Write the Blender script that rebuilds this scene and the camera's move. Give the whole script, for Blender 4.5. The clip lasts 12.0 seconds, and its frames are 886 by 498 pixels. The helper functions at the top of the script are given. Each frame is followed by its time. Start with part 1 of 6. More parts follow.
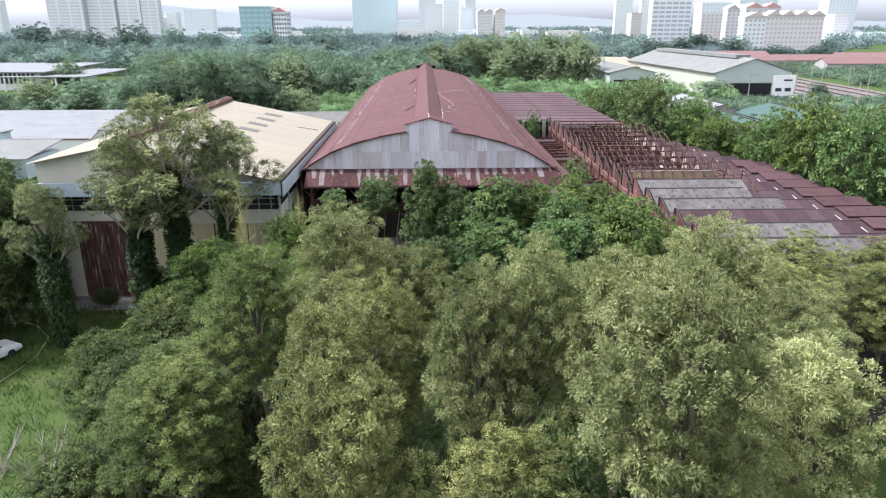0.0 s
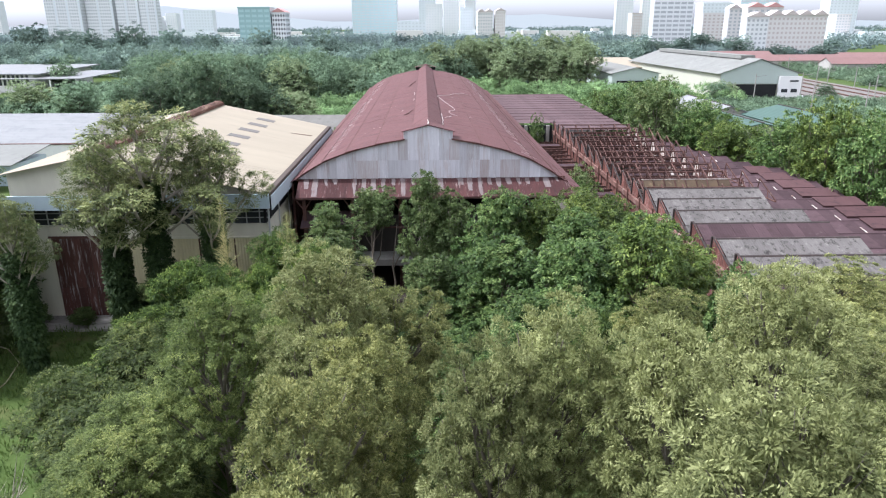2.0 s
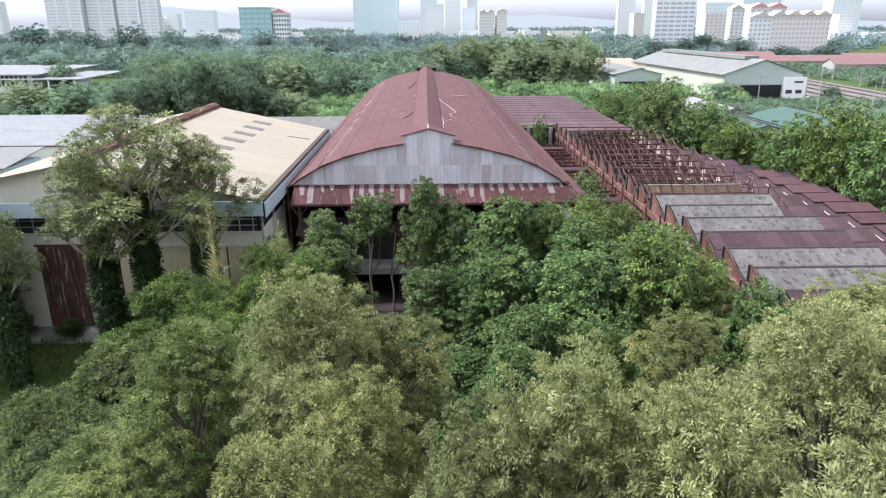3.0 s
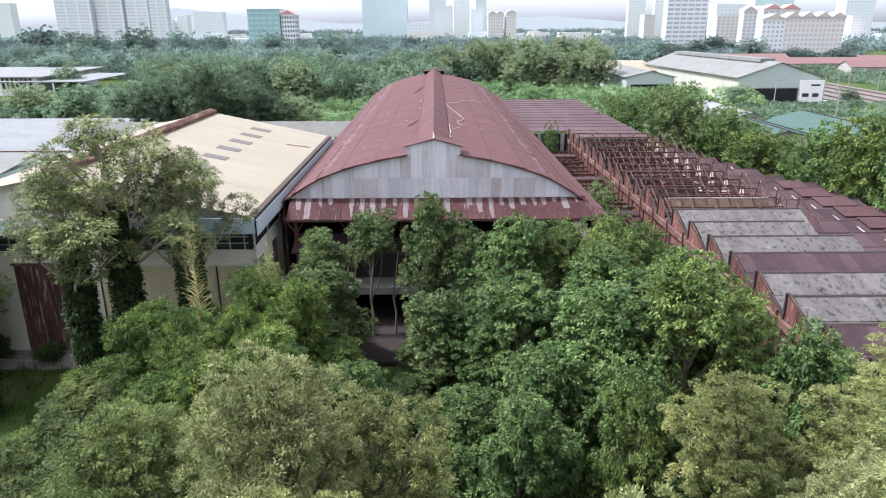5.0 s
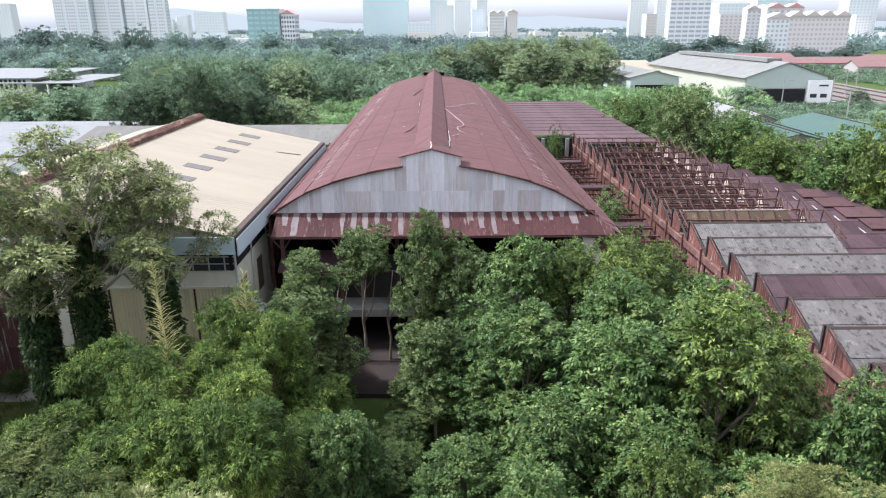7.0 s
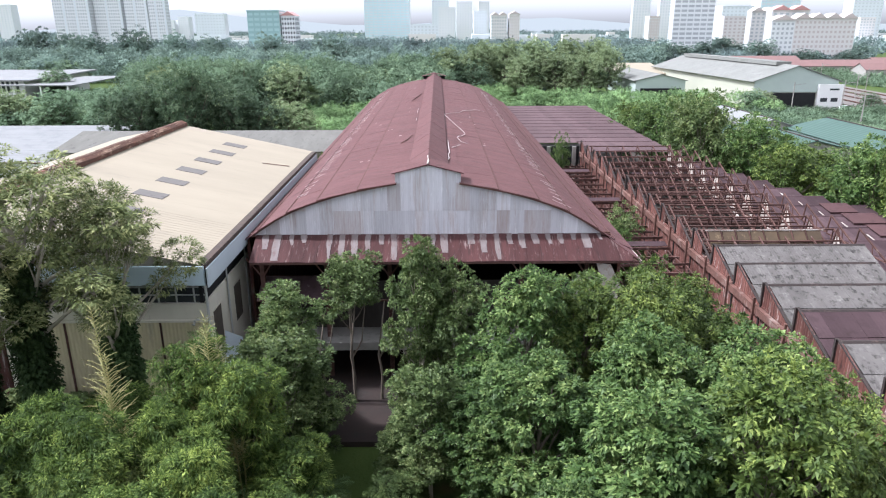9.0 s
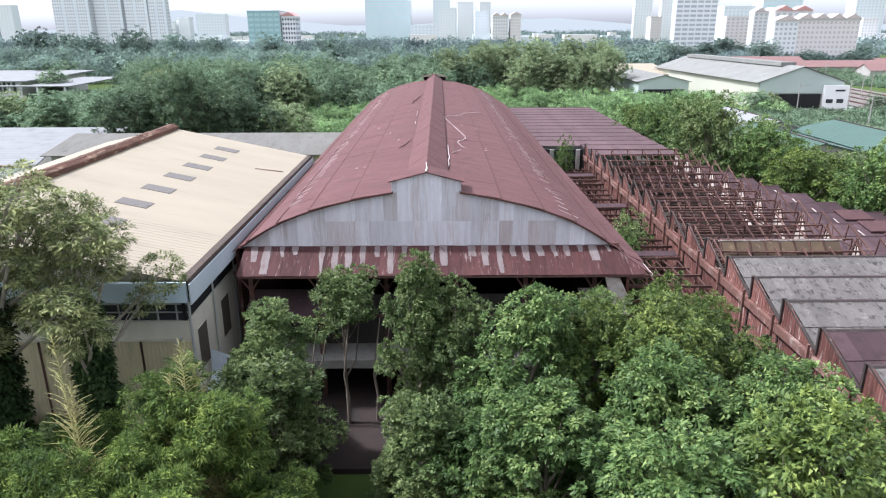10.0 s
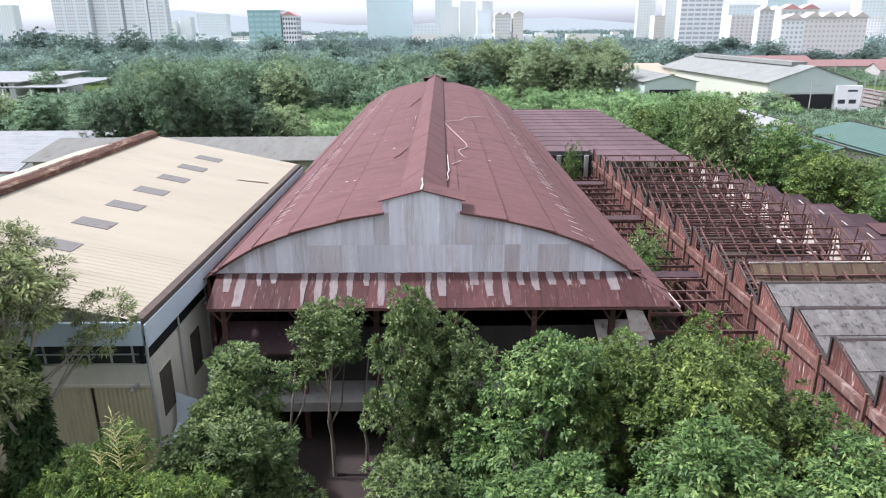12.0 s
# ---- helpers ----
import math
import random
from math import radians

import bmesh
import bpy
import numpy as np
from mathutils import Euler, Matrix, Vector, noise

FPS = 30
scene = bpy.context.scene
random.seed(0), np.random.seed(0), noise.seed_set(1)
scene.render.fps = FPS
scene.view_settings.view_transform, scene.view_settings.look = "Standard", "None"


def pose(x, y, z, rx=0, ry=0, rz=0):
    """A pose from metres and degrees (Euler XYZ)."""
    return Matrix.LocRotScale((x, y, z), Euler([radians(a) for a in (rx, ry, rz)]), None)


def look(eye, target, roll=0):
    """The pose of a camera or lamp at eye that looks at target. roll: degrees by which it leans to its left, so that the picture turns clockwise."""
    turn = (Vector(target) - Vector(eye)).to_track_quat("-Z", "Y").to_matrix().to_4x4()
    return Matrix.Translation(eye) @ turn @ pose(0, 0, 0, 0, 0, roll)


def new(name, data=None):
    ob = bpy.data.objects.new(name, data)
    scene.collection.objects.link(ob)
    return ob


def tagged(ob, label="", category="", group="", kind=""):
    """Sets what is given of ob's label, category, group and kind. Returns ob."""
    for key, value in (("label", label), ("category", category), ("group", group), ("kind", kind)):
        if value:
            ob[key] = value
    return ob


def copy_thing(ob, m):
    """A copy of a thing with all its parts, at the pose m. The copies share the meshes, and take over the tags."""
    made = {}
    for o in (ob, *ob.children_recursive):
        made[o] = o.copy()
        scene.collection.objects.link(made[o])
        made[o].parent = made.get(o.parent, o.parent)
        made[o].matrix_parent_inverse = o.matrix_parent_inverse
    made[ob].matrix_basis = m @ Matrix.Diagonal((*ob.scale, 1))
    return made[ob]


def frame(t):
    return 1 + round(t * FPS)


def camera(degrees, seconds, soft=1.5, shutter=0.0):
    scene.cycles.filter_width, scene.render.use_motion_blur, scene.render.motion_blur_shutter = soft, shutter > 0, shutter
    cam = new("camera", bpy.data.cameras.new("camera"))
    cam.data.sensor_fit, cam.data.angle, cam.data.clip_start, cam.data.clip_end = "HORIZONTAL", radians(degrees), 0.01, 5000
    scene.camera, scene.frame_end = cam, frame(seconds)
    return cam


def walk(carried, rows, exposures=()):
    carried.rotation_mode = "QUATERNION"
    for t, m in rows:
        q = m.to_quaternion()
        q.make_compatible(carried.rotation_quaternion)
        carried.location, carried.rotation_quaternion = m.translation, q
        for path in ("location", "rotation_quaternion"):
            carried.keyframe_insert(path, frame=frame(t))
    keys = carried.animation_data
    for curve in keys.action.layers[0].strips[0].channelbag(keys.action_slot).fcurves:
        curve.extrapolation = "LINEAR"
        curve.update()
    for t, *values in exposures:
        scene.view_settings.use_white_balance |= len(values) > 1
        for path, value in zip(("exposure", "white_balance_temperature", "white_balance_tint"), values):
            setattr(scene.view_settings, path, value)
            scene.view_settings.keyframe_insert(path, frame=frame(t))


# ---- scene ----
cam = camera(66.4, 12.0, soft=1.15)
PATH = [
    (0, (0.039, 0.064, 22.518), (0.089, 1.962, 21.888), -0.1),
    (0.5, (0.057, 0.96, 22.503), (0.106, 2.858, 21.874), -0.2),
    (1, (0.07, 1.924, 22.513), (0.119, 3.823, 21.885), -0.2),
    (1.5, (0.063, 2.913, 22.536), (0.113, 4.811, 21.907), -0.1),
    (2, (0.136, 3.907, 22.557), (0.185, 5.805, 21.928), -0.2),
    (2.5, (0.207, 4.919, 22.571), (0.253, 6.817, 21.943), -0.3),
    (3, (0.276, 5.94, 22.571), (0.321, 7.838, 21.943), -0.2),
    (5, (0.528, 9.965, 22.66), (0.549, 11.865, 22.036), -0.2),
    (5.5, (0.612, 10.981, 22.69), (0.632, 12.881, 22.066), -0.2),
    (6, (0.674, 12.015, 22.697), (0.693, 13.915, 22.073), -0.2),
    (6.5, (0.737, 13.061, 22.705), (0.756, 14.961, 22.08), -0.2),
    (7, (0.79, 14.167, 22.715), (0.807, 16.067, 22.09), -0.3),
    (9, (1.057, 19.36, 22.681), (1.07, 21.261, 22.061), -0.2),
    (9.5, (1.099, 20.642, 22.662), (1.112, 22.544, 22.042), -0.2),
    (10, (1.183, 21.872, 22.642), (1.193, 23.774, 22.023), -0.2),
    (10.5, (1.221, 23.084, 22.619), (1.229, 24.985, 22.0), -0.3),
    (11, (1.278, 24.313, 22.633), (1.286, 26.215, 22.013), -0.2),
    (11.5, (1.339, 25.592, 22.631), (1.347, 27.493, 22.011), -0.2),
    (12, (1.447, 26.981, 22.563), (1.45, 28.882, 21.943), -0.3),
]
EXPOSURE, KELVIN, TINT = 1.12, 5690, 14.5
walk(cam, [(t, look(eye, target, roll)) for t, eye, target, roll in PATH], [(0, EXPOSURE, KELVIN, TINT), (12, EXPOSURE, KELVIN, TINT)])

# ---- light: hazy bright sky, soft high sun from the left, beyond the hall ----
SUN_AZ, SUN_EL = -84.0, 54.0      # degrees clockwise from +y, and above the horizon
world = bpy.data.worlds.new("sky")
scene.world = world
world.use_nodes = True
wn, wl = world.node_tree.nodes, world.node_tree.links
sky = wn.new("ShaderNodeTexSky")
sky.sky_type, sky.sun_disc = "NISHITA", False
sky.sun_elevation, sky.sun_rotation = radians(SUN_EL), radians(SUN_AZ)
sky.air_density, sky.dust_density, sky.ozone_density = 1.6, 2.0, 1.5
wn["Background"].inputs["Strength"].default_value = 0.14
veil = wn.new("ShaderNodeHueSaturation")      # a thin veil of cloud pales the blue
veil.inputs["Saturation"].default_value, veil.inputs["Value"].default_value = 0.03, 1.12
wl.new(sky.outputs["Color"], veil.inputs["Color"])
wl.new(veil.outputs["Color"], wn["Background"].inputs["Color"])
sun = new("sun", bpy.data.lights.new("sun", "SUN"))
sun.data.energy, sun.data.angle, sun.data.color = 3.1, radians(4.0), (1.0, 0.96, 0.90)
sun_dir = Vector((math.sin(radians(SUN_AZ)) * math.cos(radians(SUN_EL)), math.cos(radians(SUN_AZ)) * math.cos(radians(SUN_EL)), math.sin(radians(SUN_EL))))
sun.matrix_world = look(sun_dir * 200, (0, 0, 0))


# ---- materials ----
def mat(name, c1, c2, scale=1.0, rough=0.8, metal=0.0, bump=0.0, bump_scale=20.0, stain=None, stain2=None, rand=0.0, island=0.0,
        stretch=(1, 1, 1), ribs=None, spec=0.3, space="world"):
    """A weathered surface: two colours mixed by noise, stains (colour, scale, low, high), ribs (axis, pitch, depth)."""
    m = bpy.data.materials.new(name)
    m.use_nodes = True
    n, l = m.node_tree.nodes, m.node_tree.links
    b = n["Principled BSDF"]
    b.inputs["Roughness"].default_value, b.inputs["Metallic"].default_value = rough, metal
    b.inputs["Specular IOR Level"].default_value = spec
    if space == "world":
        src = n.new("ShaderNodeNewGeometry").outputs["Position"]
    else:
        src = n.new("ShaderNodeTexCoord").outputs["Object"]
    mp = n.new("ShaderNodeMapping")
    mp.inputs["Scale"].default_value = stretch
    l.new(src, mp.inputs["Vector"])
    base = n.new("ShaderNodeTexNoise")
    base.inputs["Scale"].default_value, base.inputs["Detail"].default_value, base.inputs["Roughness"].default_value = scale, 6, 0.65
    l.new(mp.outputs[0], base.inputs["Vector"])
    ramp = n.new("ShaderNodeMapRange")
    ramp.inputs["From Min"].default_value, ramp.inputs["From Max"].default_value = 0.3, 0.7
    l.new(base.outputs["Fac"], ramp.inputs["Value"])

    def mix(fac, a, bb, blend="MIX"):
        x = n.new("ShaderNodeMix")
        x.data_type, x.blend_type = "RGBA", blend
        if isinstance(fac, (int, float)):
            x.inputs["Factor"].default_value = fac
        else:
            l.new(fac, x.inputs["Factor"])
        for sock, v in ((x.inputs[6], a), (x.inputs[7], bb)):
            if isinstance(v, tuple):
                sock.default_value = (*v, 1)
            else:
                l.new(v, sock)
        return x.outputs[2]

    col = mix(ramp.outputs[0], c1, c2)
    for st in (stain, stain2):
        if st:
            sc, ssc, lo, hi = st
            t = n.new("ShaderNodeTexNoise")
            t.inputs["Scale"].default_value, t.inputs["Detail"].default_value, t.inputs["Roughness"].default_value = ssc, 8, 0.7
            l.new(mp.outputs[0], t.inputs["Vector"])
            r = n.new("ShaderNodeMapRange")
            r.inputs["From Min"].default_value, r.inputs["From Max"].default_value = lo, hi
            l.new(t.outputs["Fac"], r.inputs["Value"])
            col = mix(r.outputs[0], col, sc)
    for amount, sock in ((rand, "obj"), (island, "isl")):
        if amount:
            src2 = n.new("ShaderNodeObjectInfo").outputs["Random"] if sock == "obj" else n.new("ShaderNodeNewGeometry").outputs["Random Per Island"]
            r = n.new("ShaderNodeMapRange")
            r.inputs["To Min"].default_value, r.inputs["To Max"].default_value = 1 - amount, 1 + amount
            l.new(src2, r.inputs["Value"])
            col = mix(1.0, col, r.outputs[0], "MULTIPLY")
    l.new(col, b.inputs["Base Color"])
    last = None
    if bump:
        t = n.new("ShaderNodeTexNoise")
        t.inputs["Scale"].default_value, t.inputs["Detail"].default_value = bump_scale, 5
        l.new(mp.outputs[0], t.inputs["Vector"])
        bp = n.new("ShaderNodeBump")
        bp.inputs["Strength"].default_value, bp.inputs["Distance"].default_value = 1.0, bump
        l.new(t.outputs["Fac"], bp.inputs["Height"])
        last = bp
    if ribs:
        axis, pitch, depth = ribs
        w = n.new("ShaderNodeTexWave")
        w.wave_type, w.bands_direction, w.wave_profile = "BANDS", axis, "SIN"
        w.inputs["Scale"].default_value = 0.314 / pitch
        l.new(src, w.inputs["Vector"])
        bp = n.new("ShaderNodeBump")
        bp.inputs["Strength"].default_value, bp.inputs["Distance"].default_value = 0.8, depth
        l.new(w.outputs["Fac"], bp.inputs["Height"])
        if last:
            l.new(last.outputs[0], bp.inputs["Normal"])
        last = bp
    if last:
        l.new(last.outputs[0], b.inputs["Normal"])
    return m


def leaf(name, c1, c2, c3, rough=0.6, through_light=0.28, scale=0.35, vary=0.6, patch=1.3, tips=1.1, gloss=0.15, crowns=0.0):
    """Leaves: three greens by leaf and by patch, some light coming through."""
    m = bpy.data.materials.new(name)
    m.use_nodes = True
    n, l = m.node_tree.nodes, m.node_tree.links
    b, out = n["Principled BSDF"], n["Material Output"]
    b.inputs["Roughness"].default_value, b.inputs["Specular IOR Level"].default_value = rough, gloss if rough < 0.8 else 0.0
    isl = n.new("ShaderNodeNewGeometry")
    ramp = n.new("ShaderNodeValToRGB")
    ramp.color_ramp.elements[0].color, ramp.color_ramp.elements[1].color = (*c1, 1), (*c3, 1)
    ramp.color_ramp.elements.new(0.6).color = (*c2, 1)
    noi = n.new("ShaderNodeTexNoise")
    noi.inputs["Scale"].default_value, noi.inputs["Detail"].default_value = scale, 3
    l.new(isl.outputs["Position"], noi.inputs["Vector"])
    add = n.new("ShaderNodeMath")
    add.operation = "MULTIPLY_ADD"
    l.new(noi.outputs["Fac"], add.inputs[0])
    add.inputs[1].default_value = patch
    sub = n.new("ShaderNodeMath")
    sub.operation = "MULTIPLY_ADD"
    l.new(isl.outputs["Random Per Island"], sub.inputs[0])
    sub.inputs[1].default_value, sub.inputs[2].default_value = vary, 0.5 - patch / 2 - vary / 2 - tips / 2
    fine = n.new("ShaderNodeTexNoise")      # twig by twig: young tips and old leaves
    fine.inputs["Scale"].default_value, fine.inputs["Detail"].default_value = scale * 6, 1
    l.new(isl.outputs["Position"], fine.inputs["Vector"])
    twig = n.new("ShaderNodeMath")
    twig.operation = "MULTIPLY_ADD"
    l.new(fine.outputs["Fac"], twig.inputs[0])
    twig.inputs[1].default_value = tips
    l.new(sub.outputs[0], twig.inputs[2])
    l.new(twig.outputs[0], add.inputs[2])
    l.new(add.outputs[0], ramp.inputs["Fac"])
    oi = n.new("ShaderNodeObjectInfo")
    r = n.new("ShaderNodeMapRange")
    r.inputs["To Min"].default_value, r.inputs["To Max"].default_value = 0.8, 1.18
    l.new(oi.outputs["Random"], r.inputs["Value"])
    x = n.new("ShaderNodeMix")
    x.data_type, x.blend_type = "RGBA", "MULTIPLY"
    x.inputs["Factor"].default_value = 1
    l.new(ramp.outputs[0], x.inputs[6])
    l.new(r.outputs[0], x.inputs[7])
    colour = x.outputs[2]
    if crowns:      # kinds of trees side by side: a tone for each crown's width
        cell = n.new("ShaderNodeTexVoronoi")
        cell.inputs["Scale"].default_value = 1 / crowns
        flat = n.new("ShaderNodeVectorMath")
        flat.operation = "MULTIPLY"
        flat.inputs[1].default_value = (1, 1, 0.2)
        l.new(isl.outputs["Position"], flat.inputs[0])
        l.new(flat.outputs[0], cell.inputs["Vector"])
        hue = n.new("ShaderNodeSeparateColor")
        l.new(cell.outputs["Color"], hue.inputs[0])
        tone = n.new("ShaderNodeMapRange")
        tone.inputs["To Min"].default_value, tone.inputs["To Max"].default_value = 0.62, 1.3
        l.new(hue.outputs[0], tone.inputs["Value"])
        y = n.new("ShaderNodeMix")
        y.data_type, y.blend_type = "RGBA", "MULTIPLY"
        y.inputs["Factor"].default_value = 1
        l.new(colour, y.inputs[6])
        l.new(tone.outputs[0], y.inputs[7])
        colour = y.outputs[2]
    l.new(colour, b.inputs["Base Color"])
    tr = n.new("ShaderNodeBsdfTranslucent")
    l.new(colour, tr.inputs["Color"])
    ms = n.new("ShaderNodeMixShader")
    ms.inputs["Fac"].default_value = through_light
    l.new(b.outputs[0], ms.inputs[1])
    l.new(tr.outputs[0], ms.inputs[2])
    l.new(ms.outputs[0], out.inputs["Surface"])
    return m


RUST_ROOF = mat("rust_red_sheet", (0.094, 0.044, 0.043), (0.125, 0.060, 0.058), 0.6, 0.75, bump=0.008, bump_scale=6,
                stain=((0.062, 0.033, 0.031), 1.1, 0.52, 0.72), stain2=((0.165, 0.10, 0.094), 2.6, 0.58, 0.78), rand=0.035, island=0.02, stretch=(0.45, 1.5, 0.45), ribs=("Y", 0.19, 0.012), spec=0.12)
RUST_DARK = mat("dark_rust_sheet", (0.054, 0.035, 0.038), (0.074, 0.048, 0.051), 0.5, 0.8, bump=0.01, bump_scale=6,
                stain=((0.046, 0.031, 0.031), 1.2, 0.52, 0.70), stain2=((0.15, 0.125, 0.12), 2.2, 0.62, 0.8), rand=0.2, island=0.18, ribs=("X", 0.2, 0.004), spec=0.06)
# Haze is painted in: a paler copy of the dark rust sheet.
RUST_FAR = mat("haze_paled_rust_sheet", (0.096, 0.064, 0.066), (0.118, 0.08, 0.082), 0.5, 0.85, bump=0.01, bump_scale=6, stain=((0.066, 0.046, 0.048), 0.5, 0.5, 0.72), rand=0.08, island=0.1, spec=0.06)
RUST_WALL = mat("rust_wall_sheet", (0.17, 0.073, 0.058), (0.085, 0.042, 0.036), 1.8, 0.85, bump=0.01, bump_scale=9,
                stain=((0.34, 0.28, 0.255), 2.6, 0.56, 0.66), stain2=((0.045, 0.026, 0.023), 2.2, 0.52, 0.66), rand=0.3, island=0.12, stretch=(1, 2.0, 0.3), ribs=("Y", 0.24, 0.025), spec=0.08)
RUST_BEAM = mat("rust_beam", (0.185, 0.10, 0.08), (0.095, 0.052, 0.043), 1.2, 0.85, bump=0.01, bump_scale=12, stain=((0.27, 0.20, 0.172), 0.7, 0.55, 0.68), rand=0.15, spec=0.08)
RUST_STEEL = mat("rust_steel", (0.108, 0.056, 0.046), (0.064, 0.038, 0.033), 1.5, 0.85, bump=0.006, bump_scale=14, stain=((0.22, 0.16, 0.14), 1.6, 0.58, 0.72), rand=0.3, island=0.2, spec=0.1)
SOOT_CAP = mat("dark_ridge_cap", (0.04, 0.034, 0.032), (0.06, 0.046, 0.042), 1.5, 0.85, bump=0.008, bump_scale=10, stain=((0.12, 0.085, 0.075), 1.2, 0.56, 0.7), spec=0.1)
GALV = mat("galvanised_sheet", (0.60, 0.58, 0.605), (0.47, 0.45, 0.475), 1.3, 0.55, 0.15, bump=0.006, bump_scale=8,
           stain=((0.38, 0.29, 0.26), 0.9, 0.52, 0.74), stain2=((0.74, 0.73, 0.74), 2.6, 0.56, 0.72), rand=0.13, stretch=(3.4, 1, 0.28), ribs=("X", 0.15, 0.007))
GALV_RUST = mat("rust_streaked_sheet", (0.53, 0.50, 0.51), (0.42, 0.38, 0.385), 1.0, 0.6, 0.15, bump=0.006, bump_scale=8,
                stain=((0.36, 0.27, 0.245), 0.9, 0.47, 0.74), rand=0.06, stretch=(2.6, 1, 0.3), ribs=("X", 0.15, 0.006))
AWNING = mat("awning_rust_sheet", (0.082, 0.036, 0.034), (0.052, 0.025, 0.024), 0.9, 0.6, 0.1, bump=0.006, bump_scale=10,
             stain=((0.04, 0.024, 0.023), 1.3, 0.52, 0.68), stain2=((0.20, 0.15, 0.14), 2.2, 0.57, 0.70), rand=0.2, stretch=(3.0, 0.4, 0.4), ribs=("X", 0.15, 0.003), spec=0.1)
AWNING_PALE = mat("bare_zinc_strip", (0.20, 0.172, 0.166), (0.15, 0.12, 0.115), 1.5, 0.6, 0.1, stain=((0.14, 0.08, 0.072), 1.8, 0.54, 0.70), stain2=((0.11, 0.058, 0.054), 4.5, 0.58, 0.68), stretch=(1.8, 0.7, 0.7), bump=0.005, bump_scale=10, spec=0.1)
CREAM_ROOF = mat("cream_roof_sheet", (0.315, 0.272, 0.205), (0.28, 0.242, 0.183), 0.25, 0.8, bump=0.004, bump_scale=5, stain=((0.235, 0.205, 0.16), 0.5, 0.58, 0.8), stretch=(0.4, 1.6, 1), ribs=("Y", 0.3, 0.002), spec=0.1)
CREAM_WALL = mat("cream_plaster", (0.72, 0.68, 0.57), (0.63, 0.59, 0.485), 0.7, 0.9, bump=0.004, bump_scale=12, stain=((0.42, 0.39, 0.32), 0.8, 0.58, 0.75), stretch=(1, 1, 0.3))
CREAM_SHEET = mat("cream_corrugated_wall", (0.66, 0.58, 0.37), (0.56, 0.49, 0.32), 0.6, 0.8, stain=((0.40, 0.36, 0.27), 0.9, 0.56, 0.74), stretch=(1, 1, 0.3), ribs=("X", 0.22, 0.03), rand=0.05)
FASCIA = mat("blue_grey_fascia", (0.52, 0.61, 0.65), (0.45, 0.54, 0.59), 0.6, 0.6, stain=((0.30, 0.33, 0.33), 1.0, 0.6, 0.78), stretch=(1, 1, 0.4), bump=0.003, bump_scale=6)
FASCIA_PALE = mat("pale_grey_fascia", (0.46, 0.50, 0.53), (0.40, 0.44, 0.475), 0.6, 0.95, stain=((0.30, 0.30, 0.30), 1.0, 0.58, 0.78), stretch=(1, 0.6, 0.4), bump=0.003, bump_scale=6, spec=0.05)
# Near-black colour: the shade inside openings is put into the sheet.
DARK = mat("near_black", (0.012, 0.012, 0.013), (0.02, 0.02, 0.021), 1.0, 0.9)
CONCRETE = mat("weathered_concrete", (0.33, 0.31, 0.28), (0.24, 0.225, 0.205), 0.8, 0.9, bump=0.01, bump_scale=15, stain=((0.12, 0.11, 0.10), 1.0, 0.55, 0.72))
# Red floor colour taken far down to carry the shade over it.
FLOOR_RED = mat("shade_dark_red_earth", (0.042, 0.029, 0.025), (0.03, 0.022, 0.02), 0.8, 0.9, bump=0.01, bump_scale=9, stain=((0.03, 0.028, 0.025), 0.7, 0.52, 0.7))
ASBESTOS = mat("grey_cement_sheet", (0.138, 0.126, 0.117), (0.098, 0.089, 0.083), 0.8, 0.9, bump=0.012, bump_scale=7, stain=((0.045, 0.041, 0.038), 2.2, 0.52, 0.64),
               stain2=((0.20, 0.186, 0.172), 2.8, 0.56, 0.72), rand=0.12, island=0.1, stretch=(1.2, 0.8, 1), ribs=("X", 0.18, 0.010), spec=0.1)
PALE_BOARD = mat("tan_glazing_board", (0.10, 0.068, 0.04), (0.066, 0.046, 0.03), 0.8, 0.8, stain=((0.21, 0.155, 0.09), 1.4, 0.55, 0.7), rand=0.15)
WHITE_SHEET = mat("white_flaking_sheet", (0.44, 0.40, 0.36), (0.34, 0.30, 0.265), 1.2, 0.85, stain=((0.20, 0.11, 0.08), 1.6, 0.50, 0.64), rand=0.15, spec=0.1)
GABLE_CREAM = mat("cream_gable_sheet", (0.50, 0.44, 0.39), (0.38, 0.32, 0.28), 1.2, 0.85, stain=((0.26, 0.14, 0.10), 1.3, 0.54, 0.66), rand=0.12, spec=0.1)
WHITE_ROOF = mat("white_metal_roof", (0.235, 0.236, 0.234), (0.213, 0.214, 0.212), 0.15, 0.9, stain=((0.17, 0.175, 0.18), 0.3, 0.50, 0.75), island=0.12, ribs=("Y", 0.6, 0.03), spec=0.08)
GREY_ROOF = mat("old_grey_roof", (0.205, 0.205, 0.188), (0.165, 0.165, 0.15), 0.2, 0.9, stain=((0.25, 0.248, 0.23), 0.4, 0.55, 0.75), stain2=((0.12, 0.118, 0.108), 0.7, 0.56, 0.72), island=0.08, spec=0.1)
STORE_ROOF = mat("brown_grey_roof", (0.165, 0.158, 0.142), (0.13, 0.124, 0.11), 0.25, 0.9, stain=((0.20, 0.195, 0.18), 0.4, 0.55, 0.75), stain2=((0.085, 0.08, 0.07), 0.8, 0.55, 0.7), stretch=(2, 0.6, 1), spec=0.08)
GREEN_ROOF = mat("green_metal_roof", (0.07, 0.115, 0.095), (0.062, 0.10, 0.084), 0.2, 0.6, stain=((0.11, 0.15, 0.132), 0.5, 0.6, 0.8), ribs=("X", 0.7, 0.03), spec=0.08)
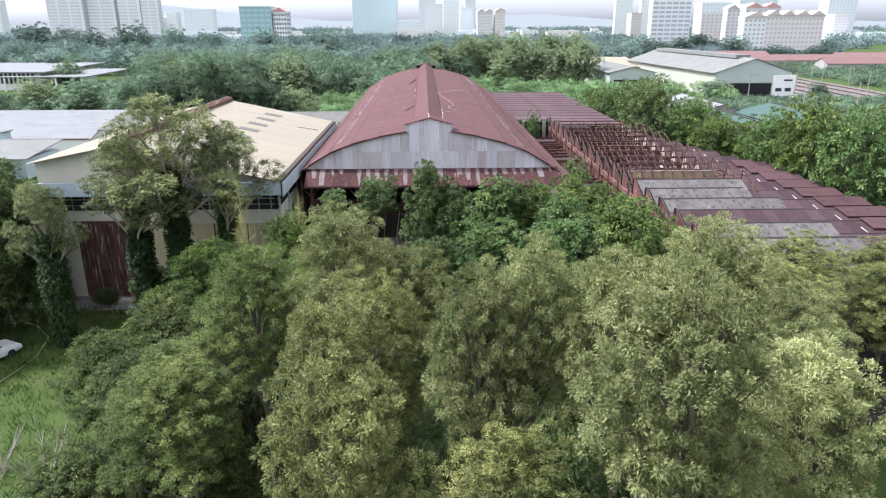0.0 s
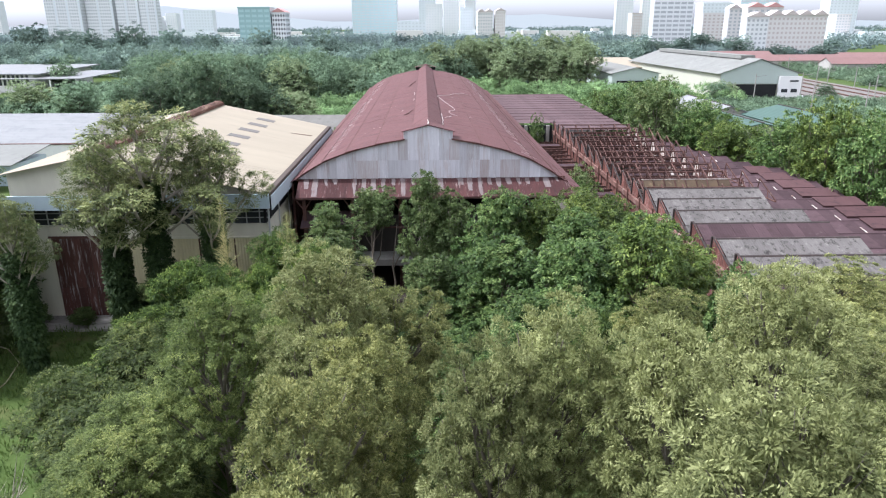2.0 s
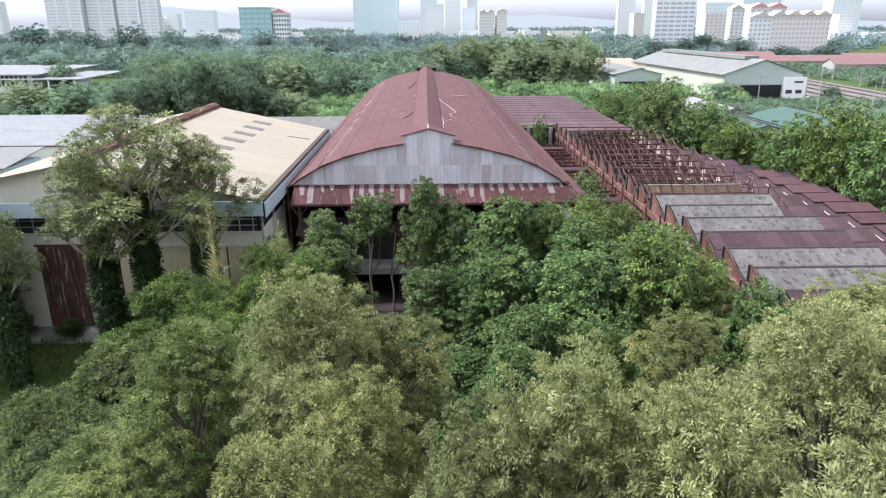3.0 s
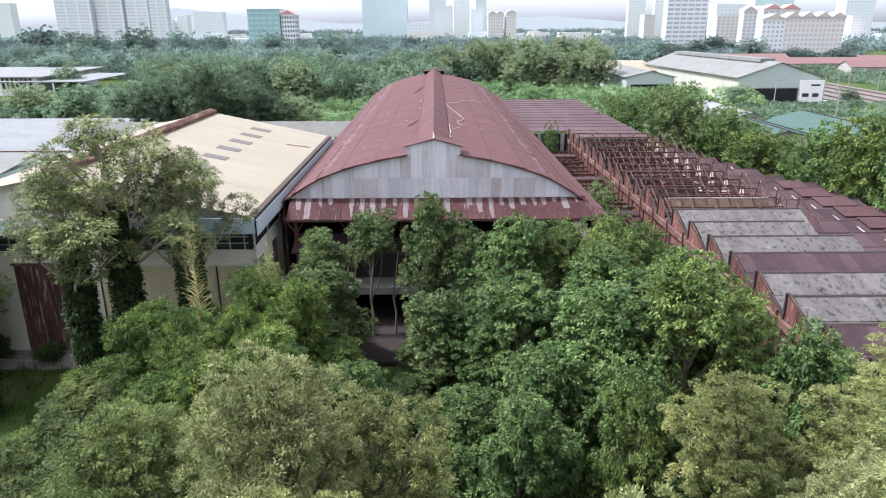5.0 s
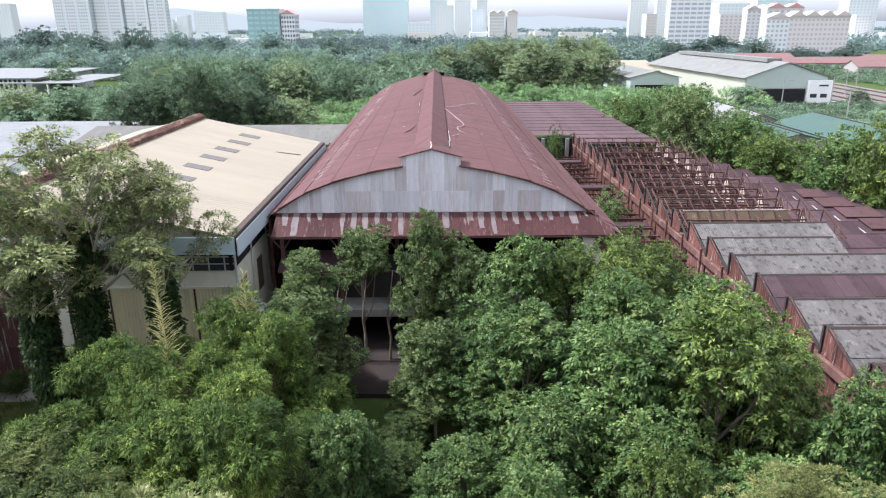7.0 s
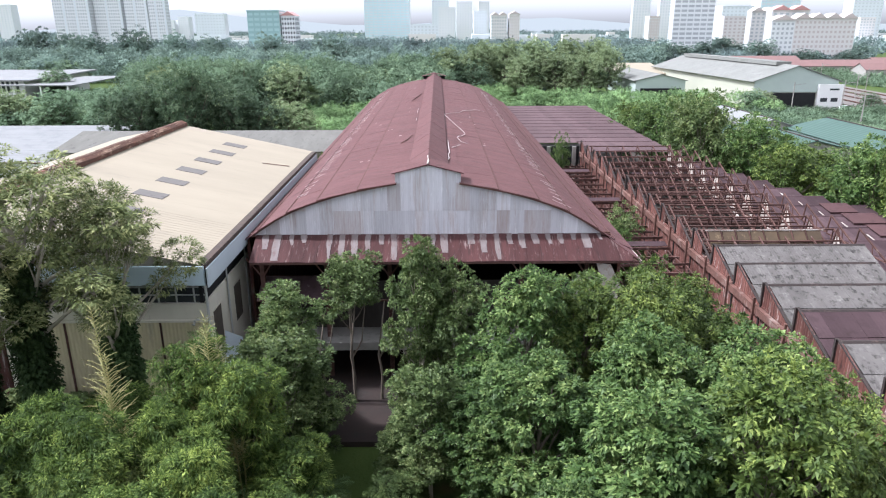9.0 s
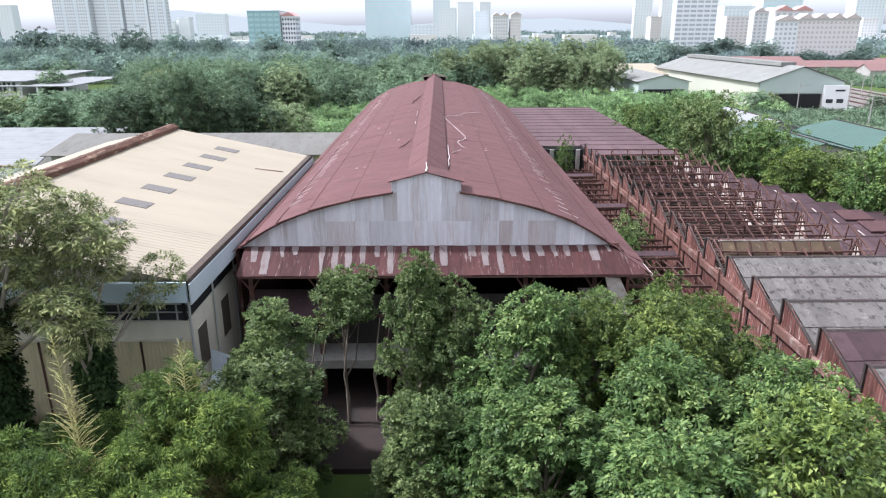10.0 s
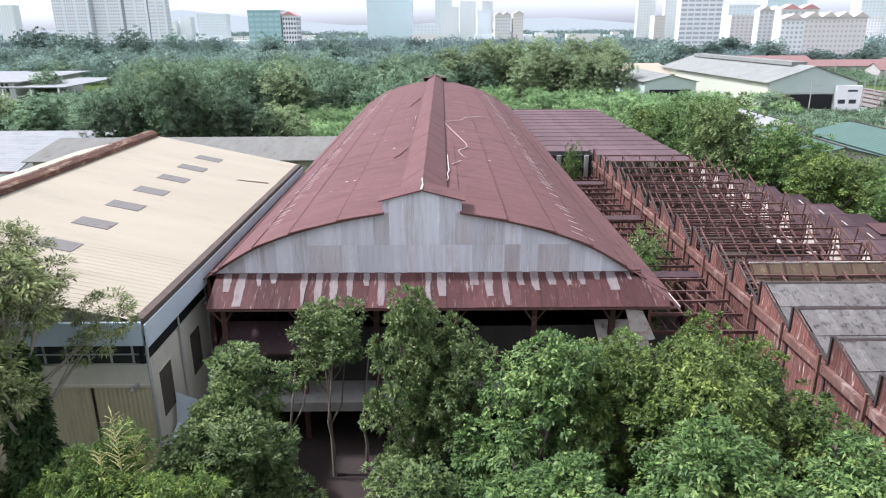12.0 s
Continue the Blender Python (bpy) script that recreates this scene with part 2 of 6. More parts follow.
HOUSE_WALL = mat("dull_cream_render", (0.36, 0.34, 0.31), (0.31, 0.295, 0.27), 0.3, 0.9, stain=((0.22, 0.205, 0.19), 0.5, 0.55, 0.75))
TILE_RED = mat("red_tile_roof", (0.20, 0.115, 0.105), (0.17, 0.10, 0.092), 0.3, 0.85, stain=((0.15, 0.09, 0.08), 0.6, 0.55, 0.75))
WHITE_PAINT = mat("white_paint", (0.78, 0.77, 0.74), (0.72, 0.71, 0.69), 0.4, 0.7, stain=((0.6, 0.59, 0.57), 0.5, 0.6, 0.8))
PALE_GREEN = mat("pale_green_cladding", (0.42, 0.475, 0.435), (0.385, 0.44, 0.40), 0.15, 0.7)
SKYLIGHT = mat("grey_translucent_sheet", (0.13, 0.12, 0.112), (0.165, 0.15, 0.14), 1.5, 0.9, stain=((0.085, 0.08, 0.075), 1.5, 0.55, 0.7), spec=0.1)
WINDOW = mat("dark_window", (0.03, 0.034, 0.038), (0.05, 0.055, 0.06), 0.7, 0.2, spec=0.5)
FRAME = mat("window_frame_paint", (0.45, 0.45, 0.43), (0.38, 0.38, 0.36), 1.0, 0.6)
BARK = mat("bark", (0.20, 0.165, 0.13), (0.12, 0.10, 0.08), 3.0, 0.95, bump=0.02, bump_scale=12, stretch=(1, 1, 0.3), space="object")
BARK_PALE = mat("pale_bark", (0.36, 0.32, 0.26), (0.26, 0.23, 0.19), 3.0, 0.9, bump=0.02, bump_scale=12, stretch=(1, 1, 0.3), space="object")
BARK_ACACIA = mat("grey_bark", (0.15, 0.13, 0.10), (0.09, 0.078, 0.062), 3.0, 0.95, bump=0.02, bump_scale=12, stretch=(1, 1, 0.3), space="object")
BARE = mat("yellow_cane", (0.36, 0.31, 0.13), (0.28, 0.28, 0.11), 2.0, 0.7)
GRAVEL = mat("ballast", (0.17, 0.15, 0.135), (0.13, 0.118, 0.105), 0.5, 0.95, bump=0.03, bump_scale=6)
CAR_PAINT = mat("white_car_paint", (0.78, 0.78, 0.78), (0.74, 0.74, 0.74), 1.0, 0.25, spec=0.5)
RUBBER = mat("black_rubber", (0.02, 0.02, 0.02), (0.03, 0.03, 0.03), 4.0, 0.8)
TILE_RUST = mat("rust_ridge_cap", (0.115, 0.06, 0.042), (0.065, 0.04, 0.032), 1.2, 0.85, bump=0.03, bump_scale=6, stain=((0.30, 0.21, 0.15), 1.8, 0.52, 0.66), stain2=((0.17, 0.075, 0.045), 1.1, 0.55, 0.7), stretch=(2.2, 0.35, 1), spec=0.1)

LEAF_ACACIA = leaf("acacia_leaf", (0.10, 0.118, 0.044), (0.248, 0.268, 0.104), (0.47, 0.485, 0.225))
LEAF_BROAD = leaf("broad_leaf", (0.03, 0.06, 0.018), (0.09, 0.15, 0.042), (0.25, 0.325, 0.105), rough=0.5, gloss=0.2)
LEAF_DARK = leaf("dark_leaf", (0.05, 0.079, 0.028), (0.12, 0.168, 0.056), (0.31, 0.36, 0.15), rough=0.5, gloss=0.2)
LEAF_BAMBOO = leaf("bamboo_leaf", (0.022, 0.042, 0.011), (0.082, 0.13, 0.026), (0.27, 0.335, 0.075))
LEAF_GUM = leaf("gum_leaf", (0.068, 0.09, 0.036), (0.185, 0.212, 0.084), (0.40, 0.41, 0.18))
LEAF_BIG = leaf("deep_green_leaf", (0.052, 0.086, 0.052), (0.105, 0.155, 0.085), (0.195, 0.25, 0.135), tips=0.5)
LEAF_IVY = leaf("ivy_leaf", (0.022, 0.042, 0.015), (0.045, 0.075, 0.026), (0.09, 0.13, 0.045))
# Distance haze is painted into the next three greens: paler, bluer.
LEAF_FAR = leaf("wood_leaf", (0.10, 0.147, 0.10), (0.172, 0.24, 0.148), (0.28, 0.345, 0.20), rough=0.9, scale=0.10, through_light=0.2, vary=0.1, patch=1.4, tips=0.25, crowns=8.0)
LEAF_HILL = leaf("haze_blue_leaf", (0.145, 0.195, 0.19), (0.19, 0.245, 0.23), (0.245, 0.30, 0.265), rough=0.95, scale=0.04, through_light=0.3, vary=0.05, patch=1.4, tips=0.2, crowns=16.0)
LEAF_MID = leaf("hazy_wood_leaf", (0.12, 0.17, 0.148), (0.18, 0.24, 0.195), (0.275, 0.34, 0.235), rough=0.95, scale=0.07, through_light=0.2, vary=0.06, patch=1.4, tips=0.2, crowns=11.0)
LEAF_OLIVE = leaf("olive_wood_leaf", (0.143, 0.188, 0.108), (0.242, 0.296, 0.16), (0.36, 0.41, 0.225), rough=0.9, scale=0.14, through_light=0.2, vary=0.15, tips=0.3)
LEAF_SCRUB = leaf("scrub_leaf", (0.10, 0.165, 0.075), (0.215, 0.315, 0.145), (0.36, 0.47, 0.21), rough=0.9, scale=0.2, through_light=0.25, vary=0.15, patch=1.4, tips=0.3, crowns=4.0)
LEAF_LIME = leaf("lime_leaf", (0.032, 0.055, 0.015), (0.098, 0.142, 0.033), (0.265, 0.318, 0.08), rough=0.5, gloss=0.2)
LEAF_OLIVE_ACACIA = leaf("olive_acacia_leaf", (0.063, 0.078, 0.026), (0.172, 0.188, 0.062), (0.40, 0.40, 0.15))
LEAF_GREEN_ACACIA = leaf("green_acacia_leaf", (0.052, 0.077, 0.022), (0.143, 0.184, 0.052), (0.335, 0.375, 0.12))
LEAF_UNDER = leaf("undergrowth_leaf", (0.03, 0.05, 0.017), (0.072, 0.105, 0.032), (0.165, 0.205, 0.068))
LEAF_FEATHER = leaf("feather_leaf", (0.024, 0.038, 0.012), (0.066, 0.09, 0.024), (0.185, 0.21, 0.06))
GRASS = leaf("grass_blade", (0.045, 0.08, 0.02), (0.082, 0.13, 0.028), (0.15, 0.18, 0.055), scale=0.25)


# ---- building blocks ----
class Geo:
    """Collects corners and faces in world metres."""

    def __init__(self):
        self.v, self.f = [], []

    def add(self, verts, faces):
        k = len(self.v)
        self.v += [tuple(p) for p in verts]
        self.f += [tuple(i + k for i in q) for q in faces]
        return self

    def hexa(self, p):
        """Eight corners: four below (round), four above."""
        return self.add(p, [(3, 2, 1, 0), (4, 5, 6, 7), (0, 1, 5, 4), (1, 2, 6, 5), (2, 3, 7, 6), (3, 0, 4, 7)])

    def box(self, x0, x1, y0, y1, z0, z1):
        return self.hexa([(x0, y0, z0), (x1, y0, z0), (x1, y1, z0), (x0, y1, z0), (x0, y0, z1), (x1, y0, z1), (x1, y1, z1), (x0, y1, z1)])

    def slab(self, a, b, c, d, t=0.03):
        """A sheet with four corners (anticlockwise from above) and a thickness below it."""
        a, b, c, d = Vector(a), Vector(b), Vector(c), Vector(d)
        n = (b - a).cross(d - a).normalized() * t
        return self.hexa([a - n, b - n, c - n, d - n, a, b, c, d])

    def beam(self, p, q, w=0.1, h=0.1):
        p, q = Vector(p), Vector(q)
        d = (q - p).normalized()
        side = d.cross(Vector((0, 0, 1)))
        side = (side.normalized() if side.length > 1e-3 else Vector((1, 0, 0))) * w / 2
        up = side.cross(d).normalized() * h / 2
        return self.hexa([p - side - up, p + side - up, q + side - up, q - side - up, p - side + up, p + side + up, q + side + up, q - side + up])

    def tube(self, pts, radii, n=7):
        rings = []
        for i, p in enumerate(pts):
            p = Vector(p)
            d = (Vector(pts[min(i + 1, len(pts) - 1)]) - Vector(pts[max(i - 1, 0)])).normalized()
            s = d.orthogonal().normalized()
            u = d.cross(s)
            rings.append([p + (s * math.cos(k * 2 * math.pi / n) + u * math.sin(k * 2 * math.pi / n)) * radii[i] for k in range(n)])
        faces = []
        for i in range(len(pts) - 1):
            for k in range(n):
                faces.append((i * n + k, i * n + (k + 1) % n, (i + 1) * n + (k + 1) % n, (i + 1) * n + k))
        faces.append(tuple(range((len(pts) - 1) * n, len(pts) * n)))
        return self.add([p for r in rings for p in r], faces)

    def prism(self, profile, x0, x1):
        """A profile of (y, z) swept along x."""
        n = len(profile)
        vs = [(x0, y, z) for y, z in profile] + [(x1, y, z) for y, z in profile]
        fs = [tuple(range(n)), tuple(range(2 * n - 1, n - 1, -1))] + [(i, n + i, n + (i + 1) % n, (i + 1) % n) for i in range(n)]
        return self.add(vs, fs)

    def prism_y(self, profile, y0, y1):
        """A profile of (x, z) swept along y."""
        n = len(profile)
        vs = [(x, y0, z) for x, z in profile] + [(x, y1, z) for x, z in profile]
        fs = [tuple(range(n - 1, -1, -1)), tuple(range(n, 2 * n))] + [(i, (i + 1) % n, n + (i + 1) % n, n + i) for i in range(n)]
        return self.add(vs, fs)


def thing(name, at, label, category, group="", kind=""):
    ob = new(name)
    ob.location = at
    ob.empty_display_size = 0.3
    return tagged(ob, label, category, group, kind)


def whereabouts(ob):
    p = Vector((0, 0, 0))
    while ob:
        p = p + ob.location
        ob = ob.parent
    return p


def part(name, geo, material, parent=None, label="", smooth=False, kind=""):
    """Geo as one mesh object under its parent (places of things are plain shifts)."""
    o = whereabouts(parent) if parent else Vector((0, 0, 0))
    me = bpy.data.meshes.new(name)
    me.from_pydata([(x - o.x, y - o.y, z - o.z) for x, y, z in geo.v], [], geo.f)
    me.materials.append(material)
    if smooth:
        me.shade_smooth()
    me.update()
    ob = new(name, me)
    ob.parent = parent
    if label or kind:
        tagged(ob, label, kind=kind)
    return ob


# ---- ground ----
GROUND = mat("grass_and_soil", (0.05, 0.08, 0.021), (0.07, 0.10, 0.027), 0.35, 0.95, bump=0.05, bump_scale=5, stain=((0.12, 0.105, 0.05), 0.16, 0.56, 0.72), stain2=((0.06, 0.095, 0.025), 0.9, 0.52, 0.7), spec=0.1)
xs = [-4500, -1500, -600, -250, -120] + list(range(-60, 61, 6)) + [120, 250, 600, 1500, 4500]
ys = [-900, -200, -60] + list(range(-20, 101, 6)) + [160, 250, 400, 700, 1200, 2200, 4800]
gv = [(x, y, 0.12 * noise.noise((x * 0.07, y * 0.07, 0)) if (-60 < x < -33 or (-32 < x < 60 and -20 < y < 50)) else 0.0) for y in ys for x in xs]
gf = [(j * len(xs) + i, j * len(xs) + i + 1, (j + 1) * len(xs) + i + 1, (j + 1) * len(xs) + i) for j in range(len(ys) - 1) for i in range(len(xs) - 1)]
ground = part("ground", Geo().add(gv, gf), GROUND, None, smooth=True)
tagged(ground, "green rough lawn and soil reaching to the horizon", "ground", kind="structure")

# ---- the great shed with its bowed roof ----
CX, Y0, Y1 = 0.4, 61.65, 153.0
SPAN = [(0.0, 13.6), (2.0, 13.33), (4.0, 12.97), (6.0, 12.5), (8.0, 11.85), (9.5, 11.16), (10.9, 10.28), (12.0, 9.55), (13.3, 8.8)]


def bow(dx):
    """Height of the bowed roof at a distance from its middle: a smooth curve through the rows."""
    dx = min(abs(dx), SPAN[-1][0])
    i = max(k for k in range(len(SPAN) - 1) if SPAN[k][0] <= dx)
    (a, za), (b, zb) = SPAN[i], SPAN[i + 1]
    sl_a = 0.0 if i == 0 else (zb - SPAN[i - 1][1]) / (b - SPAN[i - 1][0])
    sl_b = (zb - za) / (b - a) if i + 2 >= len(SPAN) else (SPAN[i + 2][1] - za) / (SPAN[i + 2][0] - a)
    t = (dx - a) / (b - a)
    h = b - a
    return (2 * t ** 3 - 3 * t * t + 1) * za + (t ** 3 - 2 * t * t + t) * h * sl_a + (3 * t * t - 2 * t ** 3) * zb + (t ** 3 - t * t) * h * sl_b


shed = thing("industrial_shed", (CX, Y0, 0), "large abandoned shed with rusty red bowed sheet roof", "shed")
part("side_wall", Geo().box(13.0, 13.2, Y0 + 0.3, Y1, 0.0, 8.7), RUST_WALL, shed, "rusty sheet side wall")
part("side_wall", Geo().box(-11.55, -11.35, Y0 + 0.3, Y1, 0.0, 9.5), RUST_WALL, shed)
back = Geo()
n_b = 20
for i in range(n_b):
    a, b = -11.5 + i * 24.6 / n_b, -11.5 + (i + 1) * 24.6 / n_b
    back.hexa([(a, Y1 - 0.2, 0), (b, Y1 - 0.2, 0), (b, Y1, 0), (a, Y1, 0), (a, Y1 - 0.2, bow(a - CX) - 0.1), (b, Y1 - 0.2, bow(b - CX) - 0.1), (b, Y1, bow(b - CX) - 0.1), (a, Y1, bow(a - CX) - 0.1)])
part("back_wall", back, RUST_WALL, shed)

# the roof sheets: rows that lap over one another, the near ones single
rng = random.Random(5)
ROWS_R = [(2.0, 4.4), (4.4, 7.0), (7.0, 9.0), (9.0, 10.9), (10.9, 12.0), (12.0, 13.3)]
SHEET_W = 1.9
cols = int((Y1 - Y0 + 0.35) / SHEET_W) + 1
rest = Geo()
for side in (-1, 1):
    for r, (a, b) in enumerate(ROWS_R):
        if side < 0 and r == 5:
            continue
        za, zb = bow(a), bow(b)
        for c in range(cols):
            y = Y0 - 0.35 + c * SHEET_W
            y2 = min(y + SHEET_W, Y1 + 0.2)
            lift = 0.02 + rng.random() * 0.018
            # each row's foot rides on the row below; three facets follow the bow
            geo = Geo() if c < 25 else rest
            steps = 3 if c < 25 else 2
            for q in range(steps):
                fa, fb = q / steps, (q + 1) / steps
                da, db = a + (b + 0.08 - a) * fa, a + (b + 0.08 - a) * fb
                ha, hb = bow(da) + lift + 0.09 * fa, bow(db) + lift + 0.09 * fb
                p = [(CX + side * da, y, ha), (CX + side * db, y, hb), (CX + side * db, y2 + 0.03, hb), (CX + side * da, y2 + 0.03, ha)]
                if side < 0:
                    p = [p[1], p[0], p[3], p[2]]
                geo.slab(*p, 0.03)
            if c < 25:
                part("roof_sheet", geo, RUST_ROOF, shed)
part("roof_sheets_beyond", rest, RUST_ROOF, shed, kind="stuff")
# flaked pale laps along the ninth metre, and stray strips lying on the roof
PATCH = mat("flaked_paint", (0.52, 0.46, 0.44), (0.40, 0.31, 0.30), 2.5, 0.8, stain=((0.2, 0.09, 0.085), 3.0, 0.56, 0.64), spec=0.1)
for side in (-1, 1):
    for b in (4.4, 7.0, 9.0, 10.9, 12.0):
        if side > 0 or b < 11.5:
            part("lap_edge", Geo().box(CX + side * (b + 0.09) - 0.025, CX + side * (b + 0.09) + 0.025, Y0 - 0.3, Y1, bow(b) - 0.02, bow(b) + 0.115), RUST_STEEL, shed)
flakes = Geo()
for side in (-1, 1):
    y = Y0 + 1.0
    while y < Y1 - 8:
        L = rng.uniform(0.5, 1.5)
        a = 8.85 + rng.uniform(-0.12, 0.1)
        wd = rng.uniform(0.05, 0.13)
        if rng.random() < (0.9 if side > 0 else 0.7):
            q = [(CX + side * (a - L * 0.5), y, bow(a - L * 0.5) + 0.16), (CX + side * (a + L * 0.4), y + 0.1, bow(a + L * 0.4) + 0.16),
                 (CX + side * (a + L * 0.4), y + 0.1 + wd, bow(a + L * 0.4) + 0.16), (CX + side * (a - L * 0.5), y + wd, bow(a - L * 0.5) + 0.16)]
            if side < 0:
                q = [q[1], q[0], q[3], q[2]]
            flakes.slab(*q, 0.012)
        y += rng.uniform(0.7, 1.5)
for k in range(46):
    side = rng.choice((-1, 1))
    a, y, s = rng.uniform(2.4, 8.5), rng.uniform(Y0 + 2, Y1 - 10), rng.uniform(0.06, 0.22)
    q = [(CX + side * a, y, bow(a) + 0.15), (CX + side * (a + s), y + 0.05, bow(a + s) + 0.15), (CX + side * (a + s), y + s * 0.7, bow(a + s) + 0.15), (CX + side * a, y + s * 0.5, bow(a) + 0.15)]
    if side < 0:
        q = [q[1], q[0], q[3], q[2]]
    flakes.slab(*q, 0.012)
part("flaked_paint", flakes, PATCH, shed, "pale flaked paint along the laps", kind="stuff")


def strip(points, w, label, material=PATCH):
    """A loose strip that lies over the bowed roof: points of (dx, y)."""
    gg = Geo()
    gg.tube([(CX + dx, y, bow(dx) + 0.15 + w * 0.4) for dx, y in points], [w * (0.7 if i in (0, len(points) - 1) else 1) for i in range(len(points))], 6)
    ob = part("loose_strip", gg, material, None, smooth=True)
    return tagged(ob, label, "strip", "loose strips on the roof")


strip([(1.4, 95.2), (2.08, 90.5), (2.77, 86.2), (3.12, 84.0), (3.17, 82.6), (2.86, 81.3), (2.45, 80.4), (2.4, 79.4), (2.65, 77.7), (3.25, 77.1)], 0.03, "long pale bent strip lying on the rusty roof")
strip([(1.4, 96.1), (3.17, 99.5), (3.64, 102.2), (5.42, 106.5), (6.65, 107.7)], 0.03, "thin pale strip lying on the rusty roof")
strip([(1.5, 77.2), (1.52, 72.9), (1.56, 71.5), (1.42, 70.3), (1.48, 69.0), (1.4, 68.1)], 0.045, "short zigzag pale strip beside the ridge")
strip([(-1.6, 90.5), (-1.62, 92.5)], 0.04, "thin pale strip lying on the rusty roof")
strip([(-1.66, 97.5), (-1.67, 101.5)], 0.04, "thin pale strip lying on the rusty roof")
strip([(-2.49, 76.9), (-2.1, 77.8), (-1.62, 80.4)], 0.045, "short dark strip lying on the rusty roof", RUST_STEEL)
strip([(-2.81, 112.4), (-2.2, 117.0), (-1.72, 120.9)], 0.06, "short dark strip lying on the rusty roof", RUST_STEEL)
strip([(1.77, 73.8), (2.5, 75.8)], 0.045, "short pale strip lying on the rusty roof")

# ridge ventilator and the small stepped gable in front
vent = part("ridge_ventilator", Geo().box(CX - 1.25, CX - 1.2, Y0 + 1.8, Y1, 13.2, 13.7), RUST_WALL, shed, "raised rusty ridge ventilator")
for k in range(24):
    ya, yb = Y0 + 1.75 + k * (Y1 - Y0 - 1.7) / 24, Y0 + 1.75 + (k + 1) * (Y1 - Y0 - 1.7) / 24
    e = 0.014 * (k % 2)
    part("vent_sheet", Geo().slab((CX - 1.35, ya, 13.72 + e), (CX, ya, 14.6 + e), (CX, yb, 14.6 + e), (CX - 1.35, yb, 13.72 + e), 0.05), RUST_ROOF, vent)
    part("vent_sheet", Geo().slab((CX, ya, 14.6 + e), (CX + 1.35, ya, 13.72 + e), (CX + 1.35, yb, 13.72 + e), (CX, yb, 14.6 + e), 0.05), RUST_ROOF, vent)
part("vent_side", Geo().box(CX + 1.2, CX + 1.25, Y0 + 1.8, Y1, 13.2, 13.7), RUST_WALL, vent)
for side in (-1, 1):
    q = [(CX, Y0 + 1.5, 13.72), (CX + side * 2.06, Y0 + 1.5, 13.42), (CX + side * 2.06, Y1 + 0.2, 13.42), (CX, Y1 + 0.2, 13.72)]
    if side < 0:
        q = [q[1], q[0], q[3], q[2]]
    part("ridge_base_sheet", Geo().slab(*q, 0.04), RUST_ROOF, shed)
cap = Geo()
for side in (-1, 1):
    q = [(CX, Y0 - 0.22, 14.57), (CX + side * 2.3, Y0 - 0.22, 13.98), (CX + side * 2.3, Y0 + 1.9, 13.98), (CX, Y0 + 1.9, 14.57)]
    if side < 0:
        q = [q[1], q[0], q[3], q[2]]
    cap.slab(*q, 0.06)
gable = part("front_gable_cap", cap, RUST_ROOF, shed, "small stepped gable roof over the ridge end")
far_cap = Geo()
for side in (-1, 1):
    q = [(CX, Y1 - 1.9, 14.66), (CX + side * 2.3, Y1 - 1.9, 14.05), (CX + side * 2.3, Y1 + 0.3, 14.05), (CX, Y1 + 0.3, 14.66)]
    if side < 0:
        q = [q[1], q[0], q[3], q[2]]
    far_cap.slab(*q, 0.06)
far_gable = part("back_gable_cap", far_cap, RUST_ROOF, shed)
part("back_gable_sheet", Geo().box(CX - 2.05, CX + 2.05, Y1 - 0.1, Y1 + 0.1, 13.2, 14.0), DARK, far_gable)
part("cheek", Geo().box(CX - 2.1, CX - 2.02, Y0 + 0.02, Y0 + 1.85, 13.1, 14.02), GALV, gable)
part("cheek", Geo().box(CX + 2.02, CX + 2.1, Y0 + 0.02, Y0 + 1.85, 13.1, 14.02), GALV, gable)
part("cap_flake", Geo().beam((CX - 0.02, Y0 - 0.22, 14.6), (CX + 0.04, Y0 + 0.9, 14.62), 0.1, 0.05).beam((CX + 0.03, Y0 + 0.9, 14.62), (CX - 0.03, Y0 + 2.4, 14.64), 0.06, 0.04), WHITE_SHEET, gable)
# dark barge edge under the roof's front
for side in (-1, 1):
    barge = Geo()
    for q in range(18):
        a, b = 2.0 + q * 9.4 / 18, 2.0 + (q + 1) * 9.4 / 18
        barge.beam((CX + side * a, Y0 - 0.3, bow(a)), (CX + side * b, Y0 - 0.3, bow(b)), 0.06, 0.12)
    part("barge_edge", barge, RUST_STEEL, shed, "dark rusted roof edge")

# front cladding: single sheets in two tiers, cut along the bow
SW = 0.88
k0 = int(math.floor((-11.0 - CX) / SW))
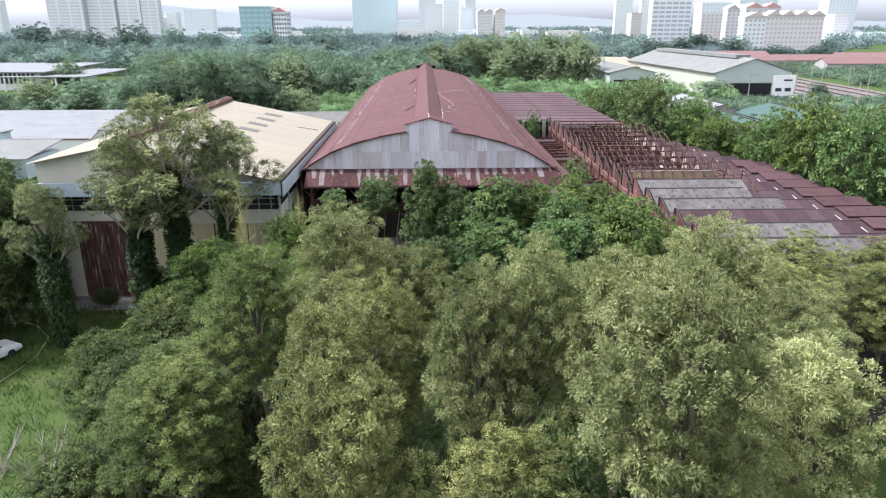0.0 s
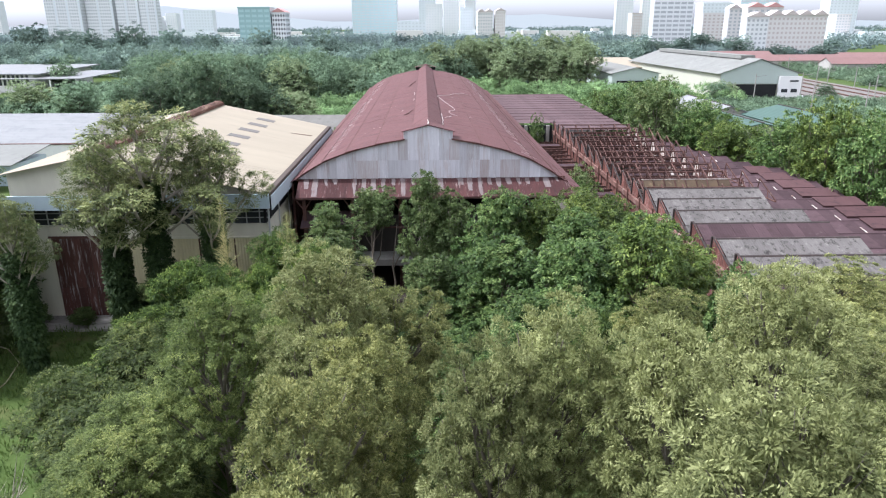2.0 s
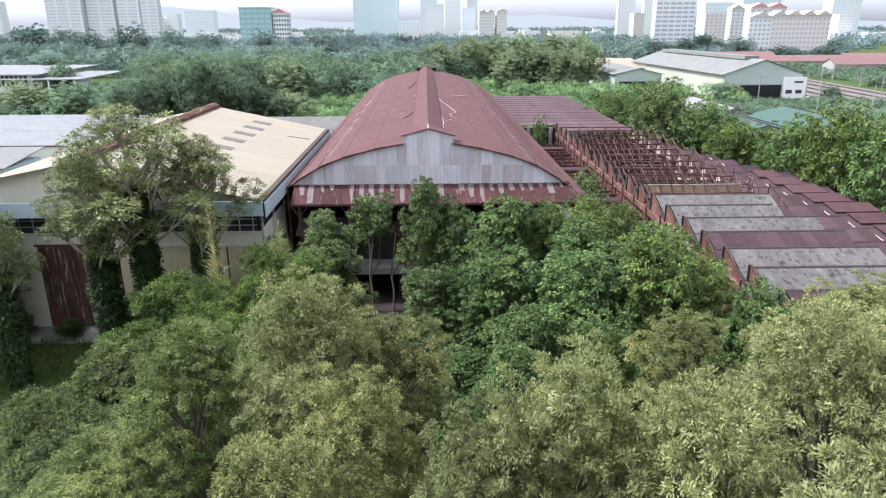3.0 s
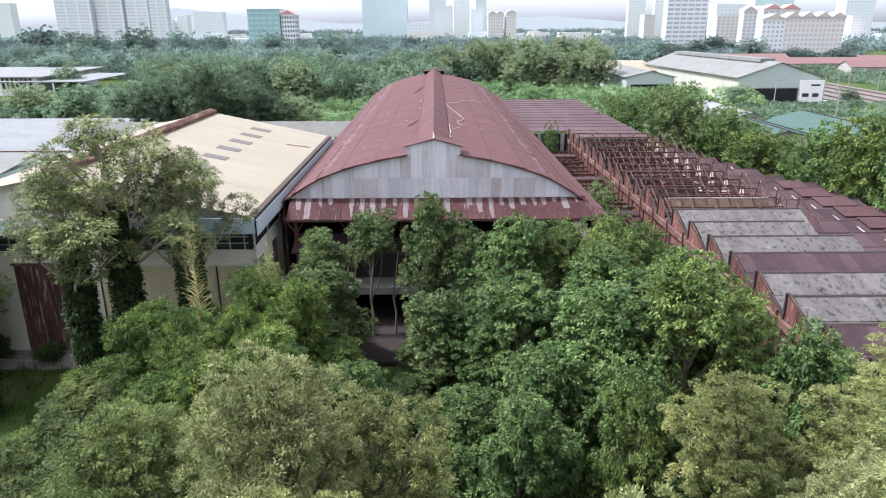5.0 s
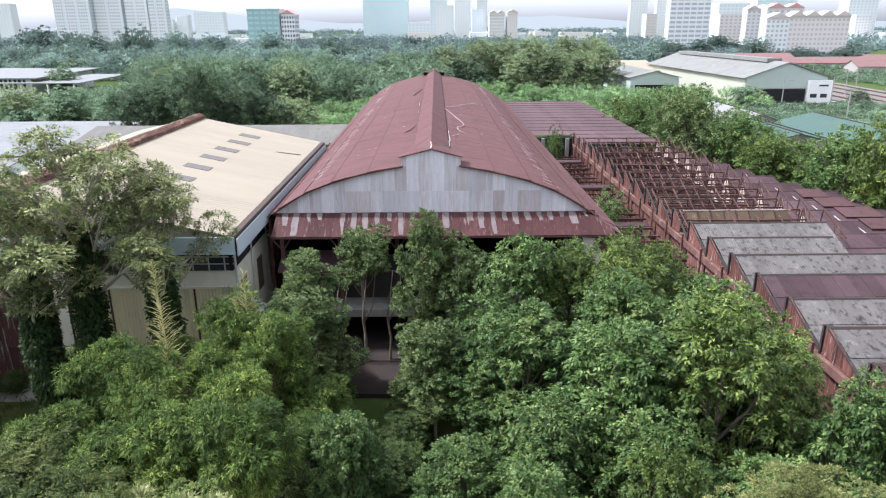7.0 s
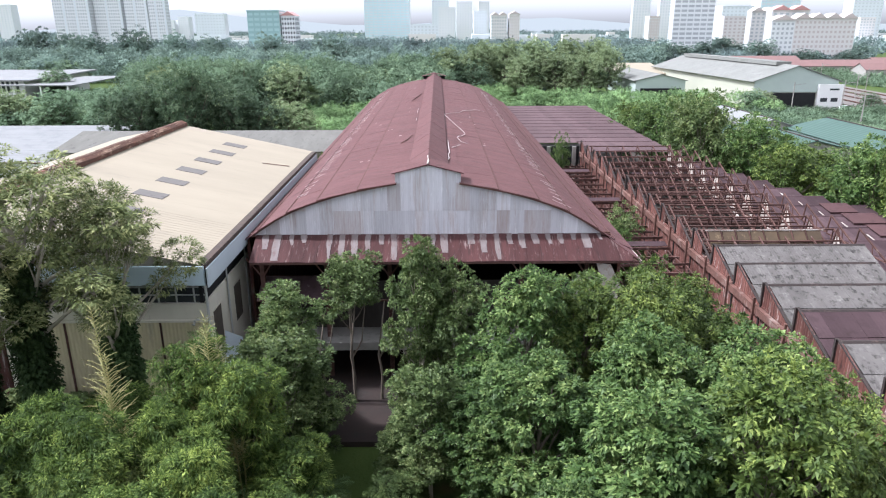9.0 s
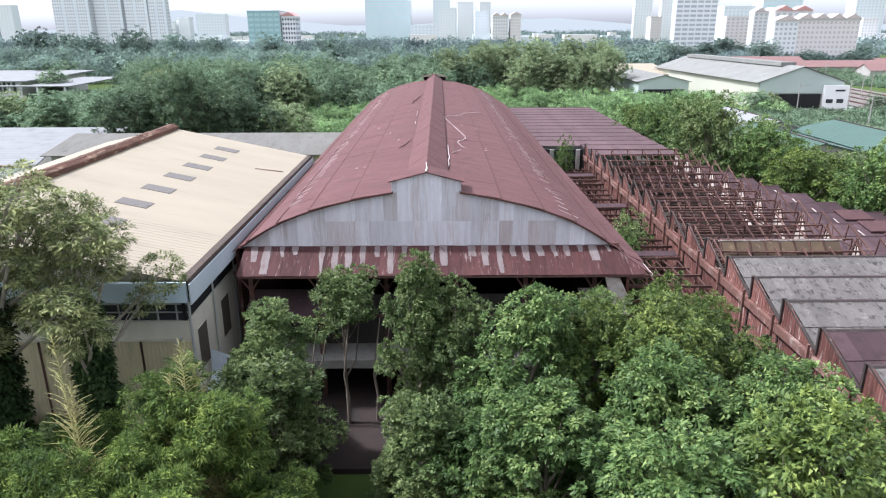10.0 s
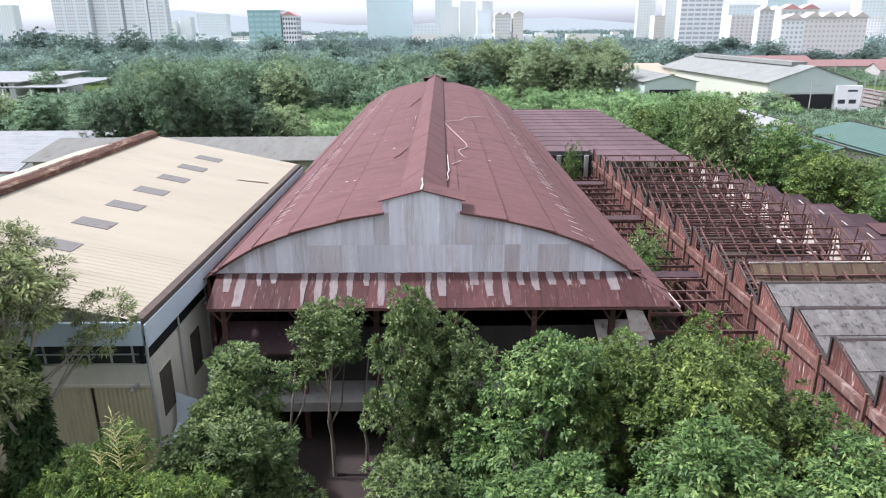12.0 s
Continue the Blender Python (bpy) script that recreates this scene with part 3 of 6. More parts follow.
for k in range(k0, 14):
    a, b = CX + k * SW, CX + (k + 1) * SW
    a, b = max(a, -11.25), min(b, 12.35)
    if b - a < 0.1:
        continue
    for tier in (0, 1):
        lo = 9.9 if tier == 0 else 11.5
        tops = []
        for x in (a, b):
            t = bow(x - CX) - 0.04
            if tier == 0:
                t = min(t, 11.53)
            tops.append(t)
        if abs((a + b) / 2 - CX) < 2.05 and tier == 1:
            tops = [14.52 - 0.262 * abs(x - CX) - 0.06 for x in (a, b)]
        if max(tops) - lo < 0.06:
            continue
        tops = [max(t, lo + 0.01) for t in tops]
        f = Y0 + (0.0 if tier == 0 else -0.03) + (k % 2) * 0.012 + rng.uniform(0, 0.008)
        sheet = Geo().hexa([(a, f, lo), (b + 0.03, f - 0.006, lo), (b + 0.03, f + 0.02, lo), (a, f + 0.026, lo), (a, f, tops[0]), (b + 0.03, f - 0.006, tops[1]), (b + 0.03, f + 0.02, tops[1]), (a, f + 0.026, tops[0])])
        part("cladding_sheet", sheet, GALV_RUST if rng.random() < 0.13 else GALV, shed)
part("cladding_sheet", Geo().box(CX - 2.08, CX - 1.74, Y0 + 0.03, Y0 + 0.06, 11.5, 14.0), GALV, shed)
part("cladding_sheet", Geo().box(CX + 1.74, CX + 2.08, Y0 + 0.03, Y0 + 0.06, 11.5, 14.0), GALV, shed)
part("cladding_rail", Geo().box(-11.2, 12.3, Y0 + 0.06, Y0 + 0.2, 9.85, 10.0).box(-7.0, 7.8, Y0 + 0.06, Y0 + 0.2, 11.4, 11.5), RUST_STEEL, shed)

# awning over the opening: single sheets with bare zinc laps
A0, A1, AZ0, AZ1 = 59.35, 61.68, 8.8, 9.93


def awn(x, f):
    """A point of the awning, f from its foot (0) to its head (1)."""
    return (x, A0 + (A1 - A0) * f, AZ0 + (AZ1 - AZ0) * f)


awning = part("awning", Geo().beam((-10.75, A0 + 0.05, AZ0 - 0.1), (13.6, A0 + 0.05, AZ0 - 0.1), 0.08, 0.12).beam((-11.1, A1, AZ1 - 0.1), (12.3, A1, AZ1 - 0.1), 0.1, 0.12), RUST_STEEL, shed, "rusty sheet awning with bare zinc laps")
x = -10.8
while x < 13.2:
    w = min(0.83, 13.25 - x)
    top_l, top_r = awn(max(x, -11.1), 1), awn(x + w + 0.03, 1)
    fr = 1.0
    fr2 = 1.0
    if x + w > 11.8:      # the corner is cut along the bowed roof
        fr, fr2 = [min(1.0, max(0.03, (bow(q - CX) - AZ0) / (AZ1 - AZ0))) for q in (x, x + w)]
    e = 0.012 * (int(x * 10) % 2)
    part("awning_sheet", Geo().slab(*[Vector(p) + Vector((0, 0, e)) for p in (awn(x, 0), awn(x + w + 0.03, 0), awn(x + w + 0.03, fr2), awn(x, fr))], 0.025), AWNING, awning)
    if x < 11.6:
        lo = rng.choice((0.05, 0.1, 0.2, 0.3, 0.45, 0.6, 0.68)) if x < 8.5 else rng.choice((0.45, 0.62, 0.74))
        wl2 = rng.uniform(0.3, 0.48)
        joint = x + w + 0.02
        hi = min(0.985, fr)
        # bare zinc beside the joint, its other edge ragged where the paint still clings
        rows = 14
        lap = Geo()
        wide, edge = wl2, 0.0
        edges = []
        for q in range(rows + 1):
            f = hi + (lo - hi) * q / rows
            wide = max(0.025, wide + rng.uniform(-0.03, 0.024) - (0.012 if q > rows * 0.5 else 0.0))
            edge = max(-0.03, min(0.09, edge + rng.uniform(-0.035, 0.035)))
            cur = (awn(joint - wide, f), awn(joint + edge, f))
            edges.append(cur)
        up = Vector((0, 0, 0.035))
        ring = [Vector(e[1]) + up for e in reversed(edges)] + [Vector(e[0]) + up for e in edges]
        nv = len(ring)
        lap.add([p for p in ring] + [p - Vector((0, 0, 0.008)) for p in ring],
                [(nv - 1 - q, nv - 2 - q, q + 1, q) for q in range(rows)] + [(q, (q + 1) % nv, nv + (q + 1) % nv, nv + q) for q in range(nv)])
        if rng.random() < 0.97:
            part("zinc_lap", lap, AWNING_PALE, awning)
    x += w
# right end: the roof's eave sweeps down past the awning
corner = Geo()
for q in range(8):
    xa, xb = 11.7 + q * 0.25, 11.95 + q * 0.25
    fa, fb = [min(1.0, max(0.0, (bow(v - CX) - AZ0) / (AZ1 - AZ0))) for v in (xa, xb)]
    corner.slab((xa, awn(xa, fa)[1] - 0.05, bow(xa - CX) + 0.03), (xb, awn(xb, fb)[1] - 0.05, bow(xb - CX) + 0.03), (xb, Y0 - 0.2, bow(xb - CX) + 0.05), (xa, Y0 - 0.2, bow(xa - CX) + 0.05), 0.03)
part("eave_corner", corner, RUST_ROOF, shed)
part("eave_gutter", Geo().beam((13.75, A0, 8.74), (13.75, Y1, 8.74), 0.1, 0.12), mat("pale_gutter", (0.42, 0.34, 0.32), (0.3, 0.2, 0.18), 1.5, 0.7, stain=((0.2, 0.08, 0.07), 1.5, 0.5, 0.62)), shed, "pale rusty eave gutter")

# under the awning: posts, second canopy, floor beam, dark hall
for x in (-10.3, -6.2, -2.1, 2.2, 6.4, 10.6):
    post = Geo().box(x - 0.14, x + 0.14, 60.4, 60.7, 0.1, 8.9).beam((x, 60.5, 7.4), (x + 0.9, 60.2, 8.8), 0.1, 0.1).beam((x, 60.5, 7.4), (x - 0.9, 60.2, 8.8), 0.1, 0.1)
    part("column", post, RUST_STEEL, shed)
canopy = part("lower_canopy", Geo().beam((-10.6, 59.65, 6.1), (12.6, 59.65, 6.1), 0.1, 0.12), RUST_STEEL, shed, "lower canopy of rusty and grey sheets")
x = -10.6
i = 0
while x < 12.4:
    w = 0.92
    m_ = RUST_DARK if x < 9.0 else WHITE_SHEET
    if x < -5.0 or x > 9.6:
        part("canopy_sheet", Geo().slab((x, 59.6, 6.15 + 0.01 * (i % 2)), (x + w, 59.6, 6.15 + 0.01 * (i % 2)), (x + w, 61.6, 7.1), (x, 61.6, 7.1), 0.03), m_, canopy)
    x += w - 0.03
    i += 1
part("screen_wall", Geo().box(-10.6, 12.4, 61.9, 62.0, 3.2, 6.6), mat("dark_board", (0.06, 0.052, 0.047), (0.04, 0.035, 0.032), 0.8, 0.9, stretch=(2, 1, 0.4)), shed, "dark board screen")
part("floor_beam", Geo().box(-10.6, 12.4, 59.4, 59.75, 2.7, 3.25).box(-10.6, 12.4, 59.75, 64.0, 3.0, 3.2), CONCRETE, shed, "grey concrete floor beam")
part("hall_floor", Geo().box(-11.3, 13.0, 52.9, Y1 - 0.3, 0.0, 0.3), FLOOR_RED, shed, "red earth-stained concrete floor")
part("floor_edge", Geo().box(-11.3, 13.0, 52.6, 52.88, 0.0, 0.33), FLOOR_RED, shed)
for yy in (70, 80, 92, 106, 122):
    tr = Geo()
    for a, b in zip(range(-10, 11, 2), range(-8, 13, 2)):
        tr.beam((CX + a, yy, bow(a) - 0.4), (CX + b, yy, bow(b) - 0.4), 0.12, 0.14)
        tr.beam((CX + a, yy, 8.4), (CX + b, yy, bow(b) - 0.4), 0.08, 0.08)
    tr.beam((-11.3, yy, 8.4), (13.0, yy, 8.4), 0.14, 0.16)
    part("roof_truss", tr, RUST_STEEL, shed)
# pale sheets that hang loose at the awning's end
hang = part("hanging_sheet", Geo().slab((11.0, 59.6, 8.6), (11.9, 59.55, 8.5), (12.7, 59.5, 6.9), (11.6, 59.62, 6.6), 0.03), WHITE_SHEET, None)
tagged(hang, "pale loose sheet hanging below the awning", "sheet metal")

# ---- cream-roofed hall ----
hall = thing("factory_hall", (-22, 55, 0), "cream factory hall with low-pitched sheet roof and blue-grey fascia", "factory")
HX0, HX1, HY0, HY1, RX, RZ = -31.6, -12.2, 55.1, 89.4, -25.2, 13.35


def pitch(x):
    return RZ - (x - RX) * 0.2127 if x > RX else RZ - (RX - x) * 0.2


for i in range(18):
    ya = 54.1 + i * (89.6 - 54.1) / 18
    yb = 54.1 + (i + 1) * (89.6 - 54.1) / 18
    e = 0.002 * (i % 2)
    part("roof_sheet", Geo().slab((RX, ya, RZ + e), (-11.95, ya, pitch(-11.95) + e), (-11.95, yb + 0.02, pitch(-11.95) + e), (RX, yb + 0.02, RZ + e), 0.05), CREAM_ROOF, hall)
    part("roof_sheet", Geo().slab((-31.8, ya, pitch(-31.8) + e), (RX, ya, RZ + e), (RX, yb + 0.02, RZ + e), (-31.8, yb + 0.02, pitch(-31.8) + e), 0.05), CREAM_ROOF, hall)
ribs = Geo()
y = 54.3
while y < 62:
    ribs.beam((RX + 1, y, pitch(RX + 1)), (-12.1, y, pitch(-12.1)), 0.02, 0.018)
    y += 0.43
part("roof_ribs", ribs, CREAM_ROOF, hall)
for k in range(-1, 7):
    y = 60.0 + 4.05 * k
    part("skylight", Geo().slab((-19.6, y, pitch(-19.6) + 0.035), (-17.6, y, pitch(-17.6) + 0.035), (-17.6, y + 1.35, pitch(-17.6) + 0.035), (-19.6, y + 1.35, pitch(-19.6) + 0.035), 0.04), SKYLIGHT, hall, "grey translucent roof light")
part("torn_lap", Geo().slab((-14.8, 79.9, pitch(-14.8) + 0.05), (-12.6, 80.7, pitch(-12.6) + 0.05), (-12.6, 80.9, pitch(-12.6) + 0.06), (-14.8, 80.0, pitch(-14.8) + 0.06), 0.02), RUST_STEEL, hall)
for i in range(14):
    rc = Geo()
    ya, yb = 54.1 + i * 2.53, 54.1 + (i + 1) * 2.53
    j = rng.uniform(-0.04, 0.04)
    rc.prism_y([(RX - 0.62, RZ - 0.08), (RX + 0.62, RZ - 0.08), (RX + 0.55, RZ + 0.22 + j), (RX + 0.12, RZ + 0.45 + j), (RX - 0.3, RZ + 0.42 + j), (RX - 0.58, RZ + 0.2 + j)], ya, yb - 0.03)
    part("ridge_cap", rc, TILE_RUST, hall)
part("eave_gutter", Geo().box(-12.15, -11.6, 54.15, 89.4, 10.28, 10.5).box(-12.1, -11.64, 54.2, 89.4, 10.5, 10.56), mat("leaf_filled_gutter", (0.05, 0.04, 0.035), (0.085, 0.058, 0.045), 2.0, 0.9, bump=0.02, bump_scale=9), hall, "dark rusted gutter full of leaves")
# fascia
part("fascia_front", Geo().box(HX0, -11.72, 54.0, 54.2, 9.35, 10.45), FASCIA, hall, "blue-grey sheet fascia")
part("fascia_side", Geo().box(-11.58, -11.5, 54.0, 89.4, 9.25, 10.34), FASCIA_PALE, hall, "pale grey sheet fascia")
# near-black soffit carries the shade below the eave
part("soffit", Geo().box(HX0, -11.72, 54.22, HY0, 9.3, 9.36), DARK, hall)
# walls
front = Geo().box(HX0, HX1, HY0, HY0 + 0.25, 6.85, 7.8)
front.prism_y([(HX0, 9.3), (HX1, 9.3), (HX1, pitch(HX1) - 0.06), (RX, RZ - 0.06), (HX0, pitch(HX0) - 0.06)], HY0 + 0.04, HY0 + 0.24)
front.box(HX0, -29.15, HY0, HY0 + 0.25, 0, 6.85).box(-24.05, -23.2, HY0, HY0 + 0.25, 0, 6.85)
part("front_wall", front, CREAM_WALL, hall, "stained cream front wall")
part("ledge", Geo().box(-23.2, HX1 + 0.04, HY0 - 0.12, HY0 + 0.1, 6.72, 6.86).box(HX0, HX1 + 0.04, HY0 - 0.1, HY0 + 0.1, 7.8, 7.88), CREAM_WALL, hall)
x = -23.2
while x < HX1 - 0.1:
    w = min(2.75, HX1 - x)
    part("wall_sheet", Geo().box(x + 0.03, x + w - 0.03, HY0 + 0.02, HY0 + 0.2, 0, 6.72), CREAM_SHEET, hall)
    part("wall_rib", Geo().box(x - 0.05, x + 0.06, HY0 - 0.03, HY0 + 0.06, 0, 6.72), RUST_STEEL, hall)
    x += w
side = Geo().box(HX1 - 0.25, HX1, HY0 + 0.25, 89.3, 0, 7.9)
part("side_wall", side, CREAM_WALL, hall, "cream side wall")
part("side_wall", Geo().box(HX0, HX0 + 0.25, HY0 + 0.25, 89.3, 0, 11.9), CREAM_WALL, hall)
part("back_wall", Geo().prism_y([(HX0, 0), (HX1, 0), (HX1, 10.4), (RX, RZ - 0.1), (HX0, 11.9)], 89.1, 89.35), CREAM_WALL, hall)
# near-black sheet in place of the clerestory's unlit depth
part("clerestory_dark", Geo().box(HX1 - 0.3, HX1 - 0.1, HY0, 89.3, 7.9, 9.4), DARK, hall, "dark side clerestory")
for i in range(8):
    y = 58.9 + i * 4.15
    part("downpipe", Geo().tube([(HX1 + 0.1, y, 0), (HX1 + 0.1, y, 9.4)], [0.06, 0.06], 8), FRAME, hall)
for i in range(7):
    y = 56.15 + i * 4.15
    shut = part("side_window", Geo().box(HX1 - 0.05, HX1 + 0.015, y, y + 1.4, 4.45, 6.9), mat("brown_shutter", (0.12, 0.10, 0.08), (0.09, 0.075, 0.06), 2.0, 0.8), hall, "brown shuttered window")
    part("frame", Geo().box(HX1 - 0.05, HX1 + 0.04, y - 0.06, y + 1.46, 6.9, 6.98), CREAM_WALL, shut)
# the window band: panes and bars
win = part("window_band", Geo().box(HX0, HX1 - 0.1, HY0 + 0.16, HY0 + 0.2, 7.85, 9.3), WINDOW, hall, "band of dark windows with pale bars")
x = HX0 + 0.4
while x < HX1:
    part("bar", Geo().box(x - 0.035, x + 0.035, HY0 + 0.06, HY0 + 0.15, 7.85, 9.3), FRAME, win)
    x += 1.02
part("bar", Geo().box(HX0, HX1, HY0 + 0.08, HY0 + 0.14, 8.3, 8.36), FRAME, win)
part("bar", Geo().box(HX0, HX1, HY0 + 0.05, HY0 + 0.15, 8.78, 8.85), FRAME, win)
part("corner_pipe", Geo().tube([(HX1 + 0.12, HY0 - 0.08, 0), (HX1 + 0.12, HY0 - 0.08, 9.4)], [0.08, 0.08], 8), FRAME, hall)
part("lamp_bracket", Geo().tube([(-12.7, 55.0, 6.9), (-12.75, 54.6, 6.95), (-12.8, 54.45, 6.8)], [0.08, 0.09, 0.12], 8), FRAME, hall)
# rusty sliding door
door = part("sliding_door", Geo().box(-29.1, -24.1, HY0 - 0.06, HY0 + 0.06, 0.3, 6.85).box(-29.3, -23.9, HY0 - 0.1, HY0 + 0.02, 6.85, 7.0), RUST_STEEL, hall, "tall rust-streaked sliding door")
DOOR_SHEET = mat("door_rust", (0.11, 0.045, 0.038), (0.07, 0.035, 0.03), 1.6, 0.8, stain=((0.36, 0.32, 0.30), 2.0, 0.53, 0.64), stretch=(2.5, 1, 0.25), rand=0.25)
for k in range(7):
    a = -29.05 + k * 0.705
    part("door_panel", Geo().box(a + 0.02, a + 0.685, HY0 - 0.1 - 0.012 * (k % 2), HY0 - 0.05, 2.75, 6.8), DOOR_SHEET, door)
    part("door_panel", Geo().box(a + 0.02, a + 0.685, HY0 - 0.1 - 0.012 * (k % 2), HY0 - 0.05, 0.35, 2.7), DOOR_SHEET, door)
step = part("concrete_ramp", Geo().box(-31.5, -23.0, 53.6, 55.0, 0, 0.32).box(-31.0, -24.0, 52.6, 53.6, 0, 0.16), CONCRETE, None)
tagged(step, "low grey concrete loading step before the door", "step")

tarp = part("tarpaulin", Geo().slab((-12.0, 56.9, 3.6), (-11.0, 57.0, 3.6), (-11.0, 57.3, 4.7), (-12.0, 57.2, 5.2), 0.03).slab((-12.0, 56.9, 3.62), (-12.0, 55.6, 3.2), (-11.0, 55.7, 3.0), (-11.0, 57.0, 3.6), 0.03), mat("pale_blue_tarpaulin", (0.62, 0.68, 0.72), (0.52, 0.58, 0.63), 1.5, 0.6), None)
tagged(tarp, "pale blue tarpaulin slung beside the hall wall", "tarpaulin")
part("tarp_pole", Geo().box(-11.06, -10.98, 56.95, 57.03, 0, 4.7).box(-12.02, -11.94, 55.55, 55.63, 0, 3.2), RUST_STEEL, tarp)

# ---- saw-tooth halls, roofed and ruined ----
PER, SX0, SX1, PK, VL = 3.84, 20.65, 30.9, 8.1, 6.7


def tooth(k):
    """Ridge line of the k-th saw tooth."""
    return 49.05 + PER * k


def sawtooth_bay(k, material, x0, x1, label, rows=2, sheets=12, single=True, lift=0.0, PK=PK, VL=VL):
    y = tooth(k)
    bay = thing("sawtooth_roof", (x0, y, 0), label, "roof", "saw-tooth roof bays")
    w = (x1 - x0) / sheets
    low = Vector((0, y - PER + 0.15, VL + lift))
    top = Vector((0, y, PK + lift))
    joined = Geo()
    for r in range(rows):
        a, b = low.lerp(top, r / rows), low.lerp(top, (r + 1) / rows)
        for s in range(sheets):
            e = 0.012 * (s % 2) + 0.02 * r + rng.uniform(0, 0.012)
            gg = Geo() if single else joined
            gg.slab((x0 + s * w, a.y - 0.06, a.z + e), (x0 + (s + 1) * w + 0.03, a.y - 0.06, a.z + e), (x0 + (s + 1) * w + 0.03, b.y, b.z + e), (x0 + s * w, b.y, b.z + e), 0.025)
            if single:
                part("roof_sheet", gg, material, bay)
    if not single:
        part("roof_sheets", joined, material, bay)
    part("ridge_cap", Geo().prism([(y - 0.12, PK + lift - 0.01), (y + 0.22, PK + lift - 0.1), (y + 0.17, PK + lift + 0.05), (y - 0.03, PK + lift + 0.085)], x0 - 0.1, x1 + 0.05), SOOT_CAP if single else RUST_DARK, bay)
    part("north_light", Geo().hexa([(x0, y + 0.05, VL + lift), (x1, y + 0.05, VL + lift), (x1, y + 0.45, VL + lift - 0.1), (x0, y + 0.45, VL + lift - 0.1), (x0, y - 0.02, PK + lift - 0.05), (x1, y - 0.02, PK + lift - 0.05), (x1, y + 0.1, PK + lift - 0.05), (x0, y + 0.1, PK + lift - 0.05)]), RUST_WALL, bay)
    return bay


GREYS = {4: ASBESTOS, 3: ASBESTOS, 2: ASBESTOS, 1: RUST_DARK, 0: ASBESTOS, -1: ASBESTOS, -2: RUST_DARK, -3: ASBESTOS}
for k, m_ in GREYS.items():
    sawtooth_bay(k, m_, SX0, SX1 - 1.6 * (k == 3), "grey weathered cement-sheet saw-tooth roof" if m_ is ASBESTOS else "dark red rusted saw-tooth roof")
for k in range(16, 30):
    sawtooth_bay(k, RUST_FAR, 15.2 if k > 17 else SX0, 31.6, "dark red rusted saw-tooth roof", rows=1, sheets=12, single=False, PK=7.42, VL=7.3)
# lower red roofs beside them
for k in range(-4, 16):
    sawtooth_bay(k, RUST_DARK, SX1 + 0.35, 43.2 - (1.2 if k > 9 else 0) - max(0, k - 9) * 1.1, "low dark red rusted sheet roof", rows=1, sheets=9, single=False, lift=-1.5, PK=7.45, VL=6.85)
for k in range(-1, 13):
    y = tooth(k)
    x = 37.6
    st = Geo().slab((x, y - 3.4, 5.52), (x + 0.12, y - 3.4, 5.52), (x + 0.12, y - 1.5, 5.83), (x, y - 1.5, 5.83), 0.03)
    tagged(part("roof_flashing", st, WHITE_SHEET, None), "pale strip on the rusty roof", "strip", "pale roof strips")
RUST_NEWER = mat("newer_rust_sheet", (0.076, 0.044, 0.044), (0.09, 0.05, 0.05), 0.5, 0.8, bump=0.01, bump_scale=6, stain=((0.05, 0.032, 0.032), 1.2, 0.52, 0.70), rand=0.15, ribs=("X", 0.2, 0.004), spec=0.06)
for k in range(1, 10):      # newer red sheets laid over the old roof
    y, xe = tooth(k) + 0.2, 41.2 + 0.42 * (9 - k)
    rs_ = part("raised_roof", Geo().slab((38.5, y - 2.2, 5.86), (xe, y - 2.2, 5.86), (xe, y, 6.2), (38.5, y, 6.2), 0.05).box(38.55, xe - 0.1, y - 2.14, y - 2.08, 5.3, 5.8).box(38.55, xe - 0.1, y - 0.1, y - 0.04, 5.3, 6.12), RUST_NEWER, None)
    tagged(rs_, "raised red sheet roof over the old roof", "roof", "raised red roofs")

# long west wall of the saw-tooth halls: sheets, fins and a beam
wall = thing("boundary_wall", (SX0 - 0.2, 36, 0), "long rusty corrugated wall with saw-tooth fins", "wall")
for k in range(-4, 17):
    y = tooth(k)
    fin = Geo().hexa([(20.38, y - PER, 0), (20.48, y - PER, 0), (20.48, y, 0), (20.38, y, 0), (20.38, y - PER, VL + 0.05), (20.48, y - PER, VL + 0.05), (20.48, y, VL + 0.1), (20.38, y, VL + 0.1)])
    part("wall_panel", fin, RUST_WALL, wall)
    top = PK + 0.08 + rng.uniform(-0.06, 0.1)
    n_s = 4
    for s in range(n_s):
        ya, yb = y - 3.55 + s * 3.55 / n_s, y - 3.55 + (s + 1) * 3.55 / n_s
        za, zb = VL + 0.1 + (top - VL) * (s / n_s) ** 0.9, VL + 0.1 + (top - VL) * ((s + 1) / n_s) ** 0.9
        if k > 4 and rng.random() < 0.08:
            continue
        o = 0.012 * (s % 2)
        part("fin_sheet", Geo().hexa([(20.40 + o, ya, VL), (20.45 + o, ya, VL), (20.45 + o, yb, VL), (20.40 + o, yb, VL), (20.40 + o, ya, za), (20.45 + o, ya, za), (20.45 + o, yb, zb), (20.40 + o, yb, zb)]), RUST_WALL, wall)
    part("fin_post", Geo().box(20.30, 20.52, y + 0.0, y + 0.14, 0, top + 0.05), SOOT_CAP, wall)
    part("fin_edge", Geo().beam((20.42, y - 3.55, VL + 0.16), (20.42, y, top + 0.06), 0.14, 0.08), SOOT_CAP, wall)
    part("wall_post", Geo().box(19.94, 20.08, y + 0.16, y + 0.3, 0, VL + 0.55), RUST_BEAM, wall)
    part("wall_beam", Geo().box(20.08, 20.34, y - PER + 0.02, y - 0.02, 6.25, 6.7), RUST_BEAM, wall)

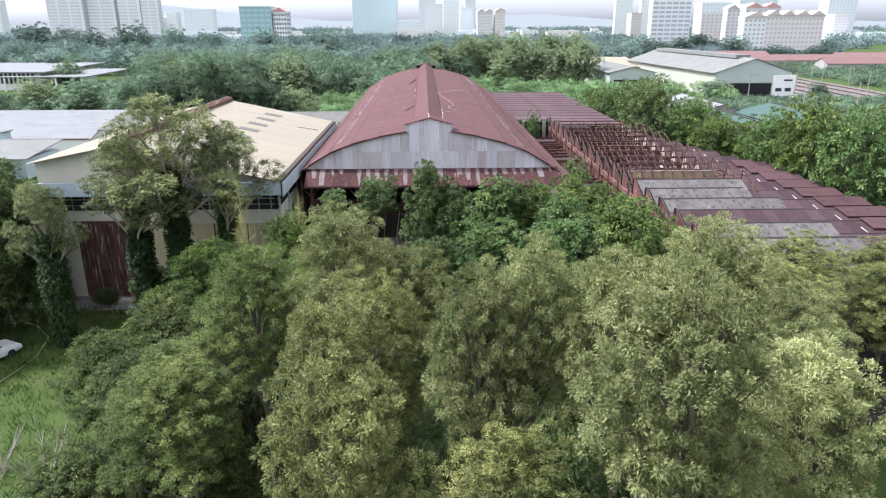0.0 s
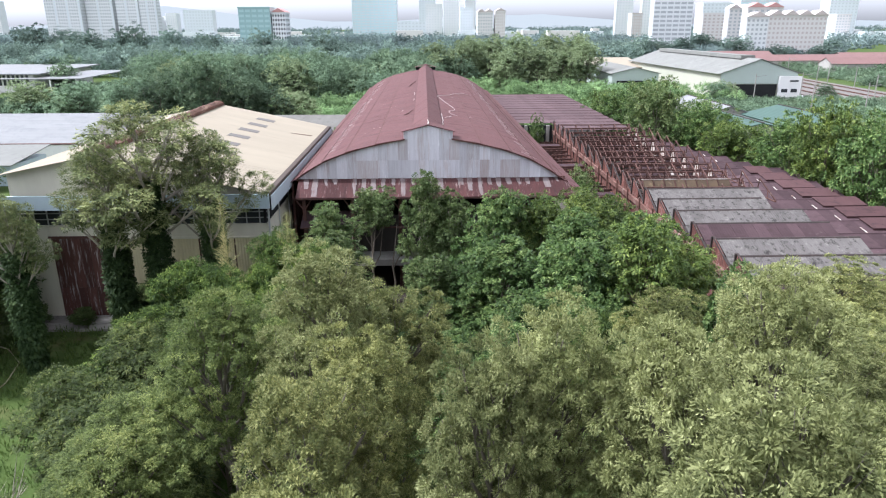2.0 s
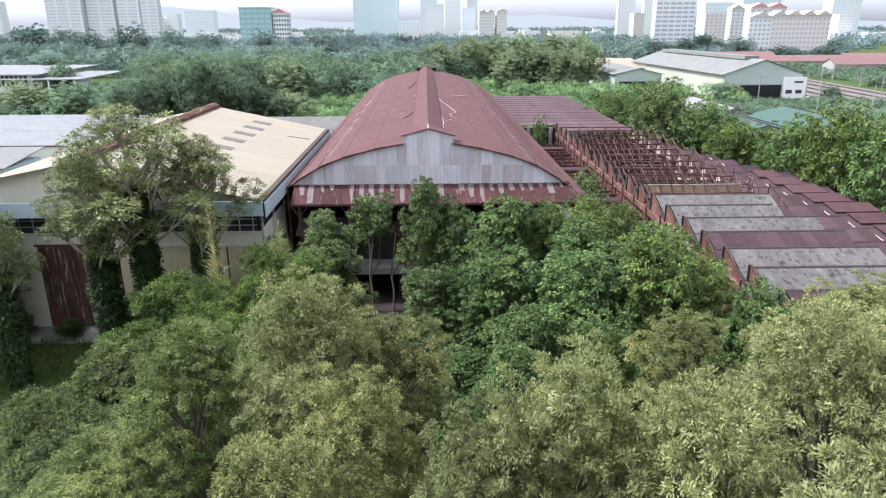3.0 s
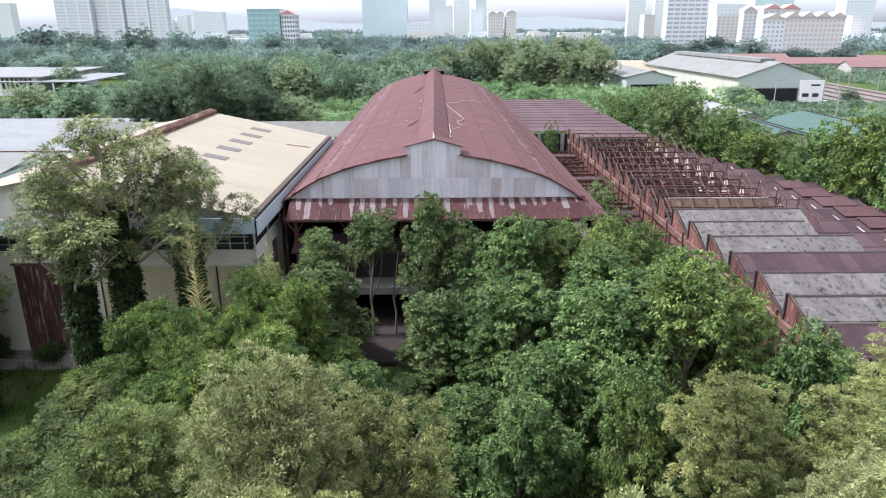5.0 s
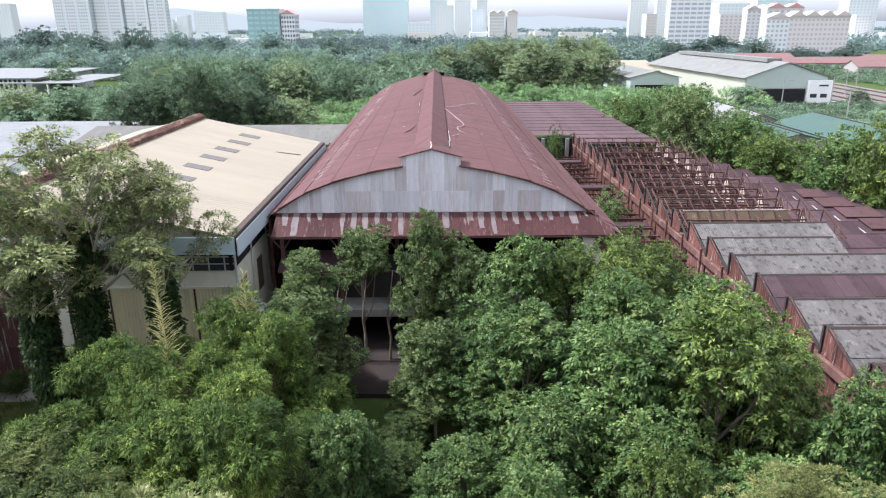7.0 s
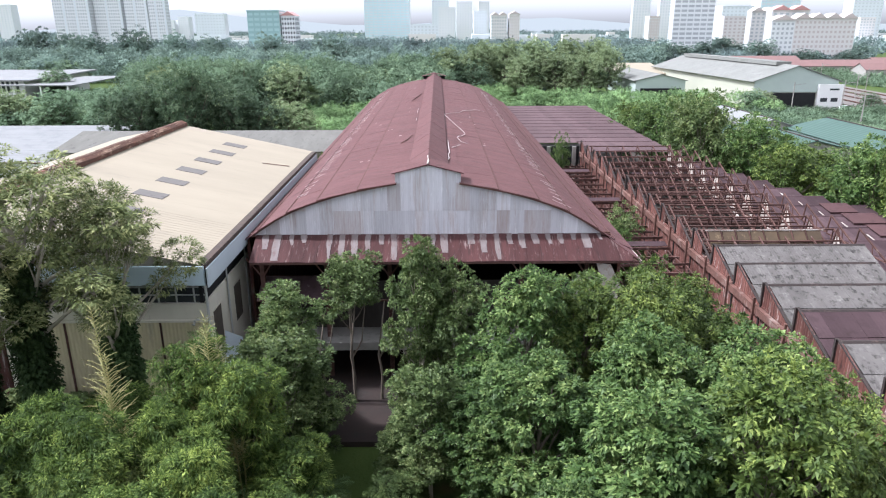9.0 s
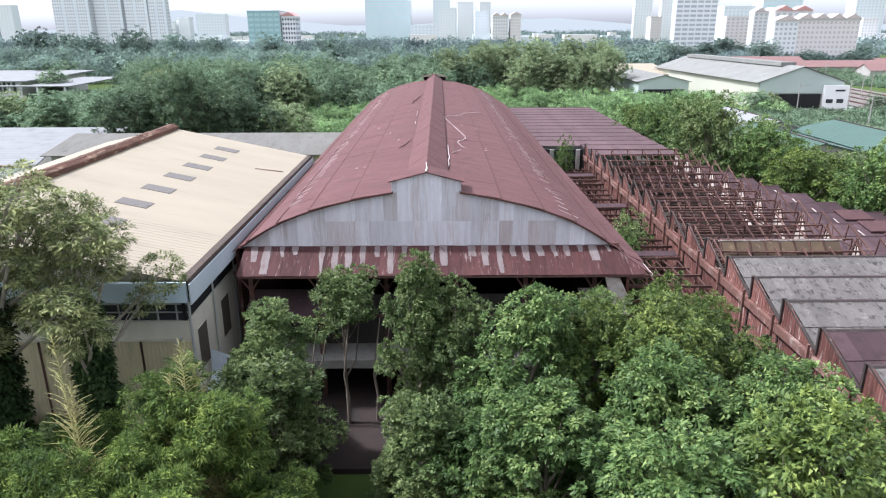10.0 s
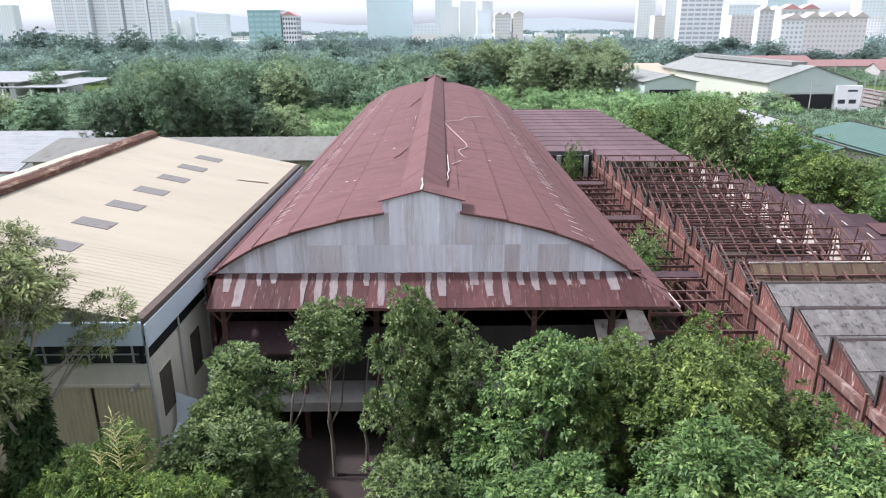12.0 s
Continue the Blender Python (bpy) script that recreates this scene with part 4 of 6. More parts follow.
lt = thing("lean_to", (18.6, 47, 0), "low maroon lean-to roof with a pale roof light", "lean-to")
part("roof", Geo().slab((17.9, 48.6, 4.2), (19.8, 48.6, 4.6), (19.8, 53.7, 4.6), (17.9, 53.7, 4.2), 0.05), RUST_DARK, lt)
part("roof_light", Geo().slab((18.6, 51.6, 4.38), (19.2, 51.6, 4.51), (19.2, 52.9, 4.51), (18.6, 52.9, 4.38), 0.03), FASCIA, lt)
part("wall", Geo().box(18.0, 19.8, 48.7, 53.6, 0, 4.12), RUST_WALL, lt)

# the stripped roof frames
for k in range(5, 16):
    y = tooth(k)
    bay = thing("roof_frame", (SX0, y, 0), "bare rusty steel frame of a stripped saw-tooth roof", "steel frame", "stripped roof frames")
    for f, zz in ((0.0, VL), (0.33, VL + 0.45), (0.66, VL + 0.95), (1.0, PK)):
        yy = y - PER + 0.2 + (PER - 0.2) * f
        sag = rng.uniform(-0.1, 0.06)
        pr = Geo().beam((SX0, yy, zz), (26.4, yy + rng.uniform(-0.1, 0.1), zz + sag), 0.1, 0.13).beam((26.4, yy, zz + sag), (SX1, yy, zz + rng.uniform(-0.05, 0.05)), 0.1, 0.13)
        part("purlin", pr, RUST_STEEL, bay)
    part("valley_beam", Geo().box(SX0, SX1, y - PER + 0.1, y - PER + 0.4, VL - 0.45, VL - 0.15), RUST_STEEL, bay)
    for s in range(7):
        x = SX0 + 0.3 + s * 1.98 + rng.uniform(-0.1, 0.1)
        part("rafter", Geo().beam((x, y - PER + 0.2, VL + 0.06), (x, y, PK + 0.05), 0.09, 0.12).beam((x, y, PK), (x, y + 0.25, VL), 0.08, 0.1), RUST_STEEL, bay)
        if s % 2 == 0:
            part("tie", Geo().beam((x, y - PER + 0.2, VL), (x, y + 0.2, VL - 0.1), 0.08, 0.1).beam((x, y - 1.8, VL + 0.8), (x, y - 2.0, VL), 0.06, 0.06), RUST_STEEL, bay)
    for s_ in range(5):
        x = SX0 + 1.2 + s_ * 2.5 + rng.uniform(-0.6, 0.6)
        part("brace", Geo().beam((x, y - PER + 0.3, 4.9 + rng.uniform(-0.3, 0.3)), (x + rng.uniform(-0.8, 1.4), y - 0.2, 5.4 + rng.uniform(-0.4, 0.5)), 0.08, 0.08), RUST_STEEL, bay)
    part("lower_rail", Geo().beam((SX0, y - 2.0, 5.2), (SX1, y - 2.0 + rng.uniform(-0.5, 0.5), 5.1), 0.1, 0.16), RUST_STEEL, bay)
    part("sagging_sheet", Geo().slab((SX0 + rng.uniform(1, 9), y - 2.6, 4.9), (SX0 + rng.uniform(10, 11.5), y - 2.4, 5.0), (SX0 + rng.uniform(10, 11.5), y - 1.7, 5.3), (SX0 + rng.uniform(3, 9), y - 1.6, 5.2), 0.03), RUST_DARK, bay)
    # white end gable on the far side
    gab = part("end_gable", Geo().hexa([(SX1 + 0.05, y - 2.6, VL - 1.5), (SX1 + 0.12, y - 2.6, VL - 1.5), (SX1 + 0.12, y + 0.5, VL - 1.5), (SX1 + 0.05, y + 0.5, VL - 1.5), (SX1 + 0.05, y - 0.62, PK + 0.15), (SX1 + 0.12, y - 0.62, PK + 0.15), (SX1 + 0.12, y - 0.5, PK + 0.15), (SX1 + 0.05, y - 0.5, PK + 0.15)]), GABLE_CREAM, bay, "flaking white end gable")
    part("gable_edge", Geo().beam((SX1 + 0.02, y - 2.65, VL - 1.5), (SX1 + 0.02, y - 0.55, PK + 0.25), 0.1, 0.1).beam((SX1 + 0.02, y - 0.55, PK + 0.25), (SX1 + 0.02, y + 0.5, VL - 1.5), 0.1, 0.1).beam((SX1 + 0.02, y - 0.8, VL - 1.5), (SX1 + 0.02, y - 0.56, PK + 0.2), 0.06, 0.07), RUST_STEEL, gab)
# the one bay that keeps its tan boards
y = tooth(5)
boards = thing("glazing_boards", (26, y - 1.4, 0), "tan glazing boards on a rusty sloping frame", "boards")
for s in range(8):
    x0 = 21.2 + s * 1.05
    part("board", Geo().slab((x0, y - 1.4, 7.25), (x0 + 1.03, y - 1.4, 7.25), (x0 + 1.03, y - 0.6, 8.2), (x0, y - 0.6, 8.2), 0.04), PALE_BOARD, boards)
    part("strut", Geo().beam((x0, y - 1.56, 7.05), (x0 - 0.15, y - 0.62, 8.26), 0.07, 0.08), RUST_STEEL, boards)
part("rail", Geo().beam((21.0, y - 0.58, 8.25), (29.8, y - 0.58, 8.25), 0.09, 0.09).beam((21.0, y - 1.48, 7.2), (29.8, y - 1.48, 7.2), 0.09, 0.09), WHITE_SHEET, boards)
for k in range(2):
    x, y = 24.5 + k * 2.6, tooth(6 + 2 * k)
    fl = Geo().slab((x, y - 3.6, VL + 0.15), (x + 0.3, y - 3.6, VL + 0.15), (x + 0.35, y - 2.6, PK - 0.95), (x + 0.05, y - 2.6, PK - 0.95), 0.03)
    tagged(part("fallen_sheet", fl, WHITE_SHEET, None), "pale loose sheet lying on the bare frame", "sheet metal", "fallen sheets")
part_floor = part("ruin_floor", Geo().box(13.9, 46, 34, 158, 0.0, 0.08), mat("rubble_floor", (0.075, 0.062, 0.052), (0.055, 0.048, 0.042), 1.0, 0.95, stain=((0.045, 0.06, 0.025), 0.4, 0.55, 0.66)), None)
tagged(part_floor, "rubble-strewn floor of the ruined halls", "floor", kind="structure")
# collapsed roof between shed and wall: low cross beams
for i in range(21):
    y = 63.5 + i * 2.15
    fr = thing("cross_frame", (17, y, 0), "low rusty cross beam with joists", "steel frame", "low cross frames")
    z = 5.5 + rng.uniform(-0.15, 0.15)
    part("beam", Geo().beam((13.7, y, z), (20.1, y, z + rng.uniform(-0.1, 0.1)), 0.12, 0.2), RUST_STEEL, fr)
    part("beam", Geo().beam((13.7, y + 1.1, z - 0.5), (20.1, y + 1.1 + rng.uniform(-0.4, 0.4), z - 0.3), 0.08, 0.12), RUST_STEEL, fr)
    for s in range(8):
        x = 14.1 + s * 0.8
        part("joist", Geo().beam((x, y, z - 0.12), (x + rng.uniform(-0.2, 0.2), y + 2.1, z - 0.15), 0.07, 0.09), RUST_STEEL, fr)
    if i % 4 == 1:
        part("post", Geo().box(16.9, 17.1, y - 0.1, y + 0.1, 0, z), RUST_STEEL, fr)
    if i % 7 == 4:
        part("deck_sheet", Geo().slab((14.0, y + 0.1, z + 0.18), (19.9, y + 0.1, z + 0.18), (19.9, y + 1.0, z + 0.3), (14.0, y + 1.0, z + 0.3), 0.03), RUST_DARK, fr)
low_end = thing("brick_annex", (17, 110, 0), "dark roofless annex wall between the halls", "wall")
part("wall", Geo().box(13.9, 20.0, 109.8, 110.1, 0, 7.6), DARK, low_end)
for x in (14.2, 15.9, 17.6, 19.3):
    part("pier", Geo().box(x - 0.25, x + 0.25, 109.5, 109.8, 0, 7.6), CONCRETE, low_end)


# ---- trees ----
def leaves_mesh(name, centres, sizes, per, length, width, material, rs, droop=0.3, out_bias=0.6, middle=(0, 0, 0), up=0.35, mids=None, scatter=0.5, grow=None, corners=4, face=0.8, rosette=0.0):
    """Many single leaves round the given clump centres, as one mesh. rosette: how far the leaves radiate from their own twig's tip."""
    c = np.repeat(np.asarray(centres, float), per, 0)
    s = np.repeat(np.asarray(sizes, float), per)
    n = len(c)
    d = rs.normal(size=(n, 3))
    d /= np.linalg.norm(d, axis=1)[:, None]
    hubs = np.asarray(middle) if mids is None else np.repeat(np.asarray(mids, float), per, 0)
    if rosette:      # only the outer half of each clump bears leaves
        o = c - hubs
        o /= np.linalg.norm(o, axis=1)[:, None] + 1e-6
        d = d + o * 0.75 + np.array([0, 0, 0.2])
        d /= np.linalg.norm(d, axis=1)[:, None] + 1e-6
    p = c + d * (s * rs.random(n) ** 0.5)[:, None] * np.array([1, 1, 0.75])
    away = p - hubs
    away /= np.linalg.norm(away, axis=1)[:, None] + 1e-6
    ax = d * 0.85 + away * out_bias + rs.normal(size=(n, 3)) * 0.38 + np.array([0, 0, -droop])
    ax /= np.linalg.norm(ax, axis=1)[:, None]
    nn = away * face + d * rosette + rs.normal(size=(n, 3)) * scatter + np.array([0, 0, up + 0.5])
    side = np.cross(ax, nn)
    side /= np.linalg.norm(side, axis=1)[:, None] + 1e-6
    k = np.ones(n) if grow is None else np.repeat(np.asarray(grow, float), per)
    ln = (length * k * rs.uniform(0.6, 1.3, n))[:, None]
    wd = (width * k * rs.uniform(0.7, 1.25, n))[:, None]
    lift = np.cross(side, ax) * ln * 0.08
    v = np.stack([p, p + ax * ln * 0.45 + side * wd * 0.5 + lift, p + ax * ln + np.array([0, 0, -1]) * ln * droop * 0.3, p + ax * ln * 0.45 - side * wd * 0.5 + lift], 1).reshape(-1, 3)
    if corners == 3:      # small leaves as single kites cut at the stalk
        v = np.stack([p + side * wd * 0.35, p + ax * ln + np.array([0, 0, -1]) * ln * droop * 0.3, p + ax * ln * 0.3 - side * wd * 0.6], 1).reshape(-1, 3)
    me = bpy.data.meshes.new(name)
    me.vertices.add(corners * n)
    me.vertices.foreach_set("co", v.ravel())
    me.loops.add(corners * n)
    me.loops.foreach_set("vertex_index", np.arange(corners * n, dtype=np.int32))
    me.polygons.add(n)
    me.polygons.foreach_set("loop_start", np.arange(0, corners * n, corners, dtype=np.int32))
    me.materials.append(material)
    me.update(calc_edges=True)
    me.validate()
    return me


def lobes(rs, count, H, R, base, flat=1.0, lo=0.34, hi=0.52):
    """Middles and radii of a crown's lobes: rounded heads heaped up to a dome."""
    out = [((rs.uniform(-.15, .15) * R, rs.uniform(-.15, .15) * R, H - 0.5 * (lo + hi) * R), R * (lo + hi) * 0.55)]
    for i in range(count):
        f = (i + 0.5) / count            # from the crown's foot to near its top
        z = base + (H - base) * (0.06 + 0.82 * f)
        a = i * 2.4 + rs.uniform(-0.4, 0.4)
        reach = R * (0.74 if f < 0.55 else 0.74 - 0.75 * (f - 0.55)) * rs.uniform(0.5, 1.3)
        out.append(((reach * math.cos(a), reach * math.sin(a), z), R * rs.uniform(lo, hi) * flat))
    return out


def tree(name, seed, H, R, base, leafm, barkm, clumps, per, length, width, label, droop=0.3, lobe_n=8, clump_r=0.42, trunk_r=0.16, forked=2, flat=1.0, inner=1.7, corners=4, lo=0.34, hi=0.52, rosette=1.0):
    """A tree at the origin: tapered trunk with limbs, and a crown of leaves in clumps on uneven lobes."""
    rs = np.random.RandomState(seed)
    t = thing(name, (0, 0, 0), label, "tree")
    L = lobes(rs, lobe_n, H, R, base, flat, lo, hi)
    gt = Geo()
    bend = rs.uniform(-0.4, 0.4, 2)
    top = H - 0.7 * R
    path = [(bend[0] * math.sin(f * 3), bend[1] * math.sin(f * 2.3), f * top) for f in np.linspace(0, 1, 7)]
    gt.tube(path, [trunk_r * (1.25 - 1.05 * f) for f in np.linspace(0, 1, 7)], 7)
    for (cx, cy, cz), r in L:
        f0 = max(0.25, (cz - 0.9 * R - 0.3) / max(top, 0.1)) if cz > base else 0.3
        f0 = min(f0, 0.92)
        sx, sy, sz = bend[0] * math.sin(f0 * 3), bend[1] * math.sin(f0 * 2.3), f0 * top
        mx, my, mz = (sx + cx) / 2 + rs.uniform(-.2, .2), (sy + cy) / 2 + rs.uniform(-.2, .2), (sz + cz) / 2 - 0.15
        gt.tube([(sx, sy, sz), (mx, my, mz), (cx, cy, cz), (cx * 1.08, cy * 1.08, cz + r * 0.35)], [trunk_r * 0.5, trunk_r * 0.34, trunk_r * 0.18, 0.008], 5)
        for j in range(forked):
            e = rs.normal(size=3)
            e = e / np.linalg.norm(e) * r * 0.7
            gt.tube([(mx, my, mz), ((mx + cx + e[0]) / 2, (my + cy + e[1]) / 2, (mz + cz + e[2]) / 2 + 0.1), (cx + e[0], cy + e[1], cz + abs(e[2]) * 0.6)], [trunk_r * 0.2, trunk_r * 0.12, 0.006], 4)
    part("trunk", gt, barkm, t, smooth=True)
    cen, siz, hub = [], [], []
    tot = sum(r * r for _, r in L)
    for (cx, cy, cz), r in L:
        m = max(3, int(clumps * r * r / tot))
        # clumps spread evenly over the lobe, with a little play
        g = (np.arange(m) + 0.5) / m
        zz = 1 - 1.75 * g
        an = np.arange(m) * 2.39996 + rs.uniform(0, 6.28)
        d = np.stack([np.sqrt(np.maximum(0, 1 - zz * zz)) * np.cos(an), np.sqrt(np.maximum(0, 1 - zz * zz)) * np.sin(an), zz], 1) + rs.normal(size=(m, 3)) * 0.16
        d /= np.linalg.norm(d, axis=1)[:, None]
        q = np.array([cx, cy, cz]) + d * r * rs.uniform(0.74, 1.06, m)[:, None]
        cen.append(q)
        hub.append(np.tile([cx, cy, cz - 0.25 * r], (m, 1)))
        siz.append(clump_r * rs.uniform(0.65, 1.35, m))
    grow = [np.ones(sum(len(c) for c in cen))]
    if inner:      # the shaded leafage inside the lobes
        for (cx, cy, cz), r in L:
            m = int(clumps * 0.012) + 1
            cen.append(np.array([cx, cy, cz - 0.1 * r]) + rs.normal(size=(m, 3)) * r * 0.18)
            siz.append(np.full(m, r * 0.3))
            hub.append(np.tile([cx, cy, cz - 0.25 * r], (m, 1)))
            grow.append(np.full(m, inner))
    cen, siz = np.concatenate(cen), np.concatenate(siz)
    me = leaves_mesh("crown", cen, siz, per, length, width, leafm, rs, droop, mids=np.concatenate(hub), grow=np.concatenate(grow), corners=corners, face=0.6, up=0.4, scatter=0.3, out_bias=0.3, rosette=rosette)
    cr = new("crown", me)
    cr.parent = t
    return t


def plant(kinds, base_h, base_r, places, seed):
    rr = random.Random(seed)
    made = []
    used = set()
    for i, (x, y, h, r) in enumerate(places):
        k = i % len(kinds)
        if k not in used:
            used.add(k)
            o = kinds[k]
            o.matrix_basis = pose(x, y, 0, 0, 0, rr.uniform(0, 360)) @ Matrix.Diagonal((r / base_r, r / base_r, h / base_h, 1))
        else:
            o = copy_thing(kinds[k], pose(x, y, 0, 0, 0, rr.uniform(0, 360)) @ Matrix.Diagonal((r / base_r / kinds[k].scale[0], r / base_r / kinds[k].scale[1], h / base_h / kinds[k].scale[2], 1)))
        made.append(o)
    return made


# slender acacias in front: pale olive sickle leaves
acacia = [tree("acacia_tree", 11 + i, 16, 1.8, 11.6, LEAF_ACACIA, BARK_ACACIA, 400, 130, 0.082, 0.036, "slender acacia with pale olive crown", droop=0.2, lobe_n=22, clump_r=0.2, trunk_r=0.12, corners=3, inner=1.4, lo=0.30, hi=0.46) for i in range(4)]
plant(acacia, 16, 1.8, [
    (2.7, 16.0, 17.3, 1.47), (1.25, 15.3, 16.9, 1.33), (4.5, 14.9, 17.5, 1.47), (4.7, 11.1, 18.4, 1.75), (8.3, 17.9, 17.3, 1.75), (-2.6, 21.2, 16.9, 1.66),
    (8.3, 12.6, 16.2, 1.75), (9.8, 15.6, 15.2, 1.66), (6.6, 18.6, 14.4, 1.66), (11.6, 20.0, 14.4, 1.93), (10.2, 22.6, 13.4, 1.75)], 1)

olive_acacia = [tree("acacia_tree", 17 + i, 16, 1.8, 11.2, LEAF_OLIVE_ACACIA, BARK_ACACIA, 400, 130, 0.082, 0.036, "slender acacia with dull olive crown", droop=0.2, lobe_n=22, clump_r=0.2, trunk_r=0.12, corners=3, inner=1.4, lo=0.30, hi=0.46) for i in range(2)]
plant(olive_acacia, 16, 1.8, [(17.6, 30.2, 12.9, 2.48), (12.9, 26.5, 12.6, 2.12), (15.6, 27.0, 12.6, 2.21), (21.5, 28.0, 12.2, 2.58), (24.0, 33.0, 11.5, 2.67), (13.6, 23.0, 13.2, 2.02), (9.0, 26.5, 13.4, 1.66),
    (-2.2, 16.0, 15.9, 1.66), (-1.4, 18.6, 15.6, 1.47), (-1.75, 11.5, 16.5, 1.56), (1.9, 13.2, 13.9, 1.56), (-0.8, 22.6, 15.2, 1.75)], 21)

green_acacia = [tree("acacia_tree", 23 + i, 16, 1.8, 10.8, LEAF_GREEN_ACACIA, BARK_ACACIA, 400, 130, 0.082, 0.036, "slender acacia with mid-green crown", droop=0.3, lobe_n=22, clump_r=0.2, trunk_r=0.12, corners=3, inner=1.4, lo=0.30, hi=0.46) for i in range(2)]
plant(green_acacia, 16, 1.8, [(-6.0, 21.8, 15.4, 1.75), (-8.1, 19.1, 12.5, 1.84), (-9.6, 23.0, 11.2, 2.02), (-5.0, 26.5, 13.0, 1.66)], 22)

# dark undergrowth between the acacia stems
under = [tree("undergrowth_tree", 27 + i, 9, 2.4, 1.2, LEAF_UNDER, BARK, 330, 60, 0.15, 0.07, "dark green undergrowth tree between acacia stems", droop=0.4, lobe_n=17, clump_r=0.3, trunk_r=0.09, corners=3, lo=0.26, hi=0.44) for i in range(2)]
plant(under, 9, 2.4, [(0.2, 14.2, 10.0, 2.2), (3.4, 13.6, 10.2, 2.2), (6.0, 15.8, 10.4, 2.3), (8.8, 15.4, 10.2, 2.3), (-3.8, 15.0, 9.2, 2.2), (1.4, 18.4, 10.2, 2.2), (4.6, 18.6, 10.4, 2.3), (-1.4, 21.6, 9.8, 2.0), (7.8, 21.4, 9.6, 2.4), (11.0, 23.4, 9.0, 2.4), (10.2, 18.0, 9.6, 2.4), (2.6, 23.4, 8.2, 2.2), (-4.8, 24.4, 8.4, 2.1), (14.4, 25.0, 8.4, 2.4), (6.0, 26.0, 7.4, 2.2), (0.4, 26.8, 6.4, 2.0), (-9.0, 41.0, 6.0, 2.2), (-12.0, 42.6, 6.6, 2.3), (-6.5, 41.0, 5.6, 2.0), (-14.6, 40.0, 5.4, 2.2), (-8.4, 36.0, 6.4, 2.1), (-5.4, 36.6, 6.2, 2.0), (-10.4, 45.0, 6.4, 2.0), (-1.6, 43.0, 3.2, 1.7), (-2.6, 40.4, 3.6, 1.8), (-3.4, 44.6, 2.4, 1.5), (-1.0, 46.4, 2.6, 1.5)], 24)

# dense broad-leaved trees by the shed
broad = [tree("broadleaf_tree", 31 + i, 11, 3.0, 2.4, LEAF_BROAD, BARK, 430, 54, 0.19, 0.13, "dense broad-leaved tree with bright green crown", droop=0.5, lobe_n=19, clump_r=0.3, trunk_r=0.16, corners=3, lo=0.26, hi=0.47) for i in range(3)]
plant(broad, 11, 3.0, [
    (5.4, 44.4, 9.7, 3.0), (8.0, 39.4, 11.2, 3.3), (5.6, 50.0, 11.6, 2.8), (13.4, 42.6, 11.6, 3.0),
    (3.9, 32.6, 9.4, 2.0), (15.4, 34.0, 11.5, 2.2), (-2.9, 37.0, 8.4, 1.8), (3.2, 46.4, 7.2, 2.2),
    (1.8, 38.8, 6.0, 2.4), (17.0, 41.0, 6.8, 2.2), (5.6, 36.4, 9.2, 2.5), (12.0, 33.0, 9.0, 2.5), (19.0, 37.0, 8.5, 2.6), (14.4, 51.8, 8.6, 1.9), (9.4, 43.8, 11.6, 3.0), (9.2, 53.0, 10.2, 1.9), (-7.0, 33.0, 7.4, 2.0), (8.6, 35.0, 9.6, 2.4), (0.4, 34.0, 6.4, 2.0)], 2)
lime = [tree("lime_green_tree", 36 + i, 11, 3.0, 2.4, LEAF_LIME, BARK, 430, 54, 0.18, 0.115, "full tree with yellow-green crown", droop=0.45, lobe_n=19, clump_r=0.3, trunk_r=0.16, corners=3, lo=0.26, hi=0.47) for i in range(2)]
plant(lime, 11, 3.0, [(11.0, 47.8, 11.9, 3.0), (14.6, 47.6, 10.3, 2.6), (8.6, 51.0, 11.0, 2.5), (15.6, 45.2, 8.6, 1.9), (19.0, 33.6, 9.0, 2.2), (12.4, 52.0, 11.4, 2.2), (13.9, 51.2, 10.4, 2.0), (8.2, 32.2, 10.2, 1.6), (13.0, 50.0, 10.8, 2.2), (12.2, 38.2, 12.9, 3.2), (15.6, 40.6, 10.8, 2.4)], 12)
dark = [tree("leafy_tree", 41 + i, 11, 2.6, 1.3, LEAF_DARK, BARK_PALE, 430, 48, 0.18, 0.12, "dark green leafy tree before the shed", droop=0.2, lobe_n=21, clump_r=0.27, trunk_r=0.11, corners=3, lo=0.22, hi=0.44) for i in range(3)]
# The two near x = -40 stand out of view, added to shade the lawn.
plant(dark, 11, 2.6, [
    (-6.6, 49.0, 8.9, 2.7), (-7.4, 52.6, 10.1, 2.6), (-0.1, 53.8, 12.2, 2.0), (2.0, 53.4, 10.7, 2.1), (-9.8, 50.5, 6.0, 2.2),
    (-31.8, 50.2, 13.2, 3.5), (-35.5, 47.0, 12.6, 4.8), (-32.4, 49.6, 7.4, 2.6), (-36.0, 50.0, 6.0, 3.6), (-33.5, 53.0, 10.5, 3.4), (-40.5, 49.5, 15.0, 4.8), (-40.0, 55.0, 14.0, 4.6), (-35.5, 42.5, 8.0, 3.6), (-22.6, 53.2, 3.6, 1.9), (-30.6, 53.9, 2.0, 0.9), (0.6, 48.0, 7.5, 2.3), (-19.6, 53.4, 3.0, 1.6), (-0.4, 50.2, 3.4, 1.9), (-27.0, 53.8, 1.4, 1.1), (0.8, 54.0, 2.6, 1.4), (-7.0, 54.2, 2.4, 1.5), (-10.0, 53.6, 4.4, 1.7), (1.8, 56.8, 1.6, 1.4)], 3)
